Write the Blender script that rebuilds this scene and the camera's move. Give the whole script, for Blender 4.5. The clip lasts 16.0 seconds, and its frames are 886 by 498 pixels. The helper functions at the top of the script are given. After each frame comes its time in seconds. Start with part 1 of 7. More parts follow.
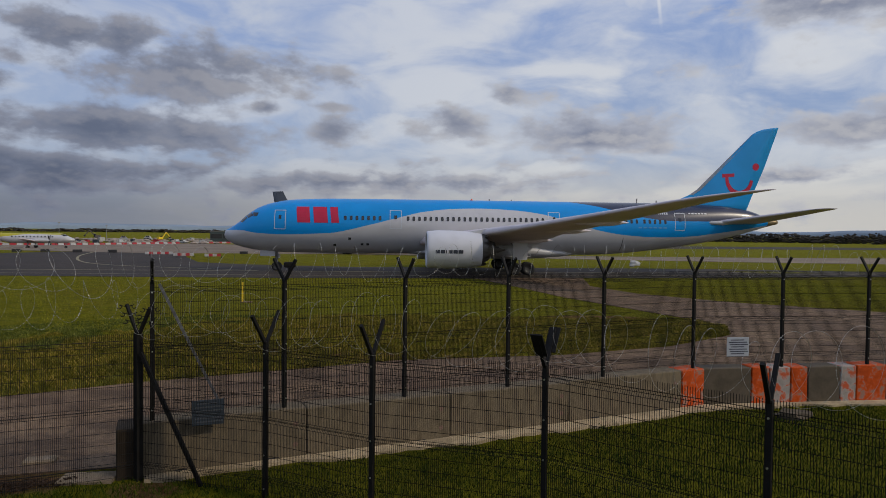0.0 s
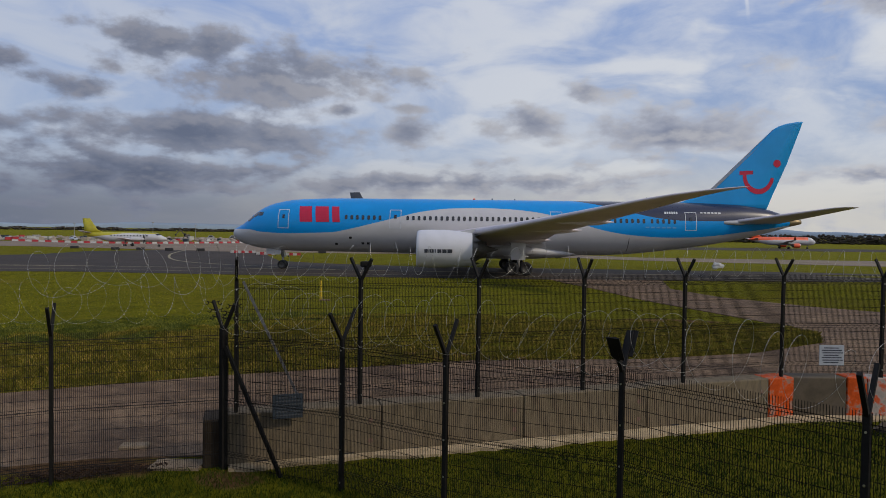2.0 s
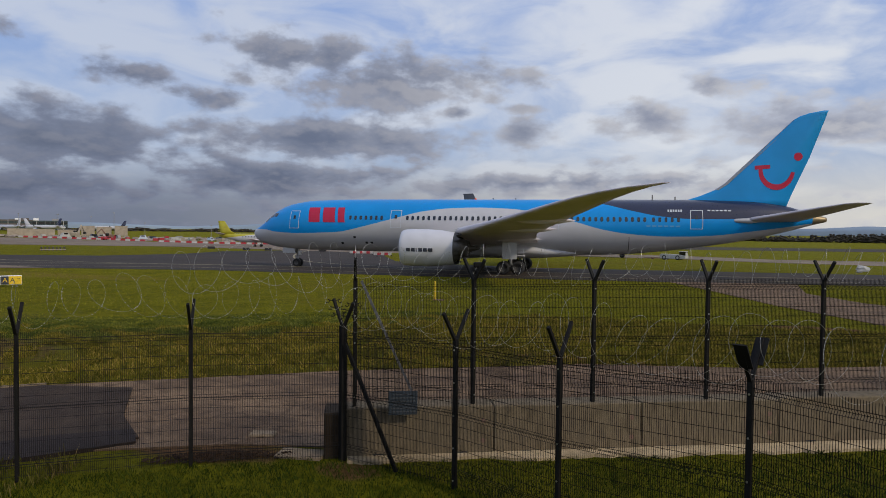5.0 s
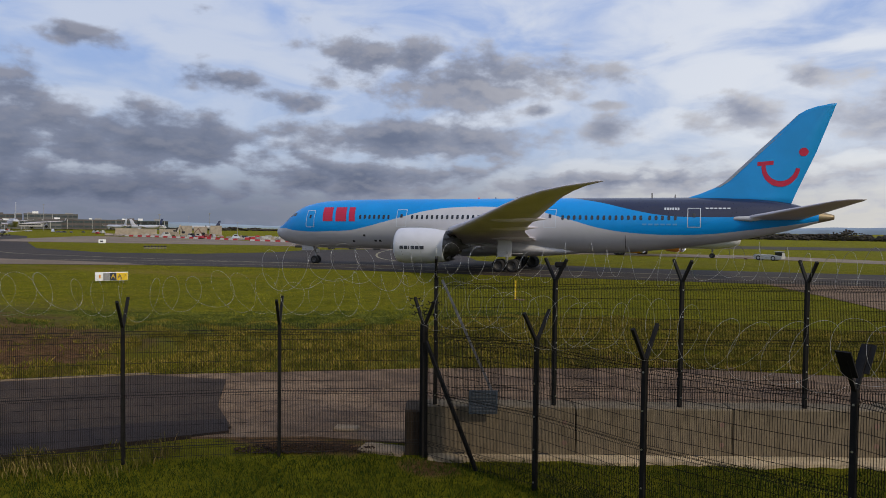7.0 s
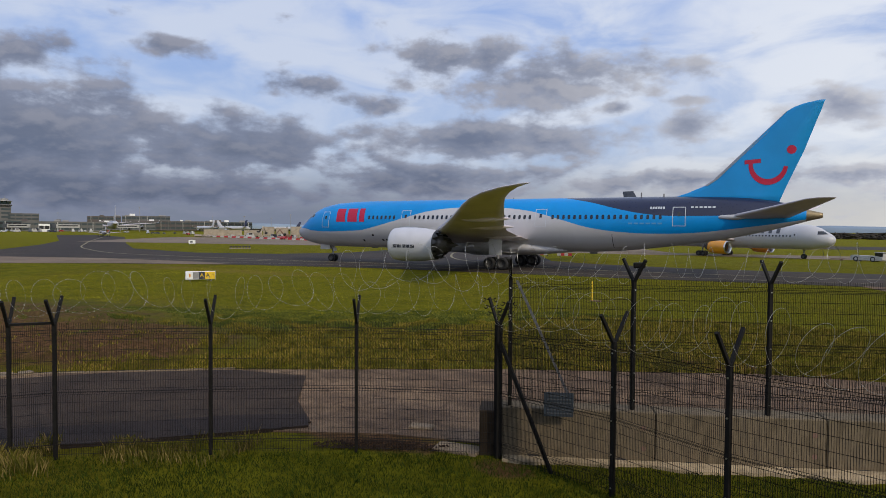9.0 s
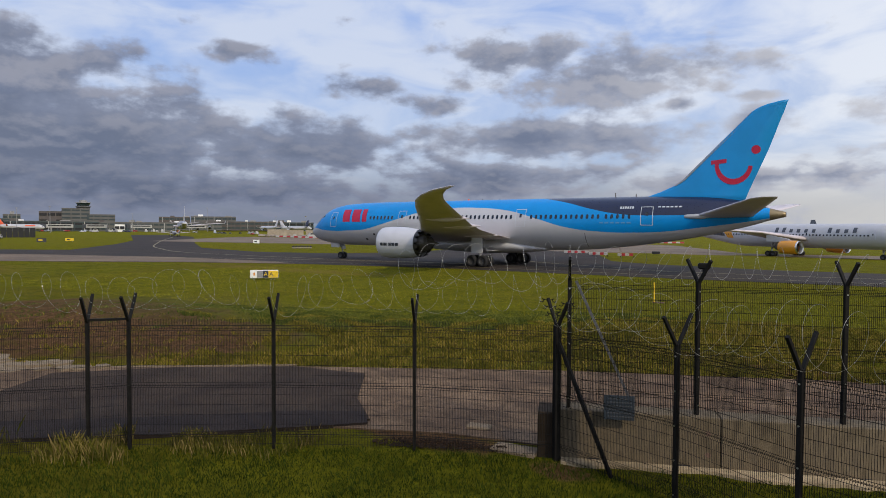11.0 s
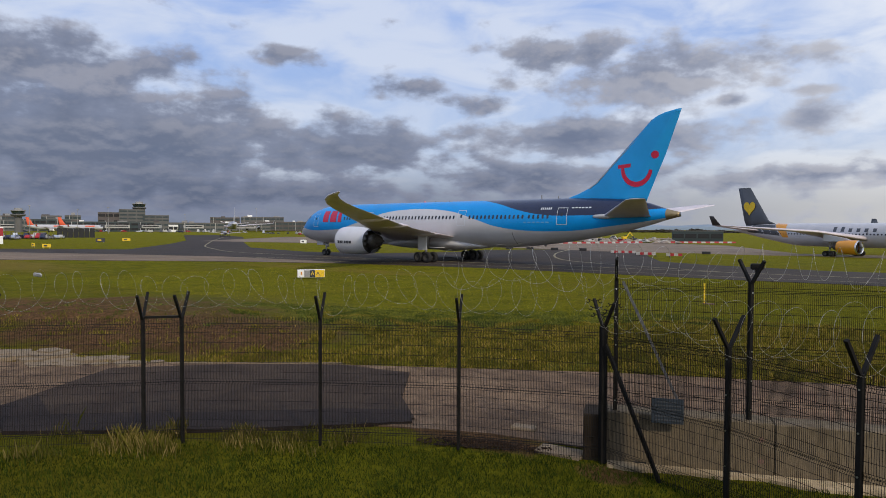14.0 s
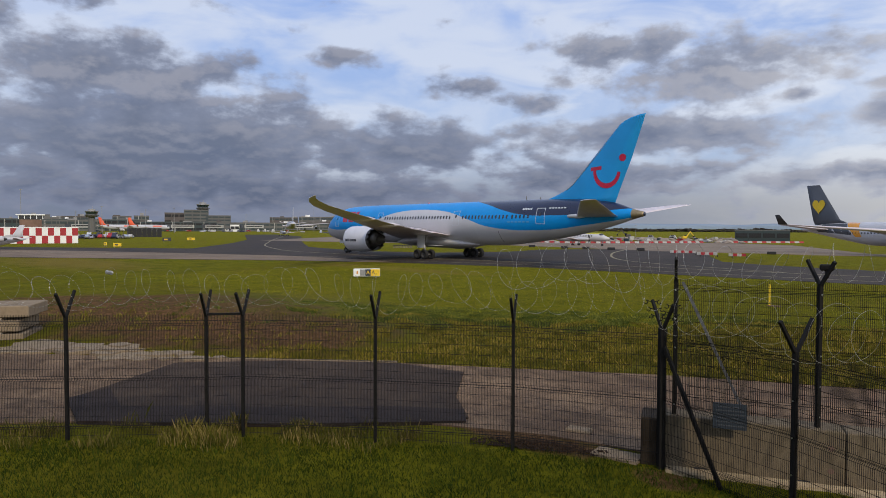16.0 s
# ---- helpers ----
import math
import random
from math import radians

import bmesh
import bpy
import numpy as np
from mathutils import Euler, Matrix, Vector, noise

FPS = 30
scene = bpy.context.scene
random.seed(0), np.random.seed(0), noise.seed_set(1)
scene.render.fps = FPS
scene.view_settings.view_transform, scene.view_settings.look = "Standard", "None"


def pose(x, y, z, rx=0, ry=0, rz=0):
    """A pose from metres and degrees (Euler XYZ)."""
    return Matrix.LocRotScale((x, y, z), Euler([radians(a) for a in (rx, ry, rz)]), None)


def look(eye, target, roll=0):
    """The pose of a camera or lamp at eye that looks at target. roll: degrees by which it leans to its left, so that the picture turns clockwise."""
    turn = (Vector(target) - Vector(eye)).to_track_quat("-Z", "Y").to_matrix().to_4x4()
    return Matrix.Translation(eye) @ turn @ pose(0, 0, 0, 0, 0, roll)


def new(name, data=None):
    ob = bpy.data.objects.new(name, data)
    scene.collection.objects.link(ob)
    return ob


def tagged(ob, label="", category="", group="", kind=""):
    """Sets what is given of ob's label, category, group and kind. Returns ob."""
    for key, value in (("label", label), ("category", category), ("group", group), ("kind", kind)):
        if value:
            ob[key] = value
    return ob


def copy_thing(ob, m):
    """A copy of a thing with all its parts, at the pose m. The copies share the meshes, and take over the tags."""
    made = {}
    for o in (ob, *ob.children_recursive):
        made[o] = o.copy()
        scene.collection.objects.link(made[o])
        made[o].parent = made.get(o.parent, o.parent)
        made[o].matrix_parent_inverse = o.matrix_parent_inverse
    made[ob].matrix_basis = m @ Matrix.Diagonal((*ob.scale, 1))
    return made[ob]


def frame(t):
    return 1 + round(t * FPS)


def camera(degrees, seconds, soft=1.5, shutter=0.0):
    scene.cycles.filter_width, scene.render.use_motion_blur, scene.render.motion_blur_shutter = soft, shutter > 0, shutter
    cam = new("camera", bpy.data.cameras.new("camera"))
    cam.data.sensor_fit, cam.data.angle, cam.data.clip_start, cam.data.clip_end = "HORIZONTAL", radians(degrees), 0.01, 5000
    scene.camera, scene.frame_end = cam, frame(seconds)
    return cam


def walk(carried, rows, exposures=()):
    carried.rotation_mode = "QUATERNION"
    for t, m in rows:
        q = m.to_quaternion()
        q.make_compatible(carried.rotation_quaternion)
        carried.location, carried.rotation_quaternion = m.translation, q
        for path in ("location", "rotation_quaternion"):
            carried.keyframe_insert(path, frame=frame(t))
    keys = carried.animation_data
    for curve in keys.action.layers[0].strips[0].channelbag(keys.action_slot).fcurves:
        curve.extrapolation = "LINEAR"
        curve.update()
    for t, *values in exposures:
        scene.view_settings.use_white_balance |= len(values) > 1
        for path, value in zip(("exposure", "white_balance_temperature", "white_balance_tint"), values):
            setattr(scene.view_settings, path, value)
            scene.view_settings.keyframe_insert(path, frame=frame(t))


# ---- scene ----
cam = camera(68.43, 16.0, soft=0.9)
EYE = (0.0, 0.0, 4.47)
# seconds, yaw, pitch, roll of the panning camera
PAN = [
    (0.0, 0.00, -1.50, -0.63),
    (0.5, 1.60, -1.50, -0.81),
    (1.0, 3.17, -1.52, -0.82),
    (1.5, 4.83, -1.54, -0.81),
    (2.0, 6.51, -1.55, -0.79),
    (2.5, 8.08, -1.55, -0.77),
    (3.0, 9.59, -1.55, -0.74),
    (3.5, 11.14, -1.54, -0.75),
    (4.0, 12.87, -1.55, -0.71),
    (6.5, 21.75, -1.70, -0.60),
    (7.0, 23.50, -1.73, -0.59),
    (7.5, 25.21, -1.71, -0.54),
    (8.0, 26.99, -1.71, -0.54),
    (8.5, 28.59, -1.74, -0.47),
    (11.0, 35.12, -1.81, -0.34),
    (11.5, 36.19, -1.83, -0.31),
    (12.0, 36.69, -1.82, -0.31),
    (12.5, 37.16, -1.84, -0.31),
    (13.0, 37.65, -1.83, -0.29),
    (13.5, 38.12, -1.83, -0.25),
    (14.0, 39.02, -1.84, -0.25),
    (14.5, 40.19, -1.86, -0.25),
    (15.0, 41.40, -1.87, -0.19),
    (15.5, 42.51, -1.90, -0.20),
    (16.0, 43.79, -1.90, -0.19),
]
EXPOSURES = [(0.0, -0.47), (4.0, -0.30), (8.5, -0.1), (11.5, 0.0), (16.0, 0.0)]
walk(cam, [(t, pose(*EYE, 90 + p, r, y)) for t, y, p, r in PAN], EXPOSURES)

# ---------------------------------------------------------------- light
SUN_AZ, SUN_EL = -112.0, 36.0      # degrees to the left of +y, degrees up


def sun_direction():
    a, e = radians(SUN_AZ), radians(SUN_EL)
    return Vector((-math.sin(a) * math.cos(e), math.cos(a) * math.cos(e), math.sin(e)))


sun = new("sun", bpy.data.lights.new("sun", "SUN"))
sun.data.energy, sun.data.angle, sun.data.color = 2.0, radians(3.0), (1.0, 0.87, 0.68)
sun.matrix_basis = look((0, 0, 60), Vector((0, 0, 60)) - sun_direction())


class Nodes:
    """A short way to wire shader nodes."""

    def __init__(self, tree):
        self.tree = tree
        self.tree.nodes.clear()

    def add(self, kind, **inputs):
        node = self.tree.nodes.new(kind)
        for key, value in inputs.items():
            if key.startswith("_"):
                setattr_plain(node, key[1:], value)
                continue
            slot = node.inputs[int(key[1:])] if key[0] == "i" and key[1:].isdigit() else node.inputs[key.replace("_", " ")]
            if isinstance(value, bpy.types.NodeSocket):
                self.tree.links.new(value, slot)
            else:
                slot.default_value = value
        return node

    def math(self, op, a, b=0.0, clamp=False):
        n = self.tree.nodes.new("ShaderNodeMath")
        n.operation, n.use_clamp = op, clamp
        for slot, v in zip(n.inputs, (a, b)):
            if isinstance(v, bpy.types.NodeSocket):
                self.tree.links.new(v, slot)
            else:
                slot.default_value = v
        return n.outputs[0]

    def ramp(self, fac, stops):
        n = self.tree.nodes.new("ShaderNodeValToRGB")
        while len(n.color_ramp.elements) < len(stops):
            n.color_ramp.elements.new(0.5)
        for e, (pos, col) in zip(n.color_ramp.elements, stops):
            e.position = pos
            e.color = (*col, 1) if len(col) == 3 else col
        self.tree.links.new(fac, n.inputs[0])
        return n.outputs[0]

    def mix(self, fac, a, b, mode="MIX"):
        n = self.tree.nodes.new("ShaderNodeMix")
        n.data_type, n.blend_type = "RGBA", mode
        for slot, v in zip((n.inputs[0], n.inputs[6], n.inputs[7]), (fac, a, b)):
            if isinstance(v, bpy.types.NodeSocket):
                self.tree.links.new(v, slot)
            else:
                slot.default_value = (*v, 1) if isinstance(v, tuple) and len(v) == 3 else v
        return n.outputs[2]

    def noise(self, vector, scale, detail=4.0, rough=0.55, warp=0.0):
        n = self.tree.nodes.new("ShaderNodeTexNoise")
        n.inputs["Scale"].default_value, n.inputs["Detail"].default_value = scale, detail
        n.inputs["Roughness"].default_value, n.inputs["Distortion"].default_value = rough, warp
        if vector is not None:
            self.tree.links.new(vector, n.inputs["Vector"])
        return n.outputs["Fac"]

    def smooth(self, v, lo, hi):
        n = self.tree.nodes.new("ShaderNodeMapRange")
        n.interpolation_type = "SMOOTHSTEP"
        self.tree.links.new(v, n.inputs[0])
        n.inputs[1].default_value, n.inputs[2].default_value = lo, hi
        return n.outputs[0]


def setattr_plain(node, key, value):
    if key == "operation":
        node.operation = value
    elif key == "sky_type":
        node.sky_type = value


def build_world():
    world = bpy.data.worlds.new("sky")
    scene.world = world
    world.use_nodes = True
    k = Nodes(world.node_tree)
    sky = k.add("ShaderNodeTexSky", _sky_type="NISHITA")
    sky.sun_disc, sky.sun_elevation, sky.sun_rotation = False, radians(SUN_EL), radians(-SUN_AZ)
    sky.air_density, sky.dust_density, sky.ozone_density = 1.0, 1.2, 1.2
    way = k.add("ShaderNodeTexCoord").outputs["Generated"]
    sep = k.add("ShaderNodeSeparateXYZ", i0=way)
    x, y, z = sep.outputs
    # left-hand bearing and elevation, in degrees
    bearing = k.math("MULTIPLY", k.math("ARCTAN2", k.math("MULTIPLY", x, -1.0), y), 57.2958)
    height = k.math("MULTIPLY", k.math("ARCSINE", z), 57.2958)
    up = k.math("ADD", k.math("MAXIMUM", z, 0.0), 0.10)
    flat = k.add("ShaderNodeCombineXYZ", i0=k.math("DIVIDE", x, up), i1=k.math("DIVIDE", y, up), i2=0.3).outputs[0]
    veil_n = k.noise(flat, 0.55, 5.0, 0.5, 0.2)
    puff = k.noise(k.add("ShaderNodeCombineXYZ", i0=k.math("MULTIPLY", bearing, 0.24), i1=k.math("MULTIPLY", height, 0.42), i2=5.1).outputs[0], 1.0, 9.0, 0.55, 0.0)
    above = k.noise(k.add("ShaderNodeCombineXYZ", i0=k.math("MULTIPLY", bearing, 0.24), i1=k.math("MULTIPLY", k.math("ADD", height, 0.8), 0.42), i2=5.1).outputs[0], 1.0, 9.0, 0.55, 0.0)
    # smaller heaps towards the horizon
    near = k.smooth(height, 10.5, 4.5)

    def heaps(lift):
        at = k.add("ShaderNodeCombineXYZ", i0=k.math("MULTIPLY", bearing, 0.34), i1=k.math("MULTIPLY", k.math("ADD", height, lift), 0.72), i2=2.4).outputs[0]
        return k.noise(at, 1.0, 8.0, 0.51, 0.0)
    puff = k.math("ADD", puff, k.math("MULTIPLY", near, k.math("SUBTRACT", heaps(0.0), puff)))
    above = k.math("ADD", above, k.math("MULTIPLY", near, k.math("SUBTRACT", heaps(0.4), above)))
    streak = k.noise(k.add("ShaderNodeCombineXYZ", i0=k.math("MULTIPLY", bearing, 0.10), i1=k.math("MULTIPLY", height, 0.26), i2=1.7).outputs[0], 1.0, 8.0, 0.5, 0.4)
    # the named cloud banks: bearing, elevation, half width, half height, weight
    banks = [(22, 12.8, 11.0, 2.1, 0.82), (12.5, 13.2, 5, 1.4, 0.6), (28, 14.4, 5.5, 1.9, 0.7), (-13.5, 8.3, 6.8, 1.8, 1.0), (-31, 16.8, 7.0, 1.9, 0.95), (-32, 8.2, 5, 1.6, 0.85), (-21, 13.4, 2.2, 0.7, 0.5),
             (26, 7.6, 11, 1.9, 0.85), (30, 4.2, 13, 1.6, 0.95), (9.0, 8.4, 2.6, 1.2, 0.8), (-1.0, 9.2, 3.6, 1.4, 0.65), (-6.0, 11.9, 2.8, 0.9, 0.6), (15, 10.2, 1.8, 0.6, 0.7), (9.5, 10.6, 1.8, 0.4, 0.55),
             (6, 4.2, 15, 1.0, 0.8), (-10, 6.3, 5, 0.5, 0.5), (-26, 4.6, 8, 0.8, 0.6), (42.5, 12.0, 3.0, 0.8, 0.6), (53, 14.4, 3.2, 0.8, 0.6), (36, 10.6, 3.0, 0.9, 0.5),
             (47, 6.6, 11, 2.7, 0.92), (67, 6.4, 16, 4.6, 1.25), (70, 12.2, 11, 2.2, 0.92), (75, 18.8, 9, 2.4, 0.95), (60, 3.0, 26, 2.0, 1.0), (88, 12, 12, 6, 1.0)]
    cover = None
    for b, e, w, hh, weight in banks:
        u = k.math("DIVIDE", k.math("SUBTRACT", bearing, b), w)
        v = k.math("DIVIDE", k.math("SUBTRACT", height, e), hh)
        d = k.math("SQRT", k.math("ADD", k.math("MULTIPLY", u, u), k.math("MULTIPLY", v, v)))
        m = k.math("MULTIPLY", k.math("SUBTRACT", 1.25, d), weight)
        cover = m if cover is None else k.math("MAXIMUM", cover, m)
    cover = k.math("MAXIMUM", cover, k.math("SUBTRACT", k.math("MULTIPLY", near, 0.30), 0.32))
    depth = k.math("ADD", k.math("MULTIPLY", cover, 1.0), k.math("MULTIPLY", k.math("SUBTRACT", puff, 0.5), 2.8))
    thick = k.smooth(depth, -0.04, 0.58)
    core = k.smooth(depth, 0.15, 1.25)
    lit_top = k.smooth(k.math("SUBTRACT", puff, above), -0.06, 0.14)
    veil = k.smooth(k.math("ADD", k.math("MULTIPLY", veil_n, 0.35), k.math("MULTIPLY", streak, 0.7)), 0.40, 0.62)
    wisps = k.smooth(k.noise(k.add("ShaderNodeCombineXYZ", i0=k.math("MULTIPLY", bearing, 0.06), i1=k.math("MULTIPLY", height, 0.11), i2=9.0).outputs[0], 1.0, 10.0, 0.6, 0.5), 0.36, 0.66)
    sunward = k.smooth(k.math("MULTIPLY", bearing, -1.0), -46.0, 26.0)
    low = k.smooth(height, 24.0, 2.0)
    blue = k.mix(low, (2.9, 4.6, 9.2), (4.3, 5.5, 8.0))
    base = k.mix(0.8, sky.outputs[0], blue)
    white = k.mix(sunward, (7.2, 7.7, 8.7), (10.4, 10.4, 10.2))
    field = k.mix(k.math("MULTIPLY", k.math("MAXIMUM", veil, k.math("MULTIPLY", wisps, 0.75)), 0.72), base, white)
    field = k.mix(k.math("MULTIPLY", k.smooth(height, 7.5, 1.0), 0.85), field, k.mix(sunward, (1.35, 1.6, 2.3), (8.0, 7.7, 7.1)))
    grey = k.mix(core, k.mix(sunward, (2.2, 2.5, 3.5), (6.0, 6.25, 7.1)), k.mix(sunward, (1.15, 1.42, 2.2), (2.4, 2.75, 3.95)))
    grey = k.mix(k.math("MULTIPLY", lit_top, k.math("SUBTRACT", 0.62, k.math("MULTIPLY", k.math("MULTIPLY", near, k.math("SUBTRACT", 1.0, sunward)), 0.34))), grey, k.mix(sunward, (3.5, 3.55, 4.2), (7.6, 7.5, 7.6)))
    # a short faint vapour trail
    trail = k.math("ABSOLUTE", k.math("ADD", bearing, k.math("SUBTRACT", 20.2, k.math("MULTIPLY", height, 0.12))))
    trail = k.math("MULTIPLY", k.smooth(trail, 0.22, 0.02), k.math("MULTIPLY", k.smooth(height, 16.2, 18.5), k.smooth(height, 27.0, 22.0)))
    field = k.mix(k.math("MULTIPLY", trail, 0.45), field, (10.5, 10.5, 10.5))
    colour = k.mix(k.math("MULTIPLY", thick, 0.92), field, grey)
    ground = k.mix(k.smooth(height, -0.4, -2.0), colour, (0.5, 0.55, 0.35))
    bg = k.add("ShaderNodeBackground", Color=ground, Strength=0.1)
    k.add("ShaderNodeOutputWorld", Surface=bg.outputs[0])


build_world()


# ---------------------------------------------------------------- materials
def material(name, colour, rough=0.6, metal=0.0, vary=0.15, scale=3.0, grain=40.0, bump=0.0, coat=0.0, spec=0.5, second=None, amount=0.5, emit=0.0, stretch=(1, 1, 1)):
    """A painted, mineral or metal surface: broad stains, fine grain, relief."""
    m = bpy.data.materials.new(name)
    m.use_nodes = True
    k = Nodes(m.node_tree)
    place = k.add("ShaderNodeMapping", Vector=k.add("ShaderNodeTexCoord").outputs["Object"], Scale=stretch).outputs[0]
    broad = k.noise(place, scale, 5.0, 0.6, 0.4)
    fine = k.noise(place, grain, 4.0, 0.6)
    info = k.add("ShaderNodeObjectInfo").outputs["Random"]
    dark = tuple(c * (1 - vary) for c in colour)
    light = tuple(min(1, c * (1 + vary)) for c in colour)
    col = k.mix(k.smooth(broad, 0.3, 0.7), dark, light)
    if second:
        col = k.mix(k.math("MULTIPLY", k.smooth(broad, 0.5, 0.62), amount), col, second)
    col = k.mix(k.math("MULTIPLY", k.smooth(fine, 0.35, 0.7), vary * 0.8), col, dark)
    col = k.mix(k.math("MULTIPLY", info, vary * 0.6), col, dark)
    b = k.add("ShaderNodeBsdfPrincipled", Base_Color=col, Metallic=metal)
    k.tree.links.new(k.math("ADD", k.math("MULTIPLY", fine, 0.16), rough - 0.08, True), b.inputs["Roughness"])
    b.inputs["Coat Weight"].default_value, b.inputs["Specular IOR Level"].default_value = coat, spec
    if emit:
        b.inputs["Emission Color"].default_value, b.inputs["Emission Strength"].default_value = (*colour, 1), emit
    if bump:
        relief = k.add("ShaderNodeBump", Height=k.math("ADD", fine, k.math("MULTIPLY", broad, 2.0)), Strength=min(1.0, bump), Distance=bump * 0.05)
        k.tree.links.new(relief.outputs[0], b.inputs["Normal"])
    k.add("ShaderNodeOutputMaterial", Surface=b.outputs[0])
    return m


M = {}
M["blue"] = material("sky_blue_paint", (0.001, 0.255, 0.66), 0.36, coat=0.08, spec=0.3, vary=0.06, scale=0.25, grain=6)
M["fin_blue"] = material("tail_blue_paint", (0.012, 0.27, 0.63), 0.42, coat=0.05, spec=0.3, vary=0.06, scale=0.25, grain=6)
M["navy"] = material("navy_paint", (0.010, 0.014, 0.045), 0.3, coat=0.3, vary=0.1, scale=0.3, grain=6)
M["white"] = material("aircraft_white_paint", (0.49, 0.485, 0.50), 0.32, coat=0.25, vary=0.05, scale=0.3, grain=5)
M["wing"] = material("wing_grey_paint", (0.60, 0.54, 0.56), 0.45, vary=0.1, scale=0.4, grain=5)
M["red"] = material("crimson_paint", (0.44, 0.006, 0.040), 0.35, vary=0.05, scale=0.5)
M["line"] = material("pale_outline_paint", (0.55, 0.58, 0.62), 0.4, vary=0.05)
M["paleblue"] = material("pale_blue_lettering", (0.10, 0.33, 0.62), 0.4, vary=0.05)
M["steel"] = material("bright_steel", (0.62, 0.62, 0.63), 0.3, 1.0, vary=0.1, scale=4)
M["dark_metal"] = material("burnt_exhaust_metal", (0.075, 0.07, 0.065), 0.45, 0.5, vary=0.3, scale=2)
M["bronze"] = material("bare_tail_cone_metal", (0.30, 0.23, 0.13), 0.45, 0.6, vary=0.2, scale=1.5)
M["nacelle"] = material("nacelle_grey_paint", (0.56, 0.56, 0.59), 0.38, vary=0.06, scale=0.4, grain=5, coat=0.1)
M["rubber"] = material("black_tyre_rubber", (0.018, 0.018, 0.019), 0.85, vary=0.25, scale=6)
M["gear"] = material("grey_gear_enamel", (0.27, 0.265, 0.26), 0.45, vary=0.2, scale=4)
M["glass"] = material("dark_cabin_glass", (0.012, 0.014, 0.018), 0.08, vary=0.1, spec=0.8)
M["void"] = material("dark_recess", (0.02, 0.02, 0.022), 0.8, vary=0.2)
M["ink"] = material("dark_lettering_paint", (0.03, 0.035, 0.05), 0.5, vary=0.1)
M["fence"] = material("black_powder_coated_steel", (0.011, 0.010, 0.009), 0.6, vary=0.3, scale=5, spec=0.14)
M["galv"] = material("galvanised_razor_wire", (0.42, 0.41, 0.38), 0.5, 0.85, vary=0.25, scale=8)
M["concrete"] = material("cast_concrete", (0.185, 0.146, 0.094), 0.9, spec=0.15, vary=0.4, stretch=(2.4, 2.4, 0.7), scale=1.8, grain=30, bump=0.25, second=(0.075, 0.062, 0.047), amount=0.6)
M["orange_paint"] = material("flaking_orange_paint", (0.52, 0.072, 0.008), 0.8, spec=0.15, vary=0.3, scale=5.5, second=(0.24, 0.19, 0.15), amount=0.95, grain=26, bump=0.2)
M["white_orange_paint"] = material("flaking_white_and_orange_paint", (0.34, 0.30, 0.26), 0.8, spec=0.15, vary=0.3, scale=4.2, second=(0.50, 0.070, 0.008), amount=1.0, grain=26, bump=0.2)
M["yellow"] = material("yellow_paint", (0.78, 0.52, 0.02), 0.45, vary=0.1)
M["steelgrey"] = material("dull_galvanised_steel", (0.13, 0.13, 0.14), 0.55, 0.6, vary=0.4, scale=9, grain=60)
M["lime"] = material("lime_yellow_paint", (0.38, 0.34, 0.02), 0.4, vary=0.1, scale=0.5)
M["orange"] = material("orange_aircraft_paint", (0.72, 0.30, 0.02), 0.38, vary=0.06, scale=0.4, coat=0.2)
M["scarlet"] = material("orange_red_paint", (0.72, 0.10, 0.03), 0.4, vary=0.06, scale=0.4)
M["slate"] = material("slate_grey_paint", (0.06, 0.065, 0.075), 0.4, vary=0.08, scale=0.4)
M["signwhite"] = material("white_sign_face", (0.84, 0.84, 0.82), 0.5, vary=0.06)
M["plaswhite"] = material("white_barrier_plastic", (0.42, 0.41, 0.39), 0.55, vary=0.2)
M["plasred"] = material("red_barrier_plastic", (0.36, 0.020, 0.028), 0.55, vary=0.15)
M["hub"] = material("dull_wheel_hub", (0.055, 0.053, 0.05), 0.5, vary=0.2, scale=4)
M["building"] = material("pale_cladding", (0.125, 0.122, 0.115), 0.7, vary=0.15, scale=0.05, grain=1)
M["darkbuilding"] = material("dark_brown_cladding", (0.10, 0.085, 0.08), 0.7, vary=0.2, scale=0.05, grain=1)
M["tealglass"] = material("tinted_facade_glass", (0.028, 0.046, 0.050), 0.3, vary=0.3, scale=0.06, grain=0.8, spec=0.7)
M["brick"] = material("brown_brickwork", (0.20, 0.12, 0.09), 0.9, vary=0.2, scale=0.3)
M["ply"] = material("weathered_hoarding", (0.36, 0.30, 0.23), 0.85, vary=0.2, scale=0.4)
M["rubble"] = material("broken_ground", (0.27, 0.22, 0.18), 0.95, vary=0.35, scale=0.5)
M["leafdark"] = material("winter_woodland", (0.062, 0.055, 0.045), 1.0, spec=0.0, vary=0.3, scale=0.03, grain=0.5)

# ---------------------------------------------------------------- building helpers
def finish(name, bm, mat, parent=None, smooth=False):
    me = bpy.data.meshes.new(name)
    bm.normal_update()
    bm.to_mesh(me)
    bm.free()
    for m in (mat if isinstance(mat, (list, tuple)) else [mat]):
        me.materials.append(m)
    if smooth:
        for p in me.polygons:
            p.use_smooth = True
    ob = new(name, me)
    ob.parent = parent
    return ob


def part(name, bm, mat, parent, label="", smooth=False):
    return tagged(finish(name, bm, mat, parent, smooth), label)


def empty(name, m=None, **tags):
    ob = new(name)
    ob.empty_display_size = 0.2
    if m is not None:
        ob.matrix_basis = m
    return tagged(ob, **tags)


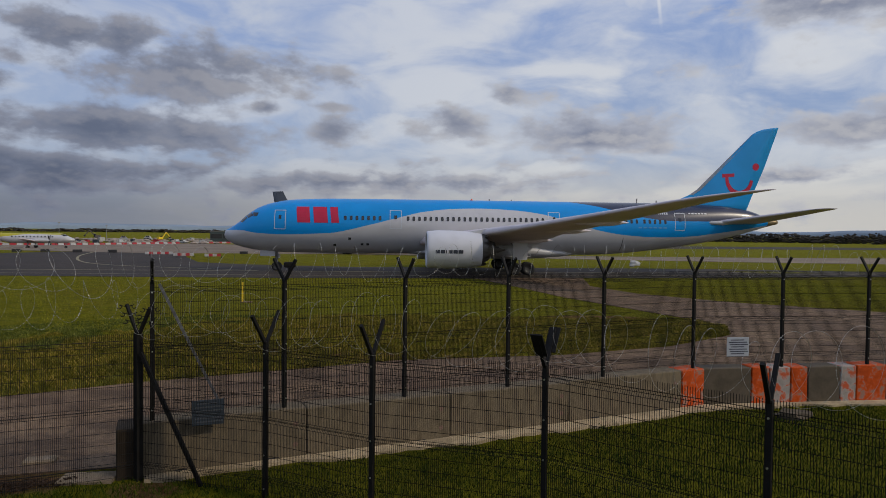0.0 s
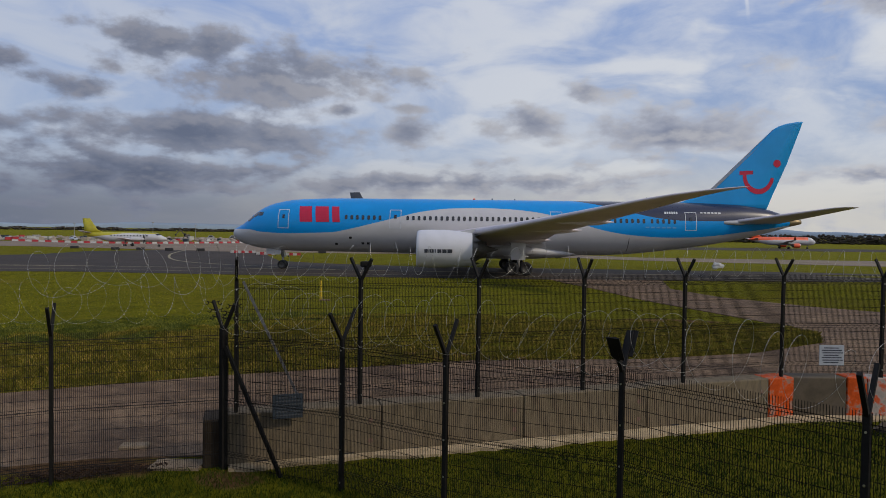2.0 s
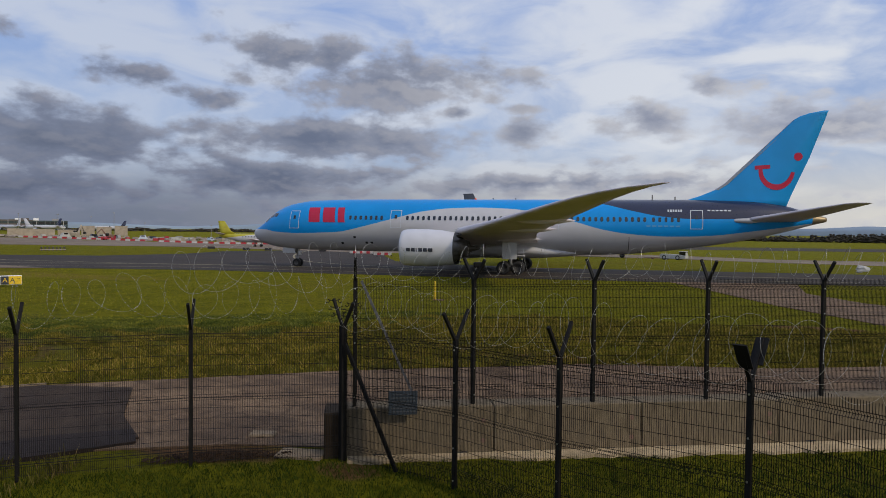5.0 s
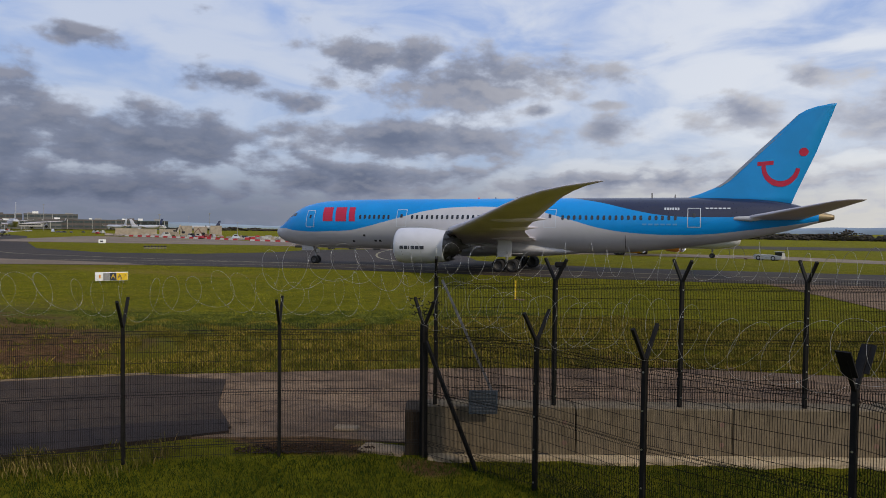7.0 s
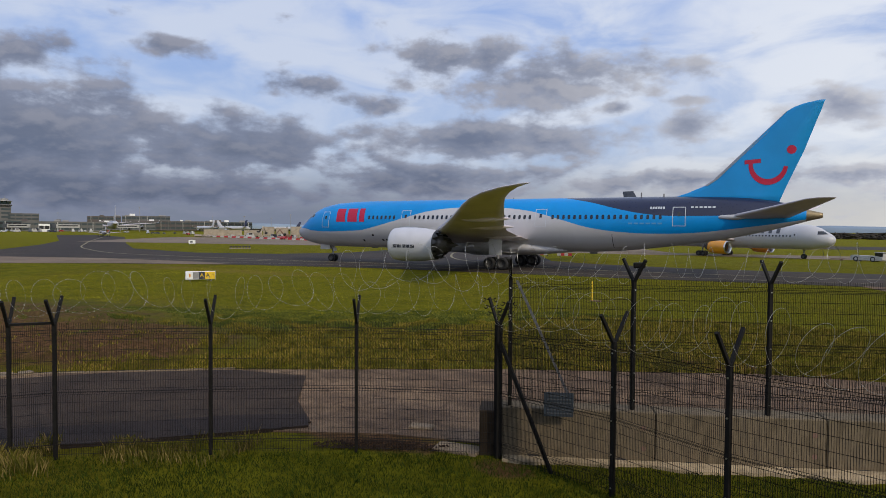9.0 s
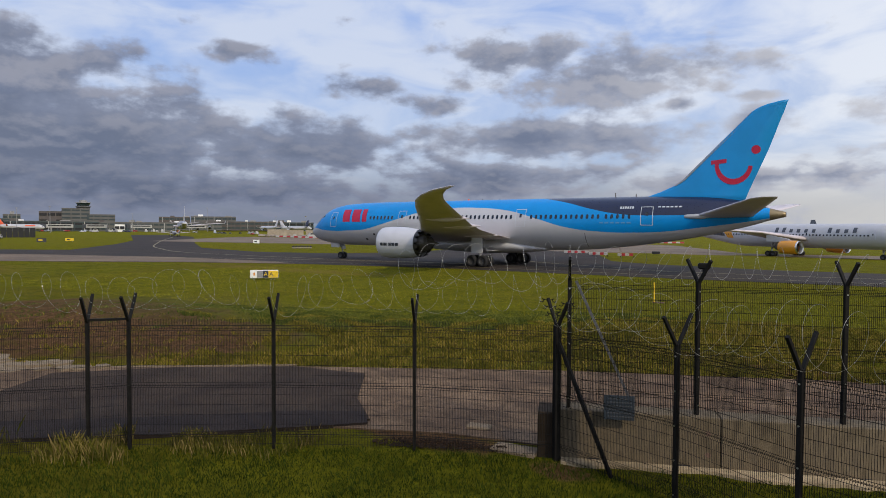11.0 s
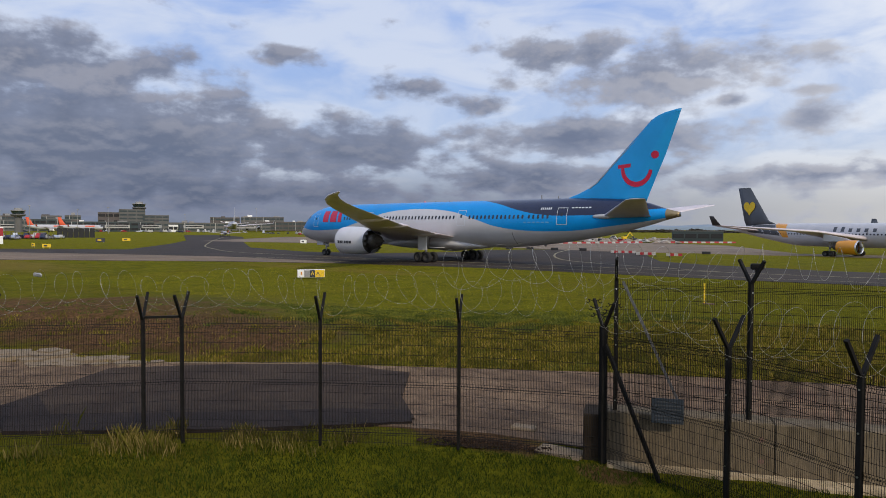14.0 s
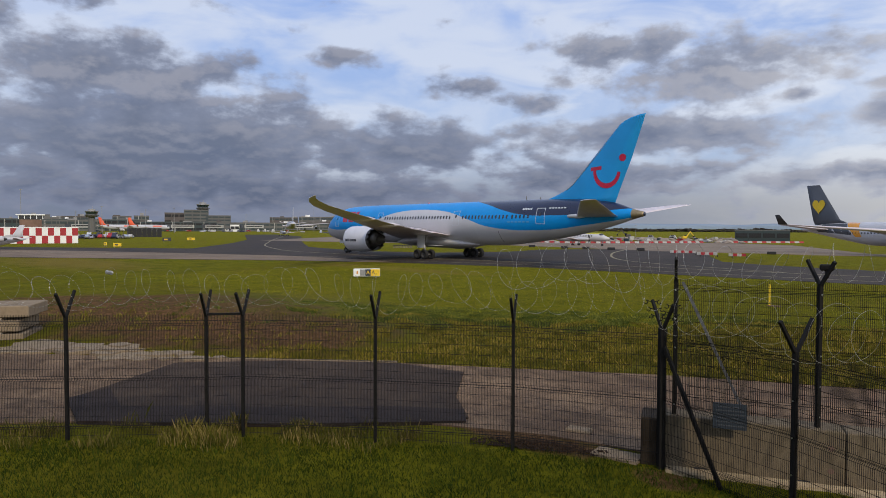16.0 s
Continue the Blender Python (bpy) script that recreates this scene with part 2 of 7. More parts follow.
def boxes(items, bevel=0.0):
    """One bmesh of boxes: (cx, cy, cz, sx, sy, sz[, turn about z in degrees])."""
    bm = bmesh.new()
    for it in items:
        cx, cy, cz, sx, sy, sz = it[:6]
        turn = it[6] if len(it) > 6 else 0
        r = bmesh.ops.create_cube(bm, size=1, matrix=pose(cx, cy, cz, 0, 0, turn) @ Matrix.Diagonal((sx, sy, sz, 1)))
        if bevel:
            edges = {e for v in r["verts"] for e in v.link_edges}
            bmesh.ops.bevel(bm, geom=list(edges), offset=bevel, segments=1, affect="EDGES")
    return bm


def tube(bm, a, b, r0, r1=None, sides=8, caps=True):
    """A tapered round bar from a to b."""
    a, b = Vector(a), Vector(b)
    r1 = r0 if r1 is None else r1
    q = (b - a).to_track_quat("Z", "Y")
    rings = []
    for c, r in ((a, r0), (b, r1)):
        rings.append([bm.verts.new(c + q @ Vector((r * math.cos(i * math.tau / sides), r * math.sin(i * math.tau / sides), 0))) for i in range(sides)])
    for i in range(sides):
        j = (i + 1) % sides
        bm.faces.new((rings[0][i], rings[0][j], rings[1][j], rings[1][i]))
    if caps:
        bm.faces.new(rings[0][::-1])
        bm.faces.new(rings[1])


def bar(bm, a, b, w, d):
    """A square-section bar from a to b."""
    a, b = Vector(a), Vector(b)
    q = (b - a).to_track_quat("Z", "Y")
    rings = []
    for c in (a, b):
        rings.append([bm.verts.new(c + q @ Vector((sx * w / 2, sy * d / 2, 0))) for sx, sy in ((-1, -1), (1, -1), (1, 1), (-1, 1))])
    for i in range(4):
        j = (i + 1) % 4
        bm.faces.new((rings[0][i], rings[0][j], rings[1][j], rings[1][i]))
    bm.faces.new(rings[0][::-1])
    bm.faces.new(rings[1])


def lathe(bm, profile, origin, axis="x", sides=24, close=False, mats=None):
    """A body of revolution: profile of (along, radius)."""
    rings = []
    for s, r in profile:
        ring = []
        for i in range(sides):
            a = i * math.tau / sides
            v = (s, r * math.cos(a), r * math.sin(a)) if axis == "x" else (r * math.cos(a), s, r * math.sin(a)) if axis == "y" else (r * math.cos(a), r * math.sin(a), s)
            ring.append(bm.verts.new(Vector(origin) + Vector(v)))
        rings.append(ring)
    for n, (p, q) in enumerate(zip(rings, rings[1:])):
        for i in range(sides):
            j = (i + 1) % sides
            f = bm.faces.new((p[i], p[j], q[j], q[i]))
            if mats:
                f.material_index = mats[n]
    if close:
        bm.faces.new(rings[0][::-1])
        bm.faces.new(rings[-1])


def curve_at(xs, ys, x):
    """A smooth monotone curve through given points."""
    xs, ys = np.array(xs, float), np.array(ys, float)
    if x <= xs[0]:
        return float(ys[0])
    if x >= xs[-1]:
        return float(ys[-1])
    h, d = np.diff(xs), np.diff(ys) / np.diff(xs)
    m = np.zeros(len(xs))
    m[0], m[-1] = d[0], d[-1]
    for i in range(1, len(xs) - 1):
        m[i] = 0 if d[i - 1] * d[i] <= 0 else 2 * d[i - 1] * d[i] / (d[i - 1] + d[i])
    i = int(np.searchsorted(xs, x) - 1)
    t = (x - xs[i]) / h[i]
    return float((2 * t**3 - 3 * t**2 + 1) * ys[i] + (t**3 - 2 * t**2 + t) * h[i] * m[i] + (3 * t**2 - 2 * t**3) * ys[i + 1] + (t**3 - t**2) * h[i] * m[i + 1])


# ---------------------------------------------------------------- ground
def step(a, b, x):
    t = min(1.0, max(0.0, (x - a) / (b - a)))
    return t * t * (3 - 2 * t)


ROAD_FAR_EDGE = [(-46, -6), (-28, 4.5), (-21.6, 9.2), (-15.6, 14.1), (-8.9, 18.6), (-1.6, 22.3), (4.5, 23.7), (9, 25.7), (12.8, 28.8)]


def road_gap(x, y):
    """How far a place lies beyond the far edge of the service road; negative on the road and before it."""
    best, side = 1e9, 1.0
    for (x0, y0), (x1, y1) in zip(ROAD_FAR_EDGE, ROAD_FAR_EDGE[1:]):
        dx, dy = x1 - x0, y1 - y0
        f = min(1.0, max(0.0, ((x - x0) * dx + (y - y0) * dy) / (dx * dx + dy * dy)))
        d = math.hypot(x - x0 - f * dx, y - y0 - f * dy)
        if d < best:
            best, side = d, 1.0 if dx * (y - y0) - dy * (x - x0) > 0 else -1.0
    return best * side


def ground_z(x, y):
    """The airfield falls gently away behind the taxiway; a low bank lies behind the service road."""
    z = -1.75 * step(84, 152, 0.4 * x + 0.92 * y)
    z += 0.55 * math.exp(-(((x + 31) / 10) ** 2 + ((y - 16) / 7) ** 2))
    # lumps and hollows in the rough grass and soil behind the road
    if -50 < x < 16 and 8 < y < 40:
        d = road_gap(x, y)
        if d > 0:
            m = step(0.0, 2.2, d) * (1 - step(9, 15, d)) * (1 - step(-4, 6, x))
            if m > 0:
                z += m * (0.16 + 0.22 * noise.noise((x * 0.55, y * 0.55, 3)) + 0.13 * noise.noise((x * 1.4, y * 1.4, 7)))
    return z


def ground_material():
    m = bpy.data.materials.new("airfield_grass")
    m.use_nodes = True
    k = Nodes(m.node_tree)
    place = k.add("ShaderNodeTexCoord").outputs["Object"]
    sep = k.add("ShaderNodeSeparateXYZ", i0=place)
    x, y, _ = sep.outputs
    broad = k.noise(place, 0.07, 5, 0.6, 0.5)
    patch = k.noise(place, 0.45, 6, 0.65, 0.5)
    fine = k.noise(place, 6.0, 6, 0.7)
    blade = k.noise(place, 38.0, 4, 0.7)
    col = k.mix(k.smooth(patch, 0.3, 0.7), (0.135, 0.132, 0.008), (0.225, 0.212, 0.012))
    col = k.mix(k.math("MULTIPLY", k.smooth(broad, 0.45, 0.7), 0.6), col, (0.19, 0.15, 0.016))
    col = k.mix(k.math("MULTIPLY", k.smooth(fine, 0.45, 0.75), 0.6), col, (0.026, 0.034, 0.003))
    tuft = k.noise(place, 1.7, 6, 0.7, 0.6)
    col = k.mix(k.math("MULTIPLY", k.smooth(tuft, 0.48, 0.66), 0.5), col, (0.050, 0.058, 0.004))
    col = k.mix(k.math("MULTIPLY", k.smooth(tuft, 0.46, 0.32), 0.5), col, (0.205, 0.178, 0.020))
    col = k.mix(k.math("MULTIPLY", k.smooth(blade, 0.5, 0.75), 0.45), col, (0.13, 0.12, 0.012))

    def spot(cx, cy, rx, ry):
        u = k.math("DIVIDE", k.math("SUBTRACT", x, cx), rx)
        v = k.math("DIVIDE", k.math("SUBTRACT", y, cy), ry)
        d = k.math("SQRT", k.math("ADD", k.math("MULTIPLY", u, u), k.math("MULTIPLY", v, v)))
        return k.math("SUBTRACT", 1.0, d)

    earth = k.math("MAXIMUM", k.math("MAXIMUM", spot(-27, 12, 9, 5.2), spot(-37, 12, 13, 6)), spot(-21.5, 13.2, 5, 2.4))
    earth = k.math("MAXIMUM", earth, k.math("MAXIMUM", spot(-23.5, 14.8, 7.0, 4.4), spot(-33, 15.8, 11.5, 5.6)))
    earth = k.math("MAXIMUM", earth, k.math("MULTIPLY", k.math("MAXIMUM", spot(-8.5, 11.3, 2.6, 1.0), spot(-5.0, 11.0, 0.9, 0.6)), 1.0))
    earth = k.math("MAXIMUM", earth, k.math("MAXIMUM", spot(8.0, 34.5, 3.4, 1.3), spot(-1.5, 22.8, 7, 0.9)))
    soil = k.smooth(k.math("ADD", earth, k.math("MULTIPLY", k.math("SUBTRACT", patch, 0.5), 1.5)), 0.1, 0.5)
    brown = k.mix(k.smooth(fine, 0.3, 0.7), (0.105, 0.052, 0.028), (0.27, 0.142, 0.078))
    brown = k.mix(k.math("MULTIPLY", k.smooth(tuft, 0.42, 0.62), 0.55), brown, (0.075, 0.040, 0.024))
    brown = k.mix(k.math("MULTIPLY", k.smooth(k.noise(place, 0.9, 5, 0.7, 0.4), 0.55, 0.68), 0.6), brown, (0.085, 0.078, 0.012))
    col = k.mix(k.math("MULTIPLY", soil, 0.9), col, brown)
    rough = k.math("MAXIMUM", spot(-16, 19.5, 16, 5.0), spot(-30, 20, 14, 8))
    col = k.mix(k.math("MULTIPLY", k.smooth(k.math("ADD", rough, k.math("SUBTRACT", fine, 0.5)), 0.1, 0.6), 0.35), col, (0.13, 0.12, 0.045))
    dry = k.smooth(k.math("ADD", k.math("MAXIMUM", spot(-88, 26, 26, 9), spot(-52, 47, 20, 4)), k.math("MULTIPLY", k.math("SUBTRACT", patch, 0.5), 1.2)), 0.1, 0.7)
    col = k.mix(k.math("MULTIPLY", dry, 0.6), col, (0.24, 0.165, 0.045))
    b = k.add("ShaderNodeBsdfPrincipled", Base_Color=col, Roughness=0.95)
    b.inputs["Specular IOR Level"].default_value = 0.03
    relief = k.add("ShaderNodeBump", Height=k.math("ADD", k.math("MULTIPLY", fine, 2.0), blade), Strength=1.0, Distance=0.12)
    k.tree.links.new(relief.outputs[0], b.inputs["Normal"])
    k.add("ShaderNodeOutputMaterial", Surface=b.outputs[0])
    return m


def asphalt_material(name, dark, light, joints=0.0, scale=0.12, crack=0.5):
    m = bpy.data.materials.new(name)
    m.use_nodes = True
    k = Nodes(m.node_tree)
    place = k.add("ShaderNodeTexCoord").outputs["Object"]
    broad = k.noise(place, scale, 6, 0.62, 0.6)
    stain = k.noise(place, scale * 6, 6, 0.65, 0.8)
    grit = k.noise(place, 30, 5, 0.75)
    long = k.noise(k.add("ShaderNodeMapping", Vector=place, Scale=(0.03, 0.6, 1), Rotation=(0, 0, radians(6))).outputs[0], 1.0, 4, 0.6)
    col = k.mix(k.smooth(broad, 0.32, 0.68), dark, light)
    col = k.mix(k.math("MULTIPLY", k.smooth(stain, 0.5, 0.72), 0.5), col, tuple(c * 0.55 for c in dark))
    col = k.mix(k.math("MULTIPLY", k.smooth(long, 0.52, 0.66), 0.35), col, tuple(c * 0.6 for c in dark))
    col = k.mix(k.math("MULTIPLY", k.smooth(grit, 0.5, 0.75), 0.35), col, tuple(min(1, c * 1.7) for c in light))
    chips = k.noise(place, 7.0, 6, 0.75, 0.8)
    col = k.mix(k.math("MULTIPLY", k.smooth(chips, 0.52, 0.68), min(0.6, 0.15 + crack)), col, tuple(c * 0.5 for c in dark))
    col = k.mix(k.math("MULTIPLY", k.smooth(chips, 0.44, 0.3), min(0.5, 0.1 + crack)), col, tuple(min(1, c * 1.5) for c in light))
    if crack > 0.4:
        blotch = k.noise(k.add("ShaderNodeMapping", Vector=place, Scale=(0.8, 1.5, 1), Rotation=(0, 0, radians(-38))).outputs[0], 1.1, 7, 0.72, 0.5)
        col = k.mix(k.math("MULTIPLY", k.smooth(blotch, 0.50, 0.60), 0.6), col, tuple(c * 0.62 for c in dark))
        col = k.mix(k.math("MULTIPLY", k.smooth(blotch, 0.42, 0.33), 0.45), col, tuple(c * 1.35 for c in light))
    vor = k.add("ShaderNodeTexVoronoi", Vector=k.add("ShaderNodeMapping", Vector=place).outputs[0], Scale=0.45)
    vor.feature = "DISTANCE_TO_EDGE"
    line = k.smooth(k.math("ADD", vor.outputs["Distance"], k.math("MULTIPLY", stain, 0.06)), 0.045, 0.02)
    col = k.mix(k.math("MULTIPLY", line, crack), col, tuple(c * 0.4 for c in dark))
    b = k.add("ShaderNodeBsdfPrincipled", Base_Color=col)
    k.tree.links.new(k.math("ADD", k.math("MULTIPLY", broad, 0.25), 0.65), b.inputs["Roughness"])
    b.inputs["Specular IOR Level"].default_value = 0.12
    relief = k.add("ShaderNodeBump", Height=k.math("ADD", grit, stain), Strength=0.7, Distance=0.02)
    k.tree.links.new(relief.outputs[0], b.inputs["Normal"])
    k.add("ShaderNodeOutputMaterial", Surface=b.outputs[0])
    return m


M["grass"] = ground_material()
M["asphalt"] = asphalt_material("taxiway_asphalt", (0.034, 0.027, 0.022), (0.062, 0.049, 0.040), crack=0.1)
M["road"] = asphalt_material("worn_service_road", (0.108, 0.068, 0.041), (0.225, 0.150, 0.090), scale=0.45, crack=0.5)
M["patch"] = asphalt_material("fresh_asphalt_patch", (0.034, 0.022, 0.015), (0.068, 0.047, 0.033), scale=0.7, crack=0.05)
M["slab"] = asphalt_material("pale_concrete_paving", (0.165, 0.125, 0.09), (0.245, 0.19, 0.14), scale=0.08, crack=0.25)
M["tan"] = asphalt_material("tan_shoulder_paving", (0.15, 0.110, 0.078), (0.22, 0.162, 0.115), scale=0.1, crack=0.1)
M["gravel"] = asphalt_material("pale_gravel", (0.30, 0.235, 0.145), (0.52, 0.41, 0.26), scale=1.2, crack=0.2)


def ground_sheet():
    """One sheet to the horizon: fine cells near by, coarse ones far out."""
    def ticks(lo, hi, fine0, fine1):
        near = [v for v in np.arange(-60, 60.1, 2.0) if not fine0 <= v <= fine1] + list(np.arange(fine0, fine1 + 0.01, 0.4))
        mid = [s * v for v in np.arange(68, 420, 12.0) for s in (-1, 1)]
        far = [s * v for v in (500, 700, 1000, 1500, 2200, 3200, 4300) for s in (-1, 1)]
        return sorted(v for v in near + mid + far if lo <= v <= hi)
    xs, ys = ticks(-4300, 4300, -48, 10), ticks(-4300, 4300, 8, 38)
    bm = bmesh.new()
    grid = [[bm.verts.new((x, y, ground_z(x, y))) for x in xs] for y in ys]
    for r0, r1 in zip(grid, grid[1:]):
        for i in range(len(xs) - 1):
            bm.faces.new((r0[i], r0[i + 1], r1[i + 1], r1[i]))
    ob = finish("ground", bm, M["grass"], smooth=True)
    return tagged(ob, "mown green airfield grass with bare brown earth patches", "ground", kind="structure")


def inside(p, poly):
    hit = False
    for (x0, y0), (x1, y1) in zip(poly, poly[1:] + poly[:1]):
        if (y0 > p[1]) != (y1 > p[1]) and p[0] < (x1 - x0) * (p[1] - y0) / (y1 - y0) + x0:
            hit = not hit
    return hit


def sheet(name, outline, lift, mat, label, category, cell=None):
    """A paved area draped over the ground: its outline cut into cells, lifted a little, with a thickness at the rim."""
    bm = bmesh.new()
    bm.faces.new([bm.verts.new((x, y, 0)) for x, y in outline])
    bm.normal_update()
    bmesh.ops.triangulate(bm, faces=bm.faces[:])
    x0, x1 = min(p[0] for p in outline), max(p[0] for p in outline)
    y0, y1 = min(p[1] for p in outline), max(p[1] for p in outline)
    if cell:
        for axis, lo, hi in ((0, x0, x1), (1, y0, y1)):
            v = lo + cell
            while v < hi:
                co, no = (Vector((v, 0, 0)), Vector((1, 0, 0))) if axis == 0 else (Vector((0, v, 0)), Vector((0, 1, 0)))
                bmesh.ops.bisect_plane(bm, geom=bm.verts[:] + bm.edges[:] + bm.faces[:], plane_co=co, plane_no=no)
                v += cell
    bmesh.ops.triangulate(bm, faces=[f for f in bm.faces if len(f.verts) > 4])
    bm.normal_update()
    for f in bm.faces:
        if f.normal.z < 0:
            f.normal_flip()
    rim = [e for e in bm.edges if e.is_boundary]
    ext = bmesh.ops.extrude_edge_only(bm, edges=rim)
    low = {v for v in ext["geom"] if isinstance(v, bmesh.types.BMVert)}
    for v in bm.verts:
        v.co.z = ground_z(v.co.x, v.co.y) + (lift if v not in low else lift - 0.12)
    ob = finish(name, bm, mat)
    return tagged(ob, label, category, kind="structure")


ground_sheet()
TAXI_NEAR = [(-260, -80), (-150, -4), (-104, 27), (-88, 38.5), (-74, 48.5), (-61, 55), (-43, 59.6), (-16, 60.6), (9, 63.6), (26, 67), (51, 73), (120, 88), (320, 124)]
TAXI_FAR = [(320, 146), (120, 106), (52, 89), (15, 83), (-12, 80.5), (-26, 84), (-33, 88), (-41, 104), (-48, 122), (-57, 120), (-69, 124), (-77, 109), (-74.5, 95), (-80, 82), (-95, 77),
            (-122, 84), (-160, 108), (-260, 175), (-330, 205), (-330, 185), (-200, 113), (-162, 87), (-128, 60), (-157, 39), (-330, -50)]
sheet("taxiway", TAXI_NEAR + TAXI_FAR, 0.03, M["asphalt"], "dark grey asphalt taxiway with faint streaks", "taxiway", 14)
sheet("taxiway_shoulder", [(-88, 38.7), (-74.5, 48.7), (-61, 55.2), (-69, 57), (-87.5, 55.5), (-109, 47.4), (-170, 20), (-140, 3)], 0.04, M["tan"], "tan paved taxiway shoulder", "shoulder", 14)
sheet("apron", [(-190, 112), (-106, 131), (-77, 125), (-69, 123.8), (-57, 119.8), (-48, 121.8), (-40, 150), (-32, 172), (8, 169), (29, 157), (77, 148), (130, 146), (330, 172), (330, 200), (130, 186), (92, 180), (32, 176),
                (9, 193), (-34, 187), (-48, 214), (-72, 260), (-108, 284), (-125, 262), (-141, 236), (-180, 214), (-250, 192)], 0.045, M["slab"], "pale tan concrete apron and taxiway strip", "apron", 14)
ROAD = [(-46, -6), (-28, 4.5), (-21.6, 9.2), (-15.6, 14.1), (-8.9, 18.6), (-1.6, 22.3), (4.5, 23.7), (9, 25.7), (12.8, 28.8), (13.8, 31.5), (13.0, 34.5), (10.9, 39.4), (8.5, 45), (6.5, 52), (3, 63.2),
        (14, 65), (12.5, 55), (14.5, 48.5), (19, 43), (27, 37.5), (40, 34), (80, 32), (80, 18.6), (12, 18.5), (6.9, 17.6), (-5.0, 12.3), (-8, 11.5), (-10.4, 10.3), (-13.2, 7.6), (-16.0, 5), (-20, 0.5), (-31, -11)]
sheet("service_road", ROAD, 0.035, M["road"], "worn grey-brown asphalt service road with cracks", "road", 5)
sheet("road_patch", [(-9.9, 11.2), (-11.4, 12.4), (-13.1, 14.6), (-15.5, 13.95), (-18.2, 11.6), (-20.4, 9.0), (-18.4, 5.6), (-16.1, 5.1), (-13.2, 7.75), (-11.0, 10.05)], 0.075, M["patch"], "fresh dark asphalt patch in the road", "road patch", 4)
M["patch_dark"] = asphalt_material("darker_asphalt_strip", (0.019, 0.013, 0.011), (0.040, 0.029, 0.025), scale=0.7, crack=0.05)
sheet("road_patch_strip", [(-18.3, 5.25), (-16.0, 4.8), (-12.95, 7.5), (-10.8, 9.75), (-9.75, 10.95), (-10.4, 11.6), (-11.7, 10.7), (-13.9, 8.45), (-16.6, 5.95), (-18.6, 6.4)], 0.085, M["patch_dark"], "darker asphalt strip along the edge of the patch", "road patch", 4)
sheet("runway", [(-20, 262), (500, 352), (500, 407), (-20, 317)], 0.03, M["asphalt"], "dark grey asphalt runway beyond the grass", "runway", 25)


def ribbon(name, pts, width, lift, mat, label, category):
    """A painted line along a polyline."""
    bm = bmesh.new()
    prev = None
    for i, p in enumerate(pts):
        a, b = Vector(pts[max(0, i - 1)]), Vector(pts[min(len(pts) - 1, i + 1)])
        d = (b - a).normalized()
        o = Vector((-d.y, d.x)) * width / 2
        row = [bm.verts.new((p[0] + s * o.x, p[1] + s * o.y, ground_z(*p) + lift)) for s in (-1, 1)]
        if prev:
            bm.faces.new((prev[0], row[0], row[1], prev[1]))
        prev = row
    return tagged(finish(name, bm, mat), label, category, kind="structure")


def spline(pts, n=8):
    xs, ys = zip(*pts)
    d = [0.0]
    for (x0, y0), (x1, y1) in zip(pts, pts[1:]):
        d.append(d[-1] + math.hypot(x1 - x0, y1 - y0))
    return [(curve_at(d, xs, t), curve_at(d, ys, t)) for t in np.linspace(0, d[-1], n * len(pts))]


M["linepaint"] = material("worn_line_paint", (0.26, 0.22, 0.12), 0.8, vary=0.35, scale=0.6)
ribbon("taxiway_line", spline([(-150, 22), (-104, 43), (-75, 60), (-45, 68.5), (-10, 71), (20, 74.5), (51, 80.5), (120, 96)]), 0.35, 0.045, M["linepaint"], "worn yellow taxiway centre line", "marking")
ribbon("taxiway_line", spline([(-45, 68.6), (-70, 66), (-95, 66), (-125, 76), (-165, 100), (-260, 165)]), 0.35, 0.05, M["linepaint"], "worn yellow line curving into the junction", "marking")
ribbon("taxiway_line", spline([(-20, 70.5), (-42, 80), (-56, 100), (-66, 124)]), 0.35, 0.055, M["linepaint"], "worn yellow line curving towards the apron", "marking")
ribbon("edge_line", spline([(-88, 43), (-74, 52.5), (-61, 58.5), (-43, 63), (-16, 64), (9, 67), (26, 70.4), (51, 76.4)]), 0.25, 0.06, M["linepaint"], "worn pale taxiway edge line", "marking")

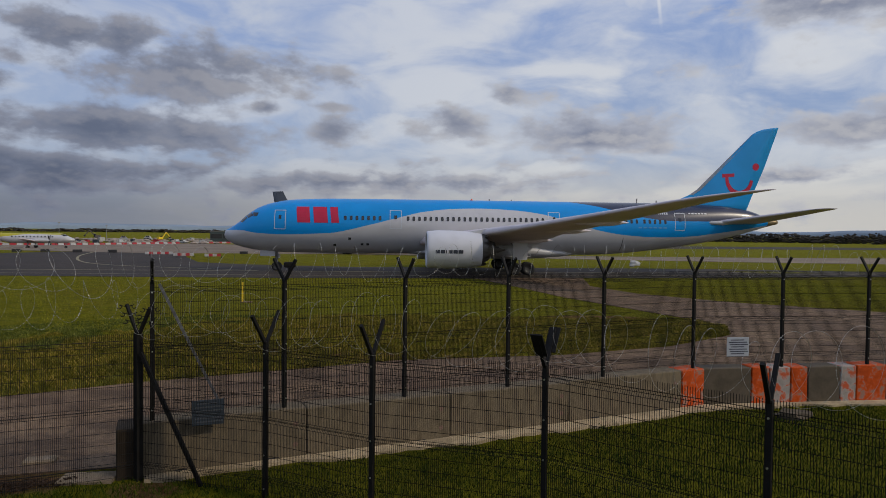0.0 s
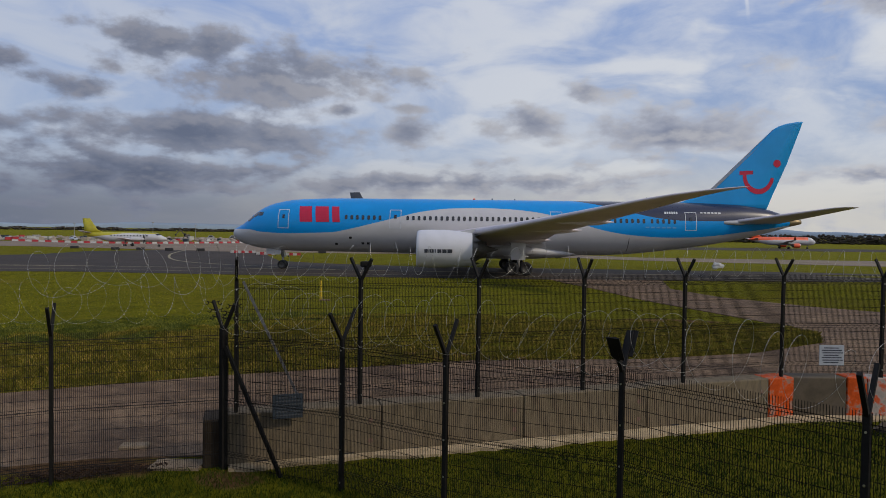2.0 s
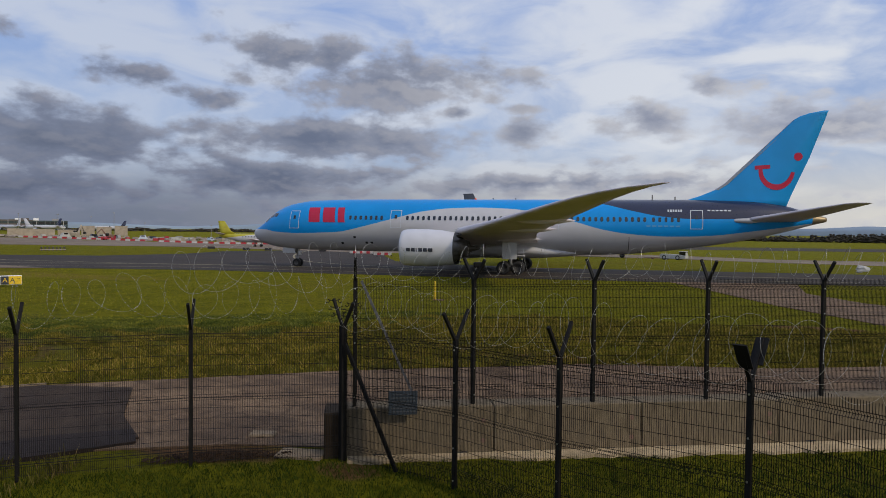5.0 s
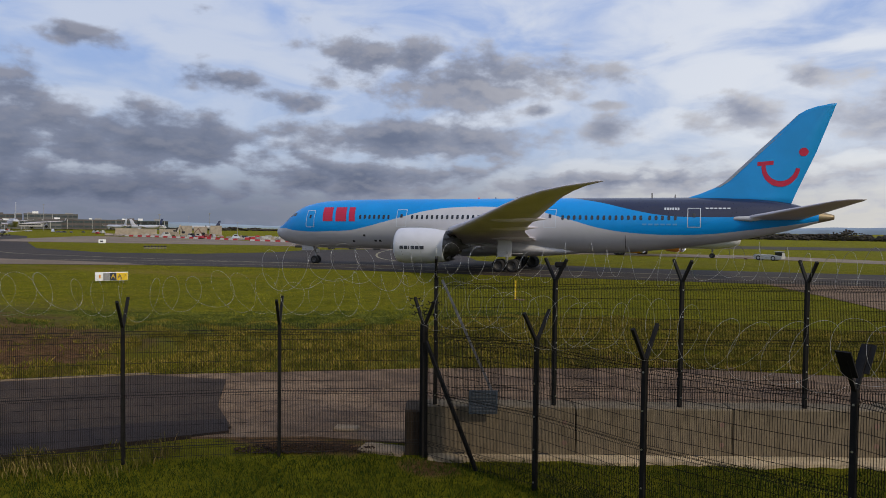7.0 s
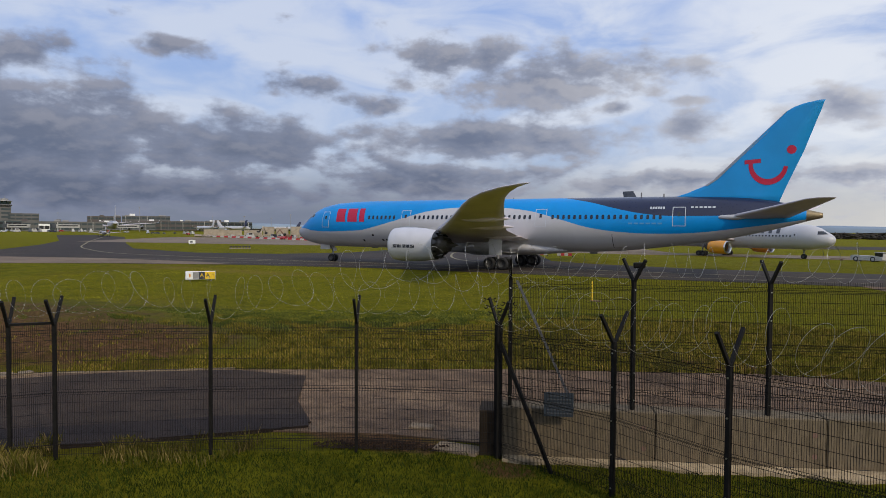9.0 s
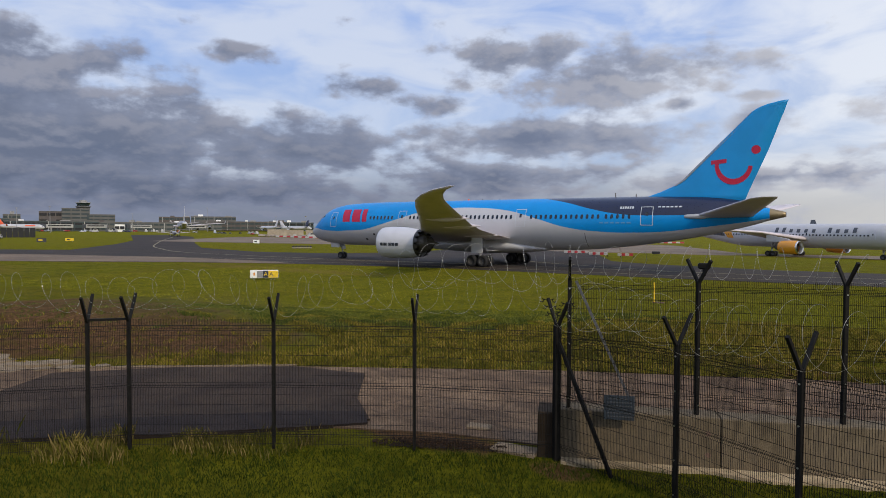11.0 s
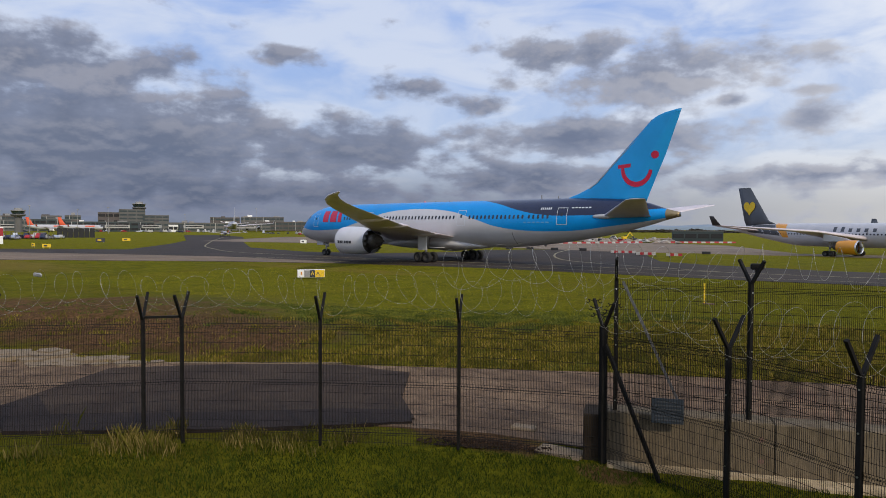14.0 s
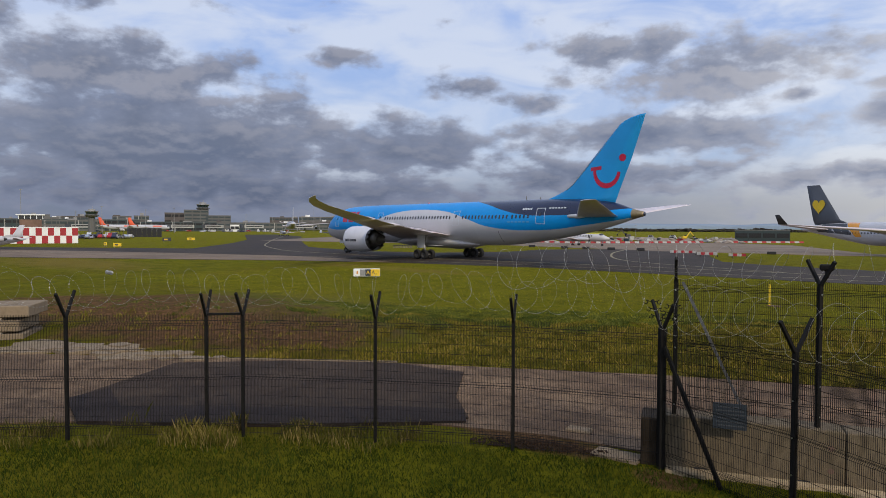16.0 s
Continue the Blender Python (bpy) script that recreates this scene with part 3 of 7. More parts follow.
# ---------------------------------------------------------------- aircraft
# Each is built with its nose gear's ground contact at the origin, nose towards +x, left wing towards +y.
class Hull:
    """A fuselage by stations aft of the nose: top, bottom and half width."""

    def __init__(self, tops, bottoms, widths, gear):
        self.tops, self.bottoms, self.widths, self.gear = tops, bottoms, widths, gear

    def at(self, s):
        t = curve_at(*zip(*self.tops), s)
        b = curve_at(*zip(*self.bottoms), s)
        return (t + b) / 2, max(0.01, (t - b) / 2), curve_at(*zip(*self.widths), s)

    def side(self, s, z, out=0.0, hand=1):
        zc, hz, w = self.at(s)
        c = max(-1.0, min(1.0, (z - zc) / hz))
        return Vector((self.gear - s, hand * (w * math.sqrt(max(0.0, 1 - c * c)) + out), z))

    def mesh(self, stations, lines, bands, ends=None):
        """lines: heights as functions of the station, from the top down; bands: rows in each band between them. Rows follow the lines,
        so the edges of the paint are edges of the mesh."""
        bm = bmesh.new()
        rows = []
        for s in stations:
            zc, hz, w = self.at(s)
            marks = [0.0]
            for line in lines:
                c = max(-1.0, min(1.0, (line(s) - zc) / hz))
                marks.append(max(marks[-1], math.acos(c)))
            marks.append(math.pi)
            angles = []
            for (a, b), n in zip(zip(marks, marks[1:]), bands):
                angles += [a + (b - a) * i / n for i in range(n)]
            angles.append(math.pi)
            left = [bm.verts.new((self.gear - s, w * math.sin(a), zc + hz * math.cos(a))) for a in angles]
            right = [bm.verts.new((self.gear - s, -w * math.sin(a), zc + hz * math.cos(a))) for a in angles]
            rows.append((left, right))
        slots = [i for i, n in enumerate(bands) for _ in range(n)]
        for n, (p, q) in enumerate(zip(rows, rows[1:])):
            for i, slot in enumerate(slots):
                mat = slot if ends is None else ends(stations[n], slot)
                for hand in (0, 1):
                    a, b, c, d = p[hand][i], p[hand][i + 1], q[hand][i + 1], q[hand][i]
                    f = bm.faces.new((a, b, c, d) if hand else (d, c, b, a))
                    f.material_index = mat
        for row, flip in ((rows[0], False), (rows[-1], True)):
            ring = row[0][:-1] + row[1][::-1][:-1]
            bm.faces.new(ring[::-1] if flip else ring)
        bmesh.ops.remove_doubles(bm, verts=bm.verts[:], dist=0.0008)
        bmesh.ops.recalc_face_normals(bm, faces=bm.faces[:])
        return bm


def patch(hull, outline, out, hand=1, n=6):
    """A painted panel that follows the hull: a quadrilateral of (station, height) corners."""
    bm = bmesh.new()
    (a, b, c, d) = [Vector(p) for p in outline]
    grid = []
    for j in range(n + 1):
        v = j / n
        grid.append([bm.verts.new(hull.side(*((a.lerp(b, i / 4)).lerp(d.lerp(c, i / 4), v)), out, hand)) for i in range(5)])
    for r, q in zip(grid, grid[1:]):
        for i in range(4):
            bm.faces.new((r[i], r[i + 1], q[i + 1], q[i]))
    return bm


def loft(sections, flip=False):
    """A wing from sections (x of the leading edge, span, height, chord, thickness), with an aerofoil outline."""
    outline = [(0, 0), (0.02, 0.32), (0.1, 0.6), (0.3, 0.72), (0.55, 0.55), (0.8, 0.25), (1, 0.02), (1, -0.02), (0.8, -0.12), (0.55, -0.26), (0.3, -0.34), (0.1, -0.3), (0.02, -0.18)]
    bm = bmesh.new()
    rings = []
    for x, y, z, chord, thick in sections:
        rings.append([bm.verts.new((x - c * chord, y, z + h * thick)) for c, h in outline])
    for p, q in zip(rings, rings[1:]):
        for i in range(len(outline)):
            j = (i + 1) % len(outline)
            bm.faces.new((p[i], p[j], q[j], q[i]))
    bm.faces.new(rings[0])
    bm.faces.new(rings[-1][::-1])
    bmesh.ops.recalc_face_normals(bm, faces=bm.faces[:])
    return bm


def upright(sections):
    """A fin from sections (height, x of the leading edge, x of the trailing edge, thickness)."""
    outline = [(0, 0), (0.03, 0.3), (0.12, 0.45), (0.35, 0.5), (0.65, 0.38), (1, 0.03), (1, -0.03), (0.65, -0.38), (0.35, -0.5), (0.12, -0.45), (0.03, -0.3)]
    bm = bmesh.new()
    rings = []
    for z, le, te, thick in sections:
        rings.append([bm.verts.new((le + (te - le) * c, w * thick, z)) for c, w in outline])
    for p, q in zip(rings, rings[1:]):
        for i in range(len(outline)):
            j = (i + 1) % len(outline)
            bm.faces.new((p[i], p[j], q[j], q[i]))
    bm.faces.new(rings[0])
    bm.faces.new(rings[-1][::-1])
    bmesh.ops.recalc_face_normals(bm, faces=bm.faces[:])
    return bm


def wheel_mesh(radius, width):
    """A tyre with rounded shoulders and a dished hub, axle along y."""
    bm = bmesh.new()
    w = width / 2
    lathe(bm, [(-w * 0.55, 0.02), (-w * 0.5, radius * 0.48), (-w * 0.95, radius * 0.55), (-w, radius * 0.8), (-w * 0.7, radius * 0.97), (0, radius),
               (w * 0.7, radius * 0.97), (w, radius * 0.8), (w * 0.95, radius * 0.55), (w * 0.5, radius * 0.48), (w * 0.55, 0.02)], (0, 0, 0), "y", 20, True,
          [1, 1, 0, 0, 0, 0, 0, 0, 1, 1])
    for i in range(5):
        a = i * math.tau / 5
        for s in (-1, 1):
            tube(bm, (0.3 * radius * math.cos(a), s * w * 0.5, 0.3 * radius * math.sin(a)), (0.3 * radius * math.cos(a), s * w * 0.62, 0.3 * radius * math.sin(a)), radius * 0.07, sides=6)
            bm.faces.ensure_lookup_table()
            for f in bm.faces[-8:]:
                f.material_index = 1
    me = bpy.data.meshes.new("wheel")
    bm.to_mesh(me)
    bm.free()
    me.materials.append(M["rubber"])
    me.materials.append(M["hub"])
    for p in me.polygons:
        p.use_smooth = True
    return me


def landing_gear(name, parent, at, top, radius, width, axles, lateral, mat, label=""):
    """A leg with its wheels; returns the leg and the wheels."""
    bm = bmesh.new()
    x, y = at
    z = radius
    tube(bm, (x, y, z), (x, y * 0.97, z + (top - z) * 0.45), 0.09 * radius / 0.5, 0.12 * radius / 0.5, 10)
    tube(bm, (x, y * 0.97, z + (top - z) * 0.4), (x, y * 0.93, top), 0.17 * radius / 0.5, 0.2 * radius / 0.5, 10)
    tube(bm, (x, y * 0.97, z + (top - z) * 0.45), (x + radius * 1.9, y * 0.9, top), 0.07, 0.07, 6)
    if len(axles) > 1:
        bar(bm, (x + axles[0], y, z), (x + axles[-1], y, z), 0.24, 0.28)
    for a in axles:
        tube(bm, (x + a, y - lateral, z), (x + a, y + lateral, z), 0.09, 0.09, 8)
    leg = part(name, bm, mat, parent, label, True)
    wheels = []
    for a in axles:
        for s in (-1, 1):
            w = new("wheel", wheel_mesh_for(radius, width))
            w.parent = leg
            w.matrix_basis = pose(x + a, y + s * lateral, z)
            wheels.append(w)
    return leg, wheels


WHEELS = {}


def wheel_mesh_for(radius, width):
    if (radius, width) not in WHEELS:
        WHEELS[radius, width] = wheel_mesh(radius, width)
    return WHEELS[radius, width]


def engine(parent, x, y, z, radius, length, mat, core=M["dark_metal"], chevrons=0, lip=M["steel"], label=""):
    """A nacelle with a real intake, fan, nozzle, core and tail plug; x is the lip."""
    r = radius
    bm = bmesh.new()
    lathe(bm, [(-0.55 * r, 0.76 * r), (-0.2 * r, 0.80 * r), (-0.03 * r, 0.87 * r), (0, 0.90 * r), (-0.05 * r, 0.945 * r), (-0.2 * r, 0.975 * r), (-0.6 * r, r), (-0.35 * length - 0.4 * r, 1.0 * r),
               (-length * 0.75, 0.95 * r), (-length, 0.86 * r)], (x, y, z), "x", 40, False, [1, 1, 1, 1, 1, 0, 0, 0, 0])
    n = 40
    bm.verts.ensure_lookup_table()
    rim = bm.verts[-n:]
    if chevrons:
        tips = []
        for i in range(n):
            a = i * math.tau / n
            s = abs(((i * chevrons / n) % 1) - 0.5) * 2
            rr = (0.86 - 0.06 * (1 - s)) * r
            tips.append(bm.verts.new((x - length - 0.46 * r * (1 - s), y + rr * math.cos(a), z + rr * math.sin(a))))
        for i in range(n):
            f = bm.faces.new((rim[i], rim[(i + 1) % n], tips[(i + 1) % n], tips[i]))
            f.material_index = 2
    nacelle = part("nacelle", bm, [mat, lip, core], parent, label, True)
    bm = bmesh.new()
    lathe(bm, [(-0.5 * r, 0.02), (-0.72 * r, 0.25 * r), (-0.75 * r, 0.78 * r)], (x, y, z), "x", 24)
    for i in range(18):
        a = i * math.tau / 18
        p = Vector((x - 0.66 * r, y + 0.25 * r * math.cos(a), z + 0.25 * r * math.sin(a)))
        q = Vector((x - 0.60 * r, y + 0.77 * r * math.cos(a + 0.12), z + 0.77 * r * math.sin(a + 0.12)))
        bar(bm, p, q, 0.16 * r, 0.02)
    part("fan", bm, M["dark_metal"], nacelle, "dark fan blades and spinner", True)
    bm = bmesh.new()
    lathe(bm, [(-length * 0.9, 0.76 * r), (-length * 0.95, 0.60 * r), (-length - 0.2 * r, 0.56 * r), (-length - 0.75 * r, 0.40 * r), (-length - 0.72 * r, 0.34 * r), (-length - 0.6 * r, 0.26 * r), (-length - 1.35 * r, 0.03)], (x, y, z), "x", 28, True)
    part("core", bm, core, nacelle, "dark burnt exhaust cone", True)
    return nacelle


def pylon(parent, x, y, z0, z1, length, mat):
    bm = bmesh.new()
    ring = []
    for px, w in ((x - 1.0, 0.08), (x - 2.0, 0.24), (x - length * 0.8, 0.26), (x - length * 1.6, 0.06)):
        lo, hi = z0, z1 + 0.18 * (x - px)
        ring.append([bm.verts.new((px, y - w, lo)), bm.verts.new((px, y + w, lo)), bm.verts.new((px, y + w, hi if px < x - 1.5 else lo + 0.25)), bm.verts.new((px, y - w, hi if px < x - 1.5 else lo + 0.25))])
    for p, q in zip(ring, ring[1:]):
        for i in range(4):
            bm.faces.new((p[i], p[(i + 1) % 4], q[(i + 1) % 4], q[i]))
    bm.faces.new(ring[0])
    bm.faces.new(ring[-1])
    bmesh.ops.recalc_face_normals(bm, faces=bm.faces[:])
    return part("pylon", bm, mat, parent)


def window_mesh(w, h):
    bm = bmesh.new()
    ring = [(w / 2 * math.copysign(abs(math.cos(a)) ** 0.5, math.cos(a)), h / 2 * math.copysign(abs(math.sin(a)) ** 0.6, math.sin(a))) for a in [i * math.tau / 12 + 0.13 for i in range(12)]]
    front = [bm.verts.new((x, 0.012, z)) for x, z in ring]
    back = [bm.verts.new((x * 1.12, -0.01, z * 1.1)) for x, z in ring]
    bm.faces.new(front[::-1])
    for i in range(12):
        bm.faces.new((front[i], front[(i + 1) % 12], back[(i + 1) % 12], back[i]))
    bmesh.ops.recalc_face_normals(bm, faces=bm.faces[:])
    me = bpy.data.meshes.new("window")
    bm.to_mesh(me)
    bm.free()
    me.materials.append(M["glass"])
    return me


def windows(parent, hull, stations, z, w, h, sides_=(1, -1)):
    me = window_mesh(w, h)
    for s in stations:
        for hand in sides_:
            p = hull.side(s, z, 0.0, hand)
            q = hull.side(s, z + 0.2, 0.0, hand)
            tilt = math.degrees(math.atan2((p.y - q.y) * hand, 0.2))
            ob = new("window", me)
            ob.parent = parent
            ob.matrix_basis = pose(*p, tilt if hand > 0 else -tilt, 0, 0) if hand > 0 else pose(*p, -tilt, 0, 0) @ pose(0, 0, 0, 0, 0, 180)


def door_outline(parent, hull, s0, s1, z0, z1, mat, hand=1, name="door"):
    """A cabin door: its seam as a thin raised frame."""
    bm = bmesh.new()
    e = 0.06
    for quad in (((s0, z1), (s1, z1), (s1, z1 - e), (s0, z1 - e)), ((s0, z0 + e), (s1, z0 + e), (s1, z0), (s0, z0)), ((s0, z1), (s0 + e, z1), (s0 + e, z0), (s0, z0)), ((s1 - e, z1), (s1, z1), (s1, z0), (s1 - e, z0))):
        b = patch(hull, quad, 0.018, hand)
        me = bpy.data.meshes.new("tmp")
        b.to_mesh(me)
        b.free()
        bm.from_mesh(me)
        bpy.data.meshes.remove(me)
    d = part(name, bm, mat, parent, "cabin door with a pale outline")
    sm = (s0 + s1) / 2
    b = patch(hull, ((sm - 0.14, z1 - 0.55), (sm + 0.14, z1 - 0.55), (sm + 0.14, z1 - 0.95), (sm - 0.14, z1 - 0.95)), 0.02, hand)
    part("door_window", b, M["glass"], d)


def frange(a, b, step_):
    return [a + i * step_ for i in range(int((b - a) / step_ + 0.5) + 1)]


def wide_twinjet():
    """The blue, white and navy airliner that taxies past."""
    g = 5.6
    hull = Hull([(0, 3.95), (0.12, 4.3), (0.6, 4.62), (1.33, 5.08), (2.54, 6.14), (3.74, 6.92), (4.95, 7.38), (7.4, 7.8), (12.3, 7.98), (18, 8.0), (50, 8.0), (55, 7.86), (58.8, 7.4), (61.5, 6.55), (62.8, 6.22)],
                [(0, 3.85), (0.12, 3.55), (0.6, 3.12), (1.41, 2.72), (3.74, 2.24), (7.35, 2.03), (15, 2.0), (40, 2.02), (43.6, 2.18), (46.5, 2.46), (49.3, 2.81), (54.6, 3.66), (59.6, 4.85), (61.5, 5.42), (62.8, 5.74)],
                [(0, 0.05), (0.12, 0.4), (0.6, 0.95), (1.41, 1.42), (2.5, 1.9), (3.74, 2.28), (5, 2.56), (7.5, 2.82), (10, 2.885), (42, 2.885), (46, 2.74), (50, 2.38), (54, 1.84), (58, 1.2), (61, 0.64), (62.8, 0.28)], g)
    blue_low = [(0, 4.3), (0.8, 4.42), (2.4, 4.38), (3.7, 4.14), (6.75, 4.0), (9.6, 4.1), (11.7, 4.2), (13.5, 4.55), (15.5, 5.04), (18.5, 5.82), (21.6, 6.58), (24.5, 6.92), (27.6, 7.02), (30.7, 6.92), (33.8, 6.6), (38, 5.56), (41, 4.72), (44, 4.28),
                (47.4, 4.1), (50, 4.14), (52.2, 4.28), (54.7, 4.6), (59.5, 5.27), (62.8, 5.85)]
    navy = [(36.0, 8.2), (38.5, 7.86), (41, 7.42), (44, 6.68), (46.8, 6.14), (49.5, 5.92), (53.6, 5.93), (56.6, 6.2), (60.4, 6.56), (61.4, 6.62), (62.8, 6.6)]
    stations = [0, 0.05, 0.12, 0.25, 0.4, 0.6, 0.9, 1.2, 1.6, 2, 2.5, 3, 3.6, 4.3, 5, 6] + frange(7, 60.5, 0.75) + [61, 61.39, 61.41, 62, 62.5, 62.8]

    def tail_end(s, slot):
        return 3 if s > 61.4 else slot
    top = empty("airliner", label="blue, white and navy wide-body twin-jet airliner taxiing on the asphalt", category="airliner")
    body = part("fuselage", hull.mesh(stations, [lambda s: curve_at(*zip(*navy), s) if s > 36 else 99, lambda s: curve_at(*zip(*blue_low), s)], (5, 9, 11), tail_end),
                [M["navy"], M["blue"], M["white"], M["bronze"]], top, "blue over white fuselage with a navy rear crown", True)
    # wing-body fairing
    bm = bmesh.new()
    rows = []
    for s, w, lo, hi in ((19.0, 0.3, 2.1, 2.3), (21, 1.2, 1.88, 2.6), (23.5, 2.1, 1.66, 3.1), (27, 2.75, 1.5, 3.6), (31, 2.85, 1.46, 3.7), (34, 2.3, 1.54, 3.2), (37, 1.5, 1.78, 2.7), (39.5, 0.3, 2.1, 2.3)):
        rows.append([bm.verts.new((g - s, w * math.sin(a), (lo + hi) / 2 - (hi - lo) / 2 * math.cos(a))) for a in [(-1 + i / 8) * math.pi * 0.98 for i in range(17)]])
    for p, q in zip(rows, rows[1:]):
        for i in range(16):
            bm.faces.new((p[i], p[i + 1], q[i + 1], q[i]))
    bmesh.ops.recalc_face_normals(bm, faces=bm.faces[:])
    part("wing_fairing", bm, M["white"], top, "pale belly fairing", True)
    plan = [(1.5, 20.4, 3.25, 13.8, 1.7), (3.0, 21.6, 3.4, 12.6, 1.55), (6.5, 24.2, 3.85, 10.1, 1.15), (9.9, 26.6, 4.3, 8.0, 0.95), (14, 29.5, 4.85, 6.4, 0.72), (20, 33.6, 5.75, 4.7, 0.5), (24, 36.2, 6.35, 3.7, 0.38),
            (26.6, 38.1, 6.78, 2.9, 0.28), (28.2, 39.8, 7.1, 2.2, 0.2), (29.3, 41.6, 7.36, 1.4, 0.13), (30.0, 43.7, 7.58, 0.5, 0.06)]
    for hand in (1, -1):
        wing = part("wing", loft([(g - s, hand * y, z, c, t) for y, s, z, c, t in plan]), M["wing"], top, "grey swept wing with a raked tip", True)
        for y, s in ((6.0, 33.4), (13.2, 35.2), (18.2, 36.9)):
            z = 3.55 + 0.14 * (y - 5)
            bm = bmesh.new()
            lathe(bm, [(3.9, 0.03), (3.0, 0.24), (1.4, 0.36), (0, 0.30), (-0.8, 0.14), (-1.4, 0.03)], (g - s, hand * y, z), "x", 10)
            part("flap_fairing", bm, M["wing"], wing, "", True)
        # slat and flap seams
        bm = bmesh.new()
        for (y0, s0, z0, c0, t0), (y1, s1, z1, c1, t1) in zip(plan[1:7], plan[2:8]):
            bar(bm, (g - s0 - c0 * 0.78, hand * y0, z0 + 0.30 * t0), (g - s1 - c1 * 0.78, hand * y1, z1 + 0.30 * t1), 0.03, 0.03)
        part("flap_seam", bm, M["void"], wing)
        nac = engine(top, g - 21.4, hand * 9.9, 2.75, 1.84, 5.3, M["nacelle"], chevrons=14, lip=M["nacelle"], label="pale grey engine nacelle with a sawtooth nozzle")
        pylon(top, g - 22.9, hand * 9.9, 4.1, 4.0, 5.0, M["white"])
        if hand > 0:
            bars = bmesh.new()
            for a, b in ((22.2, 22.6), (22.68, 23.08), (23.16, 23.26), (23.42, 23.8), (23.88, 24.28), (24.36, 24.82)):
                rr, n = 1.852, 3
                lo, hi = 2.42, 2.76
                grid = []
                for j in range(n + 1):
                    z = lo + (hi - lo) * j / n
                    grid.append([bars.verts.new((g - s, 9.9 + math.sqrt(rr * rr * (1.0 if s < 24.3 else 0.992) - (z - 2.75) ** 2), z)) for s in (a, b)])
                for r, q in zip(grid, grid[1:]):
                    bars.faces.new((r[0], r[1], q[1], q[0]))
            part("nacelle_lettering", bars, M["ink"], nac, "row of plain dark bars")
        part("tailplane", loft([(g - 54.4, hand * 0.9, 5.75, 5.6, 0.55), (g - 55.4, hand * 2.2, 5.95, 5.0, 0.48), (g - 61.0, hand * 9.4, 7.15, 2.1, 0.16), (g - 61.9, hand * 9.9, 7.25, 1.3, 0.06)]), M["wing"], top, "grey swept tailplane", True)
    fin = part("fin", upright([(7.1, g - 47.5, g - 59.0, 0.9), (8.0, g - 49.6, g - 59.35, 0.8), (8.4, g - 50.8, g - 59.5, 0.78), (9.0, g - 52.2, g - 59.75, 0.74), (9.6, g - 53.1, g - 60.0, 0.7), (12.3, g - 55.8, g - 61.15, 0.54), (15.3, g - 58.8, g - 62.2, 0.33), (16.1, g - 59.6, g - 62.5, 0.27), (16.45, g - 60.2, g - 62.6, 0.24), (16.72, g - 61.0, g - 62.68, 0.2), (16.95, g - 62.3, g - 62.8, 0.1)]),
               M["fin_blue"], top, "tall light-blue tail fin", True)
    # bare leading edge of the fin, a little proud of the paint
    bm = bmesh.new()
    prev = None
    for z, le, t in ((9.0, 52.2, 0.74), (9.6, 53.1, 0.7), (12.3, 55.8, 0.54), (15.3, 58.8, 0.33), (16.1, 59.6, 0.27)):
        row = [bm.verts.new((g - le - dx, w * t, z)) for dx, w in ((0.34, -0.40), (0.12, -0.26), (-0.03, 0.0), (0.12, 0.26), (0.34, 0.40))]
        if prev:
            for i in range(4):
                bm.faces.new((prev[i], prev[i + 1], row[i + 1], row[i]))
        prev = row
    bmesh.ops.recalc_face_normals(bm, faces=bm.faces[:])
    part("leading_edge", bm, M["gear"], fin, "dull grey bare leading edge", True)
    # smile emblem: arc, bar and dot, on both faces of the fin
    for hand in (1, -1):
        bm = bmesh.new()
        cx, cz, y = g - 58.05, 11.0, 0.31 * hand
        prev = None
        for i in range(17):
            a = math.pi * (0.97 + 0.99 * i / 16)
            wdt = 0.36 + 0.14 * math.sin(math.pi * i / 16)
            lean = 0.0
            pt = [bm.verts.new((cx - rr * 1.0 * math.cos(a) - lean, y + 0.0, cz + rr * 1.12 * math.sin(a))) for rr in (1.55 + wdt / 2, 1.55 - wdt / 2)]
            if prev:
                bm.faces.new((prev[0], prev[1], pt[1], pt[0]))
            prev = pt
        prev = None
        for i in range(9):
            f = i / 8
            pt = [bm.verts.new((g - 55.95 - 1.45 * f, y, z)) for z in (11.45 + 0.1 * f, 11.05 + 0.1 * f)]
            if prev:
                bm.faces.new((prev[0], prev[1], pt[1], pt[0]))
            prev = pt
        ring = [bm.verts.new((g - 60.05 + 0.42 * math.cos(i * math.tau / 18), y, 12.35 + 0.42 * math.sin(i * math.tau / 18))) for i in range(18)]
        bm.faces.new(ring)
        for v in bm.verts:      # lie just proud of the fin's skin
            z = v.co.z
            le, te = np.interp(z, (9.6, 12.3, 15.3), (g - 53.1, g - 55.8, g - 58.8)), np.interp(z, (9.6, 12.3, 15.3), (g - 60.0, g - 61.15, g - 62.2))
            c = min(1.0, max(0.0, (v.co.x - le) / (te - le)))
            v.co.y = hand * (float(np.interp(c, (0, 0.03, 0.12, 0.35, 0.65, 1), (0, 0.3, 0.45, 0.5, 0.38, 0.03))) * float(np.interp(z, (9.6, 12.3, 15.3), (0.7, 0.54, 0.33))) + 0.02)
        bmesh.ops.recalc_face_normals(bm, faces=bm.faces[:])
        part("tail_emblem", bm, M["red"], fin, "crimson arc with a bar and a dot")
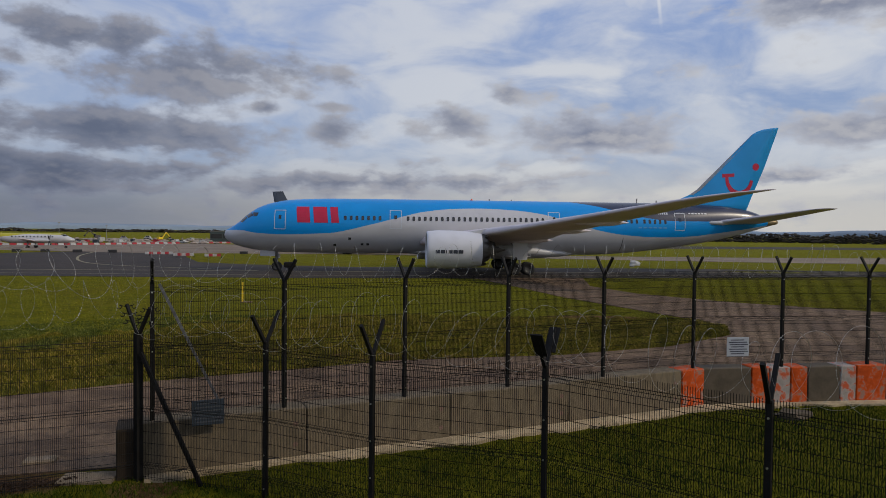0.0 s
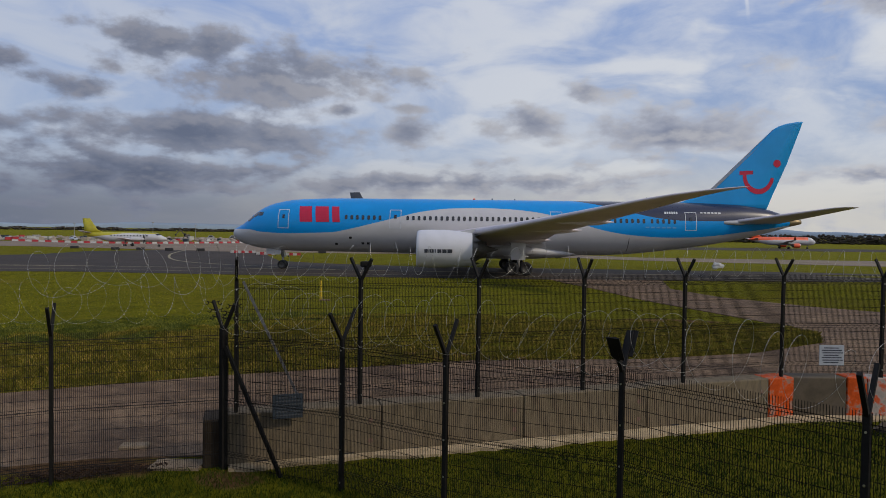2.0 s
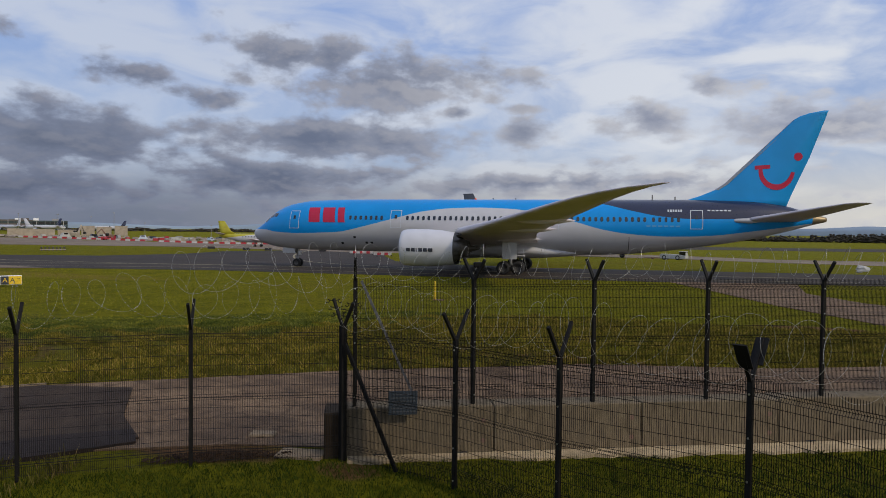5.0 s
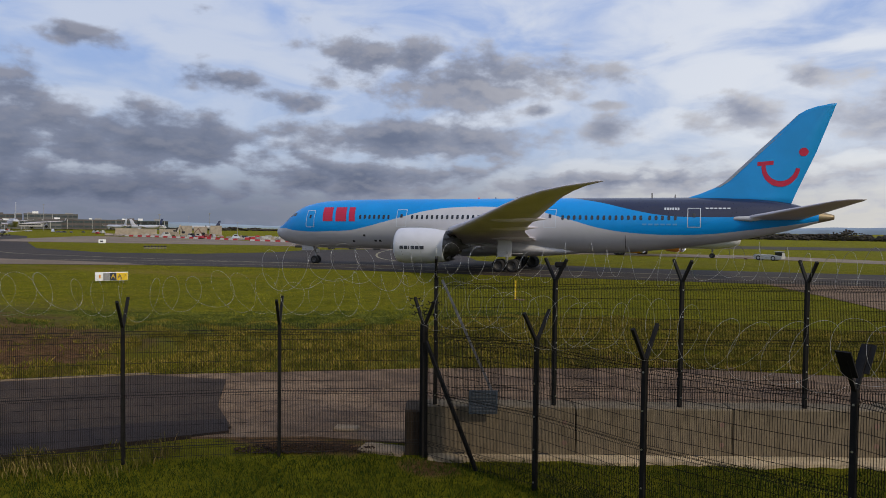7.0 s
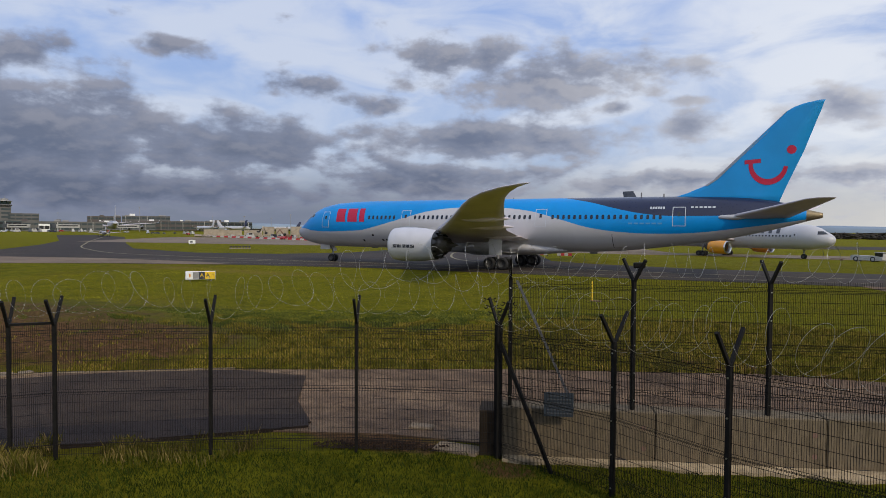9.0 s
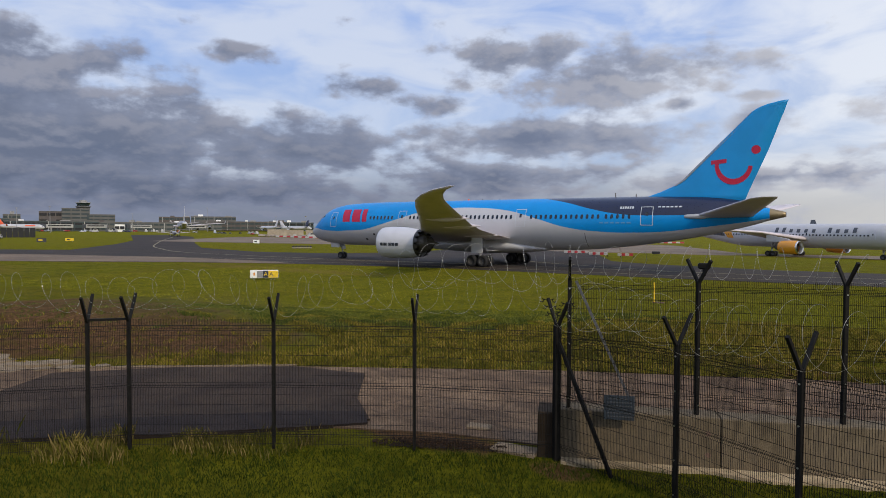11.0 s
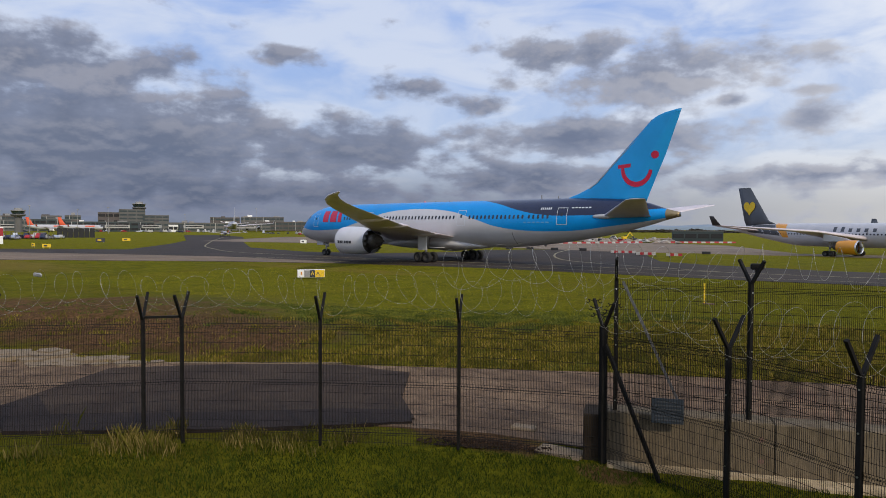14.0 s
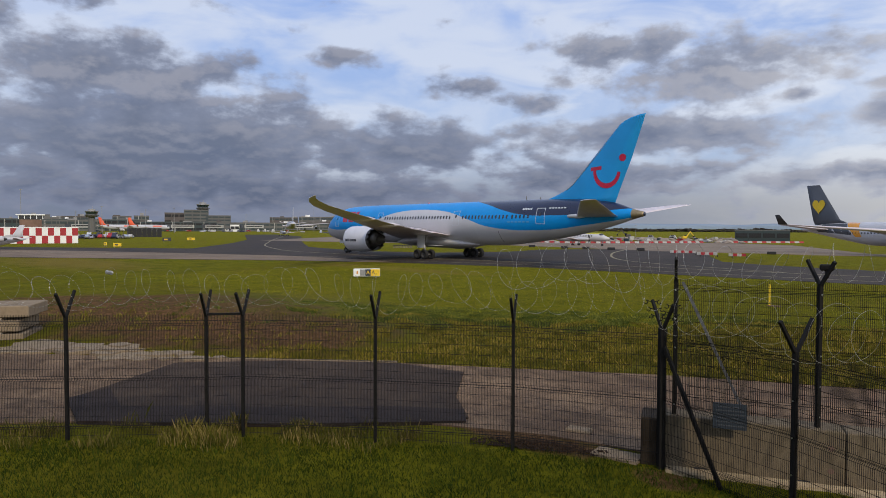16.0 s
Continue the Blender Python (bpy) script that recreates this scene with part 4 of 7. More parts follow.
    for hand in (1, -1):
        for a, b in ((8.0, 9.35), (9.75, 11.2), (11.55, 12.35)):
            part("name_bar", patch(hull, ((a, 6.98), (b, 6.98), (b + 0.2, 5.28), (a + 0.2, 5.28)), 0.02, hand), M["red"], body, "plain crimson block of the airline's name")
        for a, b, z0, z1, mat in ((47.3, 48.8, 6.64, 6.88, "line"), (51.2, 53.6, 6.74, 6.88, "line"), (45.2, 48.7, 5.08, 5.24, "paleblue")):
            n = 6
            bm = bmesh.new()
            for i in range(n):
                s0 = a + (b - a) * i / n
                s1 = a + (b - a) * (i + 0.7) / n
                q = [bm.verts.new(hull.side(s, z, 0.02, hand)) for s, z in ((s0, z1), (s1, z1), (s1, z0), (s0, z0))]
                bm.faces.new(q)
            part("marking_bars", bm, M[mat], body, "row of small pale bars")
        door_outline(body, hull, 5.75, 6.95, 4.55, 6.6, M["line"], hand)
        door_outline(body, hull, 17.9, 19.15, 4.7, 6.7, M["line"], hand)
        door_outline(body, hull, 35.1, 36.4, 4.72, 6.72, M["line"], hand)
        door_outline(body, hull, 49.5, 50.75, 4.88, 6.84, M["line"], hand)
        # flight deck glazing
        for quad in (((1.75, 5.42), (2.35, 5.95), (2.75, 5.72), (2.2, 5.22)), ((2.45, 6.0), (3.15, 6.32), (3.35, 5.95), (2.85, 5.72)), ((3.25, 6.32), (3.95, 6.3), (3.85, 5.9), (3.45, 5.9))):
            part("cockpit_window", patch(hull, quad, 0.02, hand), M["glass"], body, "dark flight-deck window")
        for s, z in ((13.5, 3.6), (11.9, 2.9), (14.8, 3.0), (15.4, 3.0)):
            part("vent", patch(hull, ((s, z + 0.14), (s + 0.3, z + 0.14), (s + 0.3, z - 0.1), (s, z - 0.1)), 0.015, hand), M["void"], body)
        part("cargo_door", patch(hull, ((43.5, 4.0), (43.56, 4.0), (43.56, 2.5), (43.5, 2.5)), 0.015, hand), M["void"], body)
        # pale fairing at the root of the tailplane
        bm = bmesh.new()
        lathe(bm, [(1.4, 0.05), (1.1, 0.2), (-0.4, 0.28), (-1.6, 0.08)], (g - 55.0, hand * 1.75, 5.8), "x", 10)
        part("root_fairing", bm, M["white"], body, "", True)
    windows(body, hull, frange(13.2, 16.8, 0.61) + frange(19.85, 34.4, 0.61) + frange(37.1, 44.9, 0.61) + frange(45.9, 48.4, 0.61), 5.83, 0.27, 0.46)
    for s, z, h in ((29.0, 7.95, 0.22), (31.5, 7.95, 0.2), (46, 7.98, 0.5), (48.3, 7.96, 0.35)):
        part("antenna", boxes([(g - s, 0, z + h / 2, 0.14, 0.04, h)], 0.01), M["gear"], body)
    bm = bmesh.new()
    lathe(bm, [(0.0, 0.16), (0.1, 0.14), (0.2, 0.02)], (g - 27, 0, 7.97), "z", 10)
    part("beacon", bm, M["scarlet"], body, "small red beacon")
    gears = []
    ng, w = landing_gear("nose_gear", top, (0, 0.0), 2.6, 0.5, 0.36, (0,), 0.36, M["gear"], "grey nose gear leg")
    gears += [(x, 0.5) for x in w]
    part("gear_door", boxes([(0.9, 0.55, 2.0, 1.6, 0.05, 0.75), (0.9, -0.55, 2.0, 1.6, 0.05, 0.75), (-0.25, 0.0, 1.6, 0.12, 0.7, 0.45)], 0.01), M["white"], ng, "white gear doors")
    for hand in (1, -1):
        leg, w = landing_gear("main_gear", top, (g - 31.6, hand * 4.9), 3.9, 0.69, 0.52, (0.74, -0.74), 0.62, M["gear"], "grey four-wheel main gear")
        gears += [(x, 0.69) for x in w]
        part("gear_door", boxes([(g - 31.5, hand * 5.45, 2.6, 1.5, 0.1, 2.0, 0), (g - 31.5, hand * 3.3, 1.9, 2.6, 1.6, 0.06, 0)], 0.01), M["nacelle"], leg, "pale gear door panels")
    return top, gears


AIRLINER, AIRLINER_WHEELS = wide_twinjet()


def simple_jet(name, label, length, dia, base, span, sweep, fin_h, colours, nacelles, gear_xy, tail_colour, text=None, upper=None, wing_z=None, group=""):
    """A low-wing jet with its parts; colours: fuselage, belly."""
    g = 0.115 * length
    top_z, bot = base + dia, base
    hull = Hull([(0, base + 0.42 * dia), (0.01 * length, base + 0.56 * dia), (0.035 * length, base + 0.72 * dia), (0.07 * length, base + 0.93 * dia), (0.11 * length, top_z), (0.72 * length, top_z), (0.9 * length, top_z - 0.06 * dia), (length, top_z - 0.28 * dia)],
                [(0, base + 0.38 * dia), (0.01 * length, base + 0.2 * dia), (0.05 * length, base + 0.05 * dia), (0.1 * length, bot), (0.66 * length, bot), (0.8 * length, base + 0.2 * dia), (length, base + 0.62 * dia)],
                [(0, 0.03), (0.01 * length, 0.2 * dia), (0.04 * length, 0.37 * dia), (0.1 * length, 0.5 * dia), (0.68 * length, 0.5 * dia), (0.85 * length, 0.28 * dia), (length, 0.03 * length)], g)
    top = empty(name, label=label, category="airliner", group=group)
    stations = [0, 0.004 * length, 0.01 * length, 0.02 * length, 0.035 * length, 0.055 * length, 0.08 * length, 0.11 * length] + frange(0.14 * length, length, 0.043 * length)
    paint = colours[0] if isinstance(colours[0], (list, tuple)) else [colours[0]]
    split = upper or (lambda s: 99)
    body = part("fuselage", hull.mesh(stations, [split], (8, 14)), [paint[-1], colours[1]], top, "", True)
    wz = base + 0.22 * dia if wing_z is None else wing_z
    half = span / 2
    root_x = g - 0.36 * length
    t = math.tan(radians(sweep))
    for hand in (1, -1):
        plan = [(root_x, 0.3 * dia, wz, 0.17 * length, 0.24 * dia), (root_x - t * half * 0.36, half * 0.36, wz + 0.032 * span * 0.9, 0.105 * length, 0.12 * dia),
                (root_x - t * half * 0.97, half * 0.97, wz + 0.052 * span, 0.042 * length, 0.04 * dia)]
        wing = part("wing", loft([(x, hand * y, z, c, th) for x, y, z, c, th in plan]), M["wing"], top, "", True)
        part("winglet", loft([(root_x - t * half * 0.96, hand * half * 0.97, wz + 0.052 * span, 0.042 * length, 0.03), (root_x - t * half * 1.04, hand * half, wz + 0.052 * span + 0.38 * dia, 0.02 * length, 0.02)]), tail_colour, wing, "", True)
        part("tailplane", loft([(g - 0.86 * length, hand * 0.15 * dia, base + 0.66 * dia, 0.095 * length, 0.08 * dia), (g - 0.95 * length, hand * 0.165 * span, base + 0.66 * dia + 0.02 * span, 0.04 * length, 0.02 * dia)]), M["wing"], top, "", True)
    part("fin", upright([(top_z - 0.1 * dia, g - 0.78 * length, g - 0.955 * length, 0.14 * dia), (top_z + 0.12 * dia, g - 0.835 * length, g - 0.965 * length, 0.12 * dia), (fin_h, g - 0.935 * length, g - 1.0 * length, 0.05 * dia)]), tail_colour, top, "tail fin in the airline's colour", True)
    for x, y, z, r, l, mat in nacelles:
        engine(top, x, y, z, r, l, mat)
        engine(top, x, -y, z, r, l, mat)
        for hand in (1, -1):
            pylon(top, x - 0.6 * r, hand * y, z + r * 0.8, z + r * 1.0, l, colours[1])
    landing_gear("nose_gear", top, (0, 0), base + 0.1 * dia, 0.09 * dia + 0.06, 0.25, (0,), 0.25, M["gear"])
    rr = 0.1 * dia + 0.1
    axles = (0.7, -0.7) if dia > 5 else (0,)
    for hand in (1, -1):
        landing_gear("main_gear", top, (-gear_xy[0], hand * gear_xy[1]), base + 0.2 * dia, rr, 0.45, axles, 0.45, M["gear"])
        for quad in (((0.022 * length, base + 0.62 * dia), (0.04 * length, base + 0.74 * dia), (0.052 * length, base + 0.74 * dia), (0.05 * length, base + 0.6 * dia)),):
            part("cockpit_window", patch(hull, quad, 0.02, hand), M["glass"], body)
    return top, hull, body


def towed_widebody():
    """White twin-jet with a slate tail, orange engines and an orange band."""
    top, hull, body = simple_jet("airliner", "white wide-body twin-jet with slate tail and orange engines", 58.8, 5.64, 2.1, 60.3, 31, 17.4, (M["white"], M["white"]),
                                 [(-12.6, 9.4, 2.35, 1.55, 4.6, M["orange"])], (22.2, 5.3), M["slate"], wing_z=3.9)
    g = 0.115 * 58.8
    for hand in (1, -1):
        windows(body, hull, frange(8.5, 45, 0.8), 5.15, 0.36, 0.36, (hand,))
        for i in range(11):
            if i == 4:
                continue
            a = 11.0 + 1.82 * i
            tall = i in (0, 3, 9, 10)
            part("name_bar", patch(hull, ((a, 6.85 if tall else 6.5), (a + 0.8, 6.85 if tall else 6.5), (a + 0.8, 5.7), (a, 5.7)), 0.02, hand), M["slate"], body, "plain slate bar of the airline's name")
        part("orange_band", patch(hull, ((43.0, 7.74), (46.6, 7.74), (43.2, 4.2), (41.4, 4.2)), 0.025, hand, 14), M["orange"], body, "slanting orange band")
        part("grey_rear", patch(hull, ((46.6, 7.7), (55.5, 7.3), (54.0, 5.4), (44.2, 4.6)), 0.02, hand, 14), M["slate"], body, "slate rear paintwork")
        for s in (7.0, 21.5, 38.5):
            door_outline(body, hull, s, s + 1.1, 4.2, 6.15, M["line"], hand)
        # two-tone rounded heart on the fin
        bm = bmesh.new()
        n = 24
        ring = []
        for i in range(n):
            a = i * math.tau / n
            hx, hz = 16 * math.sin(a) ** 3, 13 * math.cos(a) - 5 * math.cos(2 * a) - 2 * math.cos(3 * a) - math.cos(4 * a)
            ring.append(bm.verts.new((g - 54.9 + hx * 0.115, hand * (0.41 if hand else 0), 12.0 + hz * 0.13)))
        bm.faces.new(ring)
        bmesh.ops.recalc_face_normals(bm, faces=bm.faces[:])
        part("tail_heart", bm, M["yellow"], top, "rounded yellow heart")
    return top


def turboprop():
    """Small white and lime commuter aircraft."""
    L = 19.7
    hull = Hull([(0, 2.05), (0.3, 2.35), (1.2, 2.75), (2.2, 3.35), (3.2, 3.55), (14, 3.55), (17.5, 3.5), (19.5, 3.3)], [(0, 1.95), (0.3, 1.65), (1.2, 1.4), (3, 1.25), (12.5, 1.25), (16, 1.9), (19.5, 2.85)],
                [(0, 0.03), (0.3, 0.45), (1.2, 0.85), (3, 1.15), (13, 1.15), (16, 0.75), (19.5, 0.12)], 2.0)
    top = empty("commuter_aircraft", label="white turboprop commuter aircraft with a lime-yellow roof and tail", category="aircraft")
    body = part("fuselage", hull.mesh([0, 0.1, 0.3, 0.7, 1.2, 1.7, 2.2, 2.7, 3.2] + frange(4, 19.5, 0.775), [lambda s: curve_at((0, 1.8, 2.5, 9, 14, 19.5), (9, 9, 3.2, 3.35, 2.8, 2.2), s)], (6, 10)), [M["lime"], M["white"]], top, "white fuselage with a lime crown", True)
    for hand in (1, -1):
        part("wing", loft([(2 - 7.2, hand * 0.8, 1.55, 2.8, 0.36), (2 - 7.9, hand * 10.7, 2.35, 1.3, 0.14)]), M["wing"], top, "", True)
        part("tailplane", loft([(2 - 17.6, hand * 0.2, 3.35, 1.8, 0.2), (2 - 18.3, hand * 4.6, 3.9, 0.95, 0.08)]), M["wing"], top, "", True)
        bm = bmesh.new()
        lathe(bm, [(0.35, 0.08), (0.0, 0.3), (-0.8, 0.42), (-2.4, 0.44), (-4.2, 0.1)], (2 - 4.9, hand * 3.35, 1.95), "x", 14, True)
        nac = part("nacelle", bm, M["white"], top, "", True)
        bm = bmesh.new()
        for i in range(4):
            a = radians(45 + 90 * i)
            bar(bm, (2 - 4.7, hand * 3.35, 1.95), (2 - 4.7, hand * 3.35 + 1.6 * math.cos(a), 1.95 + 1.6 * math.sin(a)), 0.18, 0.04)
        part("propeller", bm, M["void"], nac, "dark four-bladed propeller")
        landing_gear("main_gear", top, (-7.1, hand * 3.35), 1.7, 0.4, 0.22, (0,), 0.18, M["gear"])
        windows(body, hull, frange(4.6, 12.8, 0.75), 2.75, 0.28, 0.36, (hand,))
        part("cockpit_window", patch(hull, ((1.35, 3.0), (2.3, 3.35), (2.9, 3.3), (2.2, 2.85)), 0.02, hand), M["glass"], body)
    part("fin", upright([(3.3, 2 - 14.5, 2 - 19.2, 0.3), (4.2, 2 - 16.3, 2 - 19.3, 0.25), (6.9, 2 - 18.0, 2 - 19.7, 0.12)]), M["lime"], top, "lime-yellow tail fin", True)
    landing_gear("nose_gear", top, (0, 0), 1.5, 0.3, 0.15, (0,), 0.14, M["gear"])
    return top


def on_ground(x, y, heading):
    return pose(x, y, ground_z(x, y) + 0.05, 0, 0, heading)


WIDEBODY = towed_widebody()
WIDEBODY.matrix_basis = on_ground(-3.0, 168.0, -25.7)
COMMUTER = turboprop()
COMMUTER.matrix_basis = on_ground(-89.8, 155.2, 18)
ORANGE_JET, _, _ = simple_jet("airliner", "orange and white narrow-body jet rolling along the runway", 33.8, 4.0, 1.7, 34, 25, 11.8, (M["scarlet"], M["white"]), [(-7.6, 5.75, 1.6, 1.1, 3.2, M["scarlet"])], (12.0, 3.8), M["scarlet"],
                              upper=lambda s: 4.3 - 0.02 * abs(s - 12) if s > 4 else 99)

# ---------------------------------------------------------------- perimeter fences
LEFT_RUN = [(-5.36, 11.46), (-7.92, 10.30), (-10.28, 8.72), (-12.57, 6.99), (-13.02, 6.40), (-14.95, 4.30), (-16.9, 2.2), (-18.8, 0.1)]
RIGHT_RUN = [(-5.30, 11.40), (-2.93, 10.80), (-1.05, 9.85), (1.46, 9.10), (3.70, 7.29), (5.9, 5.5)]
BACK_RUN = [(-5.25, 11.76), (-3.08, 12.70), (-0.78, 13.70), (1.50, 14.70), (3.92, 15.75), (6.55, 16.90), (9.05, 17.27), (11.55, 17.60), (14.0, 17.92), (16.5, 18.24)]


def fence_panel(parent, a, b, z0, z1, pitch=0.031):
    """A welded mesh panel: close vertical wires, paired horizontal wires, stiffening folds."""
    a, b = Vector((*a, 0)), Vector((*b, 0))
    run = b - a
    length = run.length
    run.normalize()
    out = Vector((-run.y, run.x, 0))
    bm = bmesh.new()

    def wire(path, r, turn):
        rings = [[bm.verts.new(c + turn @ Vector((r * math.cos(i * math.tau / 3), r * math.sin(i * math.tau / 3), 0))) for i in range(3)] for c in path]
        for p, q in zip(rings, rings[1:]):
            for i in range(3):
                bm.faces.new((p[i], p[(i + 1) % 3], q[(i + 1) % 3], q[i]))
    up, level = Vector((0, 0, 1)).to_track_quat("Z", "Y"), run.to_track_quat("Z", "Y")
    n = int(length / pitch)
    folds = [z0 + (z1 - z0) * f for f in (0.1, 0.49, 0.94)]
    bends = [(z0, 0.0)] + [(z + dz, off) for z in folds for dz, off in ((-0.055, 0.0), (0.0, 0.04), (0.055, 0.0))] + [(z1 + 0.03, 0.0)]
    for i in range(n):
        p = a + run * (pitch * (i + 0.5))
        wire([p + Vector((0, 0, z)) + out * off for z, off in bends], 0.0041, up)
    z = z0 + 0.05
    while z <= z1:
        wire([a + Vector((0, 0, z)) + out * 0.006, b + Vector((0, 0, z)) + out * 0.006], 0.0048, level)
        z += 0.2
    for z in folds:
        for dz, off in ((-0.05, 0.012), (0, 0.046), (0.05, 0.012)):
            wire([a + Vector((0, 0, z + dz)) + out * off, b + Vector((0, 0, z + dz)) + out * off], 0.0045, level)
    return part("mesh_panel", bm, M["fence"], parent, "close black welded wire mesh")


def fence_post(parent, p, along, z0, z1, arm=0.55, size=(0.06, 0.08), plates=False, twist=0.0):
    """A box-section post with its two raked arms and clamp bolts."""
    x, y = p
    turn = math.degrees(math.atan2(along[1], along[0])) + twist
    bm = boxes([(0, 0, (z0 + z1) / 2, size[0], size[1], z1 - z0)], 0.006)
    post = part("post", bm, M["fence"], parent, "black box-section steel post")
    post.matrix_basis = pose(x, y, 0, 0, 0, turn)
    bm = bmesh.new()
    for i in range(5):
        tube(bm, (0, -size[1] / 2 - 0.012, z0 + 0.3 + i * (z1 - z0 - 0.5) / 4), (0, -size[1] / 2 + 0.004, z0 + 0.3 + i * (z1 - z0 - 0.5) / 4), 0.014, sides=6)
    tagged(part("bolt", bm, M["steel"], post), kind="stuff")
    reach = arm * 0.62
    for s in (-1, 1):
        bm = bmesh.new()
        bar(bm, (0, s * 0.01, z1 - 0.04), (0, s * reach, z1 + arm * 0.78), 0.05, 0.05)
        part("arm", bm, M["fence"], post)
        if plates:
            bm = bmesh.new()
            bar(bm, (0.0, s * (reach * 0.35 + 0.03), z1 + arm * 0.26), (0.0, s * (reach + 0.03), z1 + arm * 0.80), 0.17, 0.02)
            part("arm_plate", bm, M["fence"], post, "flat dark plate on the arm")
    return post


def coil(parent, pts, radius, turns_per_m, seed, wire=0.0014, barb=0.0108):
    """A stretched razor-wire coil along a line: uneven loops with small blades."""
    rng = random.Random(seed)
    pts = [Vector(p) for p in pts]
    lens = [0]
    for a, b in zip(pts, pts[1:]):
        lens.append(lens[-1] + (b - a).length)
    total = lens[-1]

    def at(s):
        i = max(0, min(len(pts) - 2, int(np.searchsorted(lens, s) - 1)))
        f = (s - lens[i]) / (lens[i + 1] - lens[i])
        return pts[i].lerp(pts[i + 1], f), (pts[i + 1] - pts[i]).normalized()
    n = int(total * turns_per_m * 40)
    bm = bmesh.new()
    phase, prev, since = rng.uniform(0, 6), None, 0.0
    wob = [rng.uniform(0, 6) for _ in range(6)]
    last = None
    for i in range(n + 1):
        s = total * i / n
        phase += math.tau / 40 * (1 + 0.22 * math.sin(s * 4.3 + wob[5]) + 0.12 * math.sin(s * 11.1 + wob[3]))
        lean = (0.36 + 0.2 * math.sin(s * 1.3 + wob[2])) * math.sin(phase + 1.3 + 0.4 * math.sin(s * 2.1 + wob[0])) + 0.10 * math.sin(s * 5.3 + wob[1])
        c, d = at(min(total, max(0, s + lean * 0.55)))
        side = Vector((-d.y, d.x, 0)).normalized()
        r = radius * (0.97 + 0.13 * math.sin(s * 3.1 + wob[2]) + 0.08 * math.sin(s * 7.7 + wob[3]))
        p = c + side * (r * 0.75 * math.cos(phase)) + Vector((0, 0, r * math.sin(phase) + 0.07 * math.sin(s * 1.9 + wob[4])))
        if last is not None:
            q = (p - last).to_track_quat("Z", "Y")
            ring = [bm.verts.new(p + q @ Vector((wire * math.cos(j * math.tau / 3), wire * math.sin(j * math.tau / 3), 0))) for j in range(3)]
            if prev:
                for j in range(3):
                    bm.faces.new((prev[j], prev[(j + 1) % 3], ring[(j + 1) % 3], ring[j]))
            prev = ring
            mid = (p + last) / 2
            turn = rng.uniform(0, math.tau)
            w = q @ Vector((barb * math.cos(turn), barb * math.sin(turn), 0))
            l = q @ Vector((0, 0, barb * 1.5))
            bm.faces.new([bm.verts.new(mid + w), bm.verts.new(mid + l), bm.verts.new(mid - w), bm.verts.new(mid - l)])
        last = p
    return part("razor_wire_coil", bm, M["galv"], parent, "bright galvanised razor-wire coil")


def fence_run(name, label, pts, z0, z1, arm, skip=(), plate_at=(), post_size=(0.06, 0.08), heavy=(), twists={}):
    top = empty(name, label=label, category="fence")
    n = len(pts)
    for i, p in enumerate(pts):
        a, b = Vector(pts[max(0, i - 1)]), Vector(pts[min(n - 1, i + 1)])
        if i in skip:
            continue
        fence_post(top, p, b - a, z0 - 0.15, z1, arm, (0.12, 0.12) if i in heavy else post_size, i in plate_at, 30 if i in heavy else twists.get(i, 0))
    for a, b in zip(pts, pts[1:]):
        fence_panel(top, a, b, z0 + 0.05, z1 - 0.02)
    return top


left_fence = fence_run("perimeter_fence", "black welded-mesh perimeter fence with razor wire beside the road", LEFT_RUN, 0.0, 2.62, 0.62, heavy=(0,))
bm = bmesh.new()
bar(bm, (*LEFT_RUN[3], 2.63), (*LEFT_RUN[4], 2.63), 0.05, 0.05)
part("tie_bar", bm, M["fence"], left_fence, "short bar between paired posts")
coil(left_fence, [(x, y, 3.18) for x, y in LEFT_RUN], 0.37, 2.3, 3, 0.0011, 0.0092)
right_fence = fence_run("perimeter_fence", "black welded-mesh fence with forked posts on the lawn", RIGHT_RUN, 0.0, 2.62, 0.6, skip=(0,), plate_at=(3,), post_size=(0.07, 0.085))
bm = bmesh.new()
bar(bm, (-5.28, 11.38, 2.3), (-4.16, 11.22, 0.0), 0.06, 0.06)
part("brace", bm, M["fence"], right_fence, "raking brace bar")
coil(right_fence, [(x, y, 3.0) for x, y in RIGHT_RUN], 0.42, 2.6, 5, 0.0018, 0.0062)
back_fence = fence_run("perimeter_fence", "tall black mesh fence standing on a concrete block wall", BACK_RUN, 1.03, 3.52, 0.5, post_size=(0.075, 0.075), twists={1: 32, 2: 13})
coil(back_fence, [(x, y, 3.82) for x, y in BACK_RUN], 0.34, 2.3, 7, 0.0024, 0.0095)
coil(back_fence, [(-5.25, 11.76, 3.85), (-7.0, 11.2, 3.75), (-8.6, 10.7, 3.55)], 0.44, 2.0, 9, 0.0024, 0.0095)
bm = bmesh.new()
bar(bm, (-5.14, 11.81, 3.47), (-4.14, 12.24, 1.1), 0.05, 0.05)
part("brace", bm, M["steelgrey"], back_fence, "thin galvanised raking brace bar")
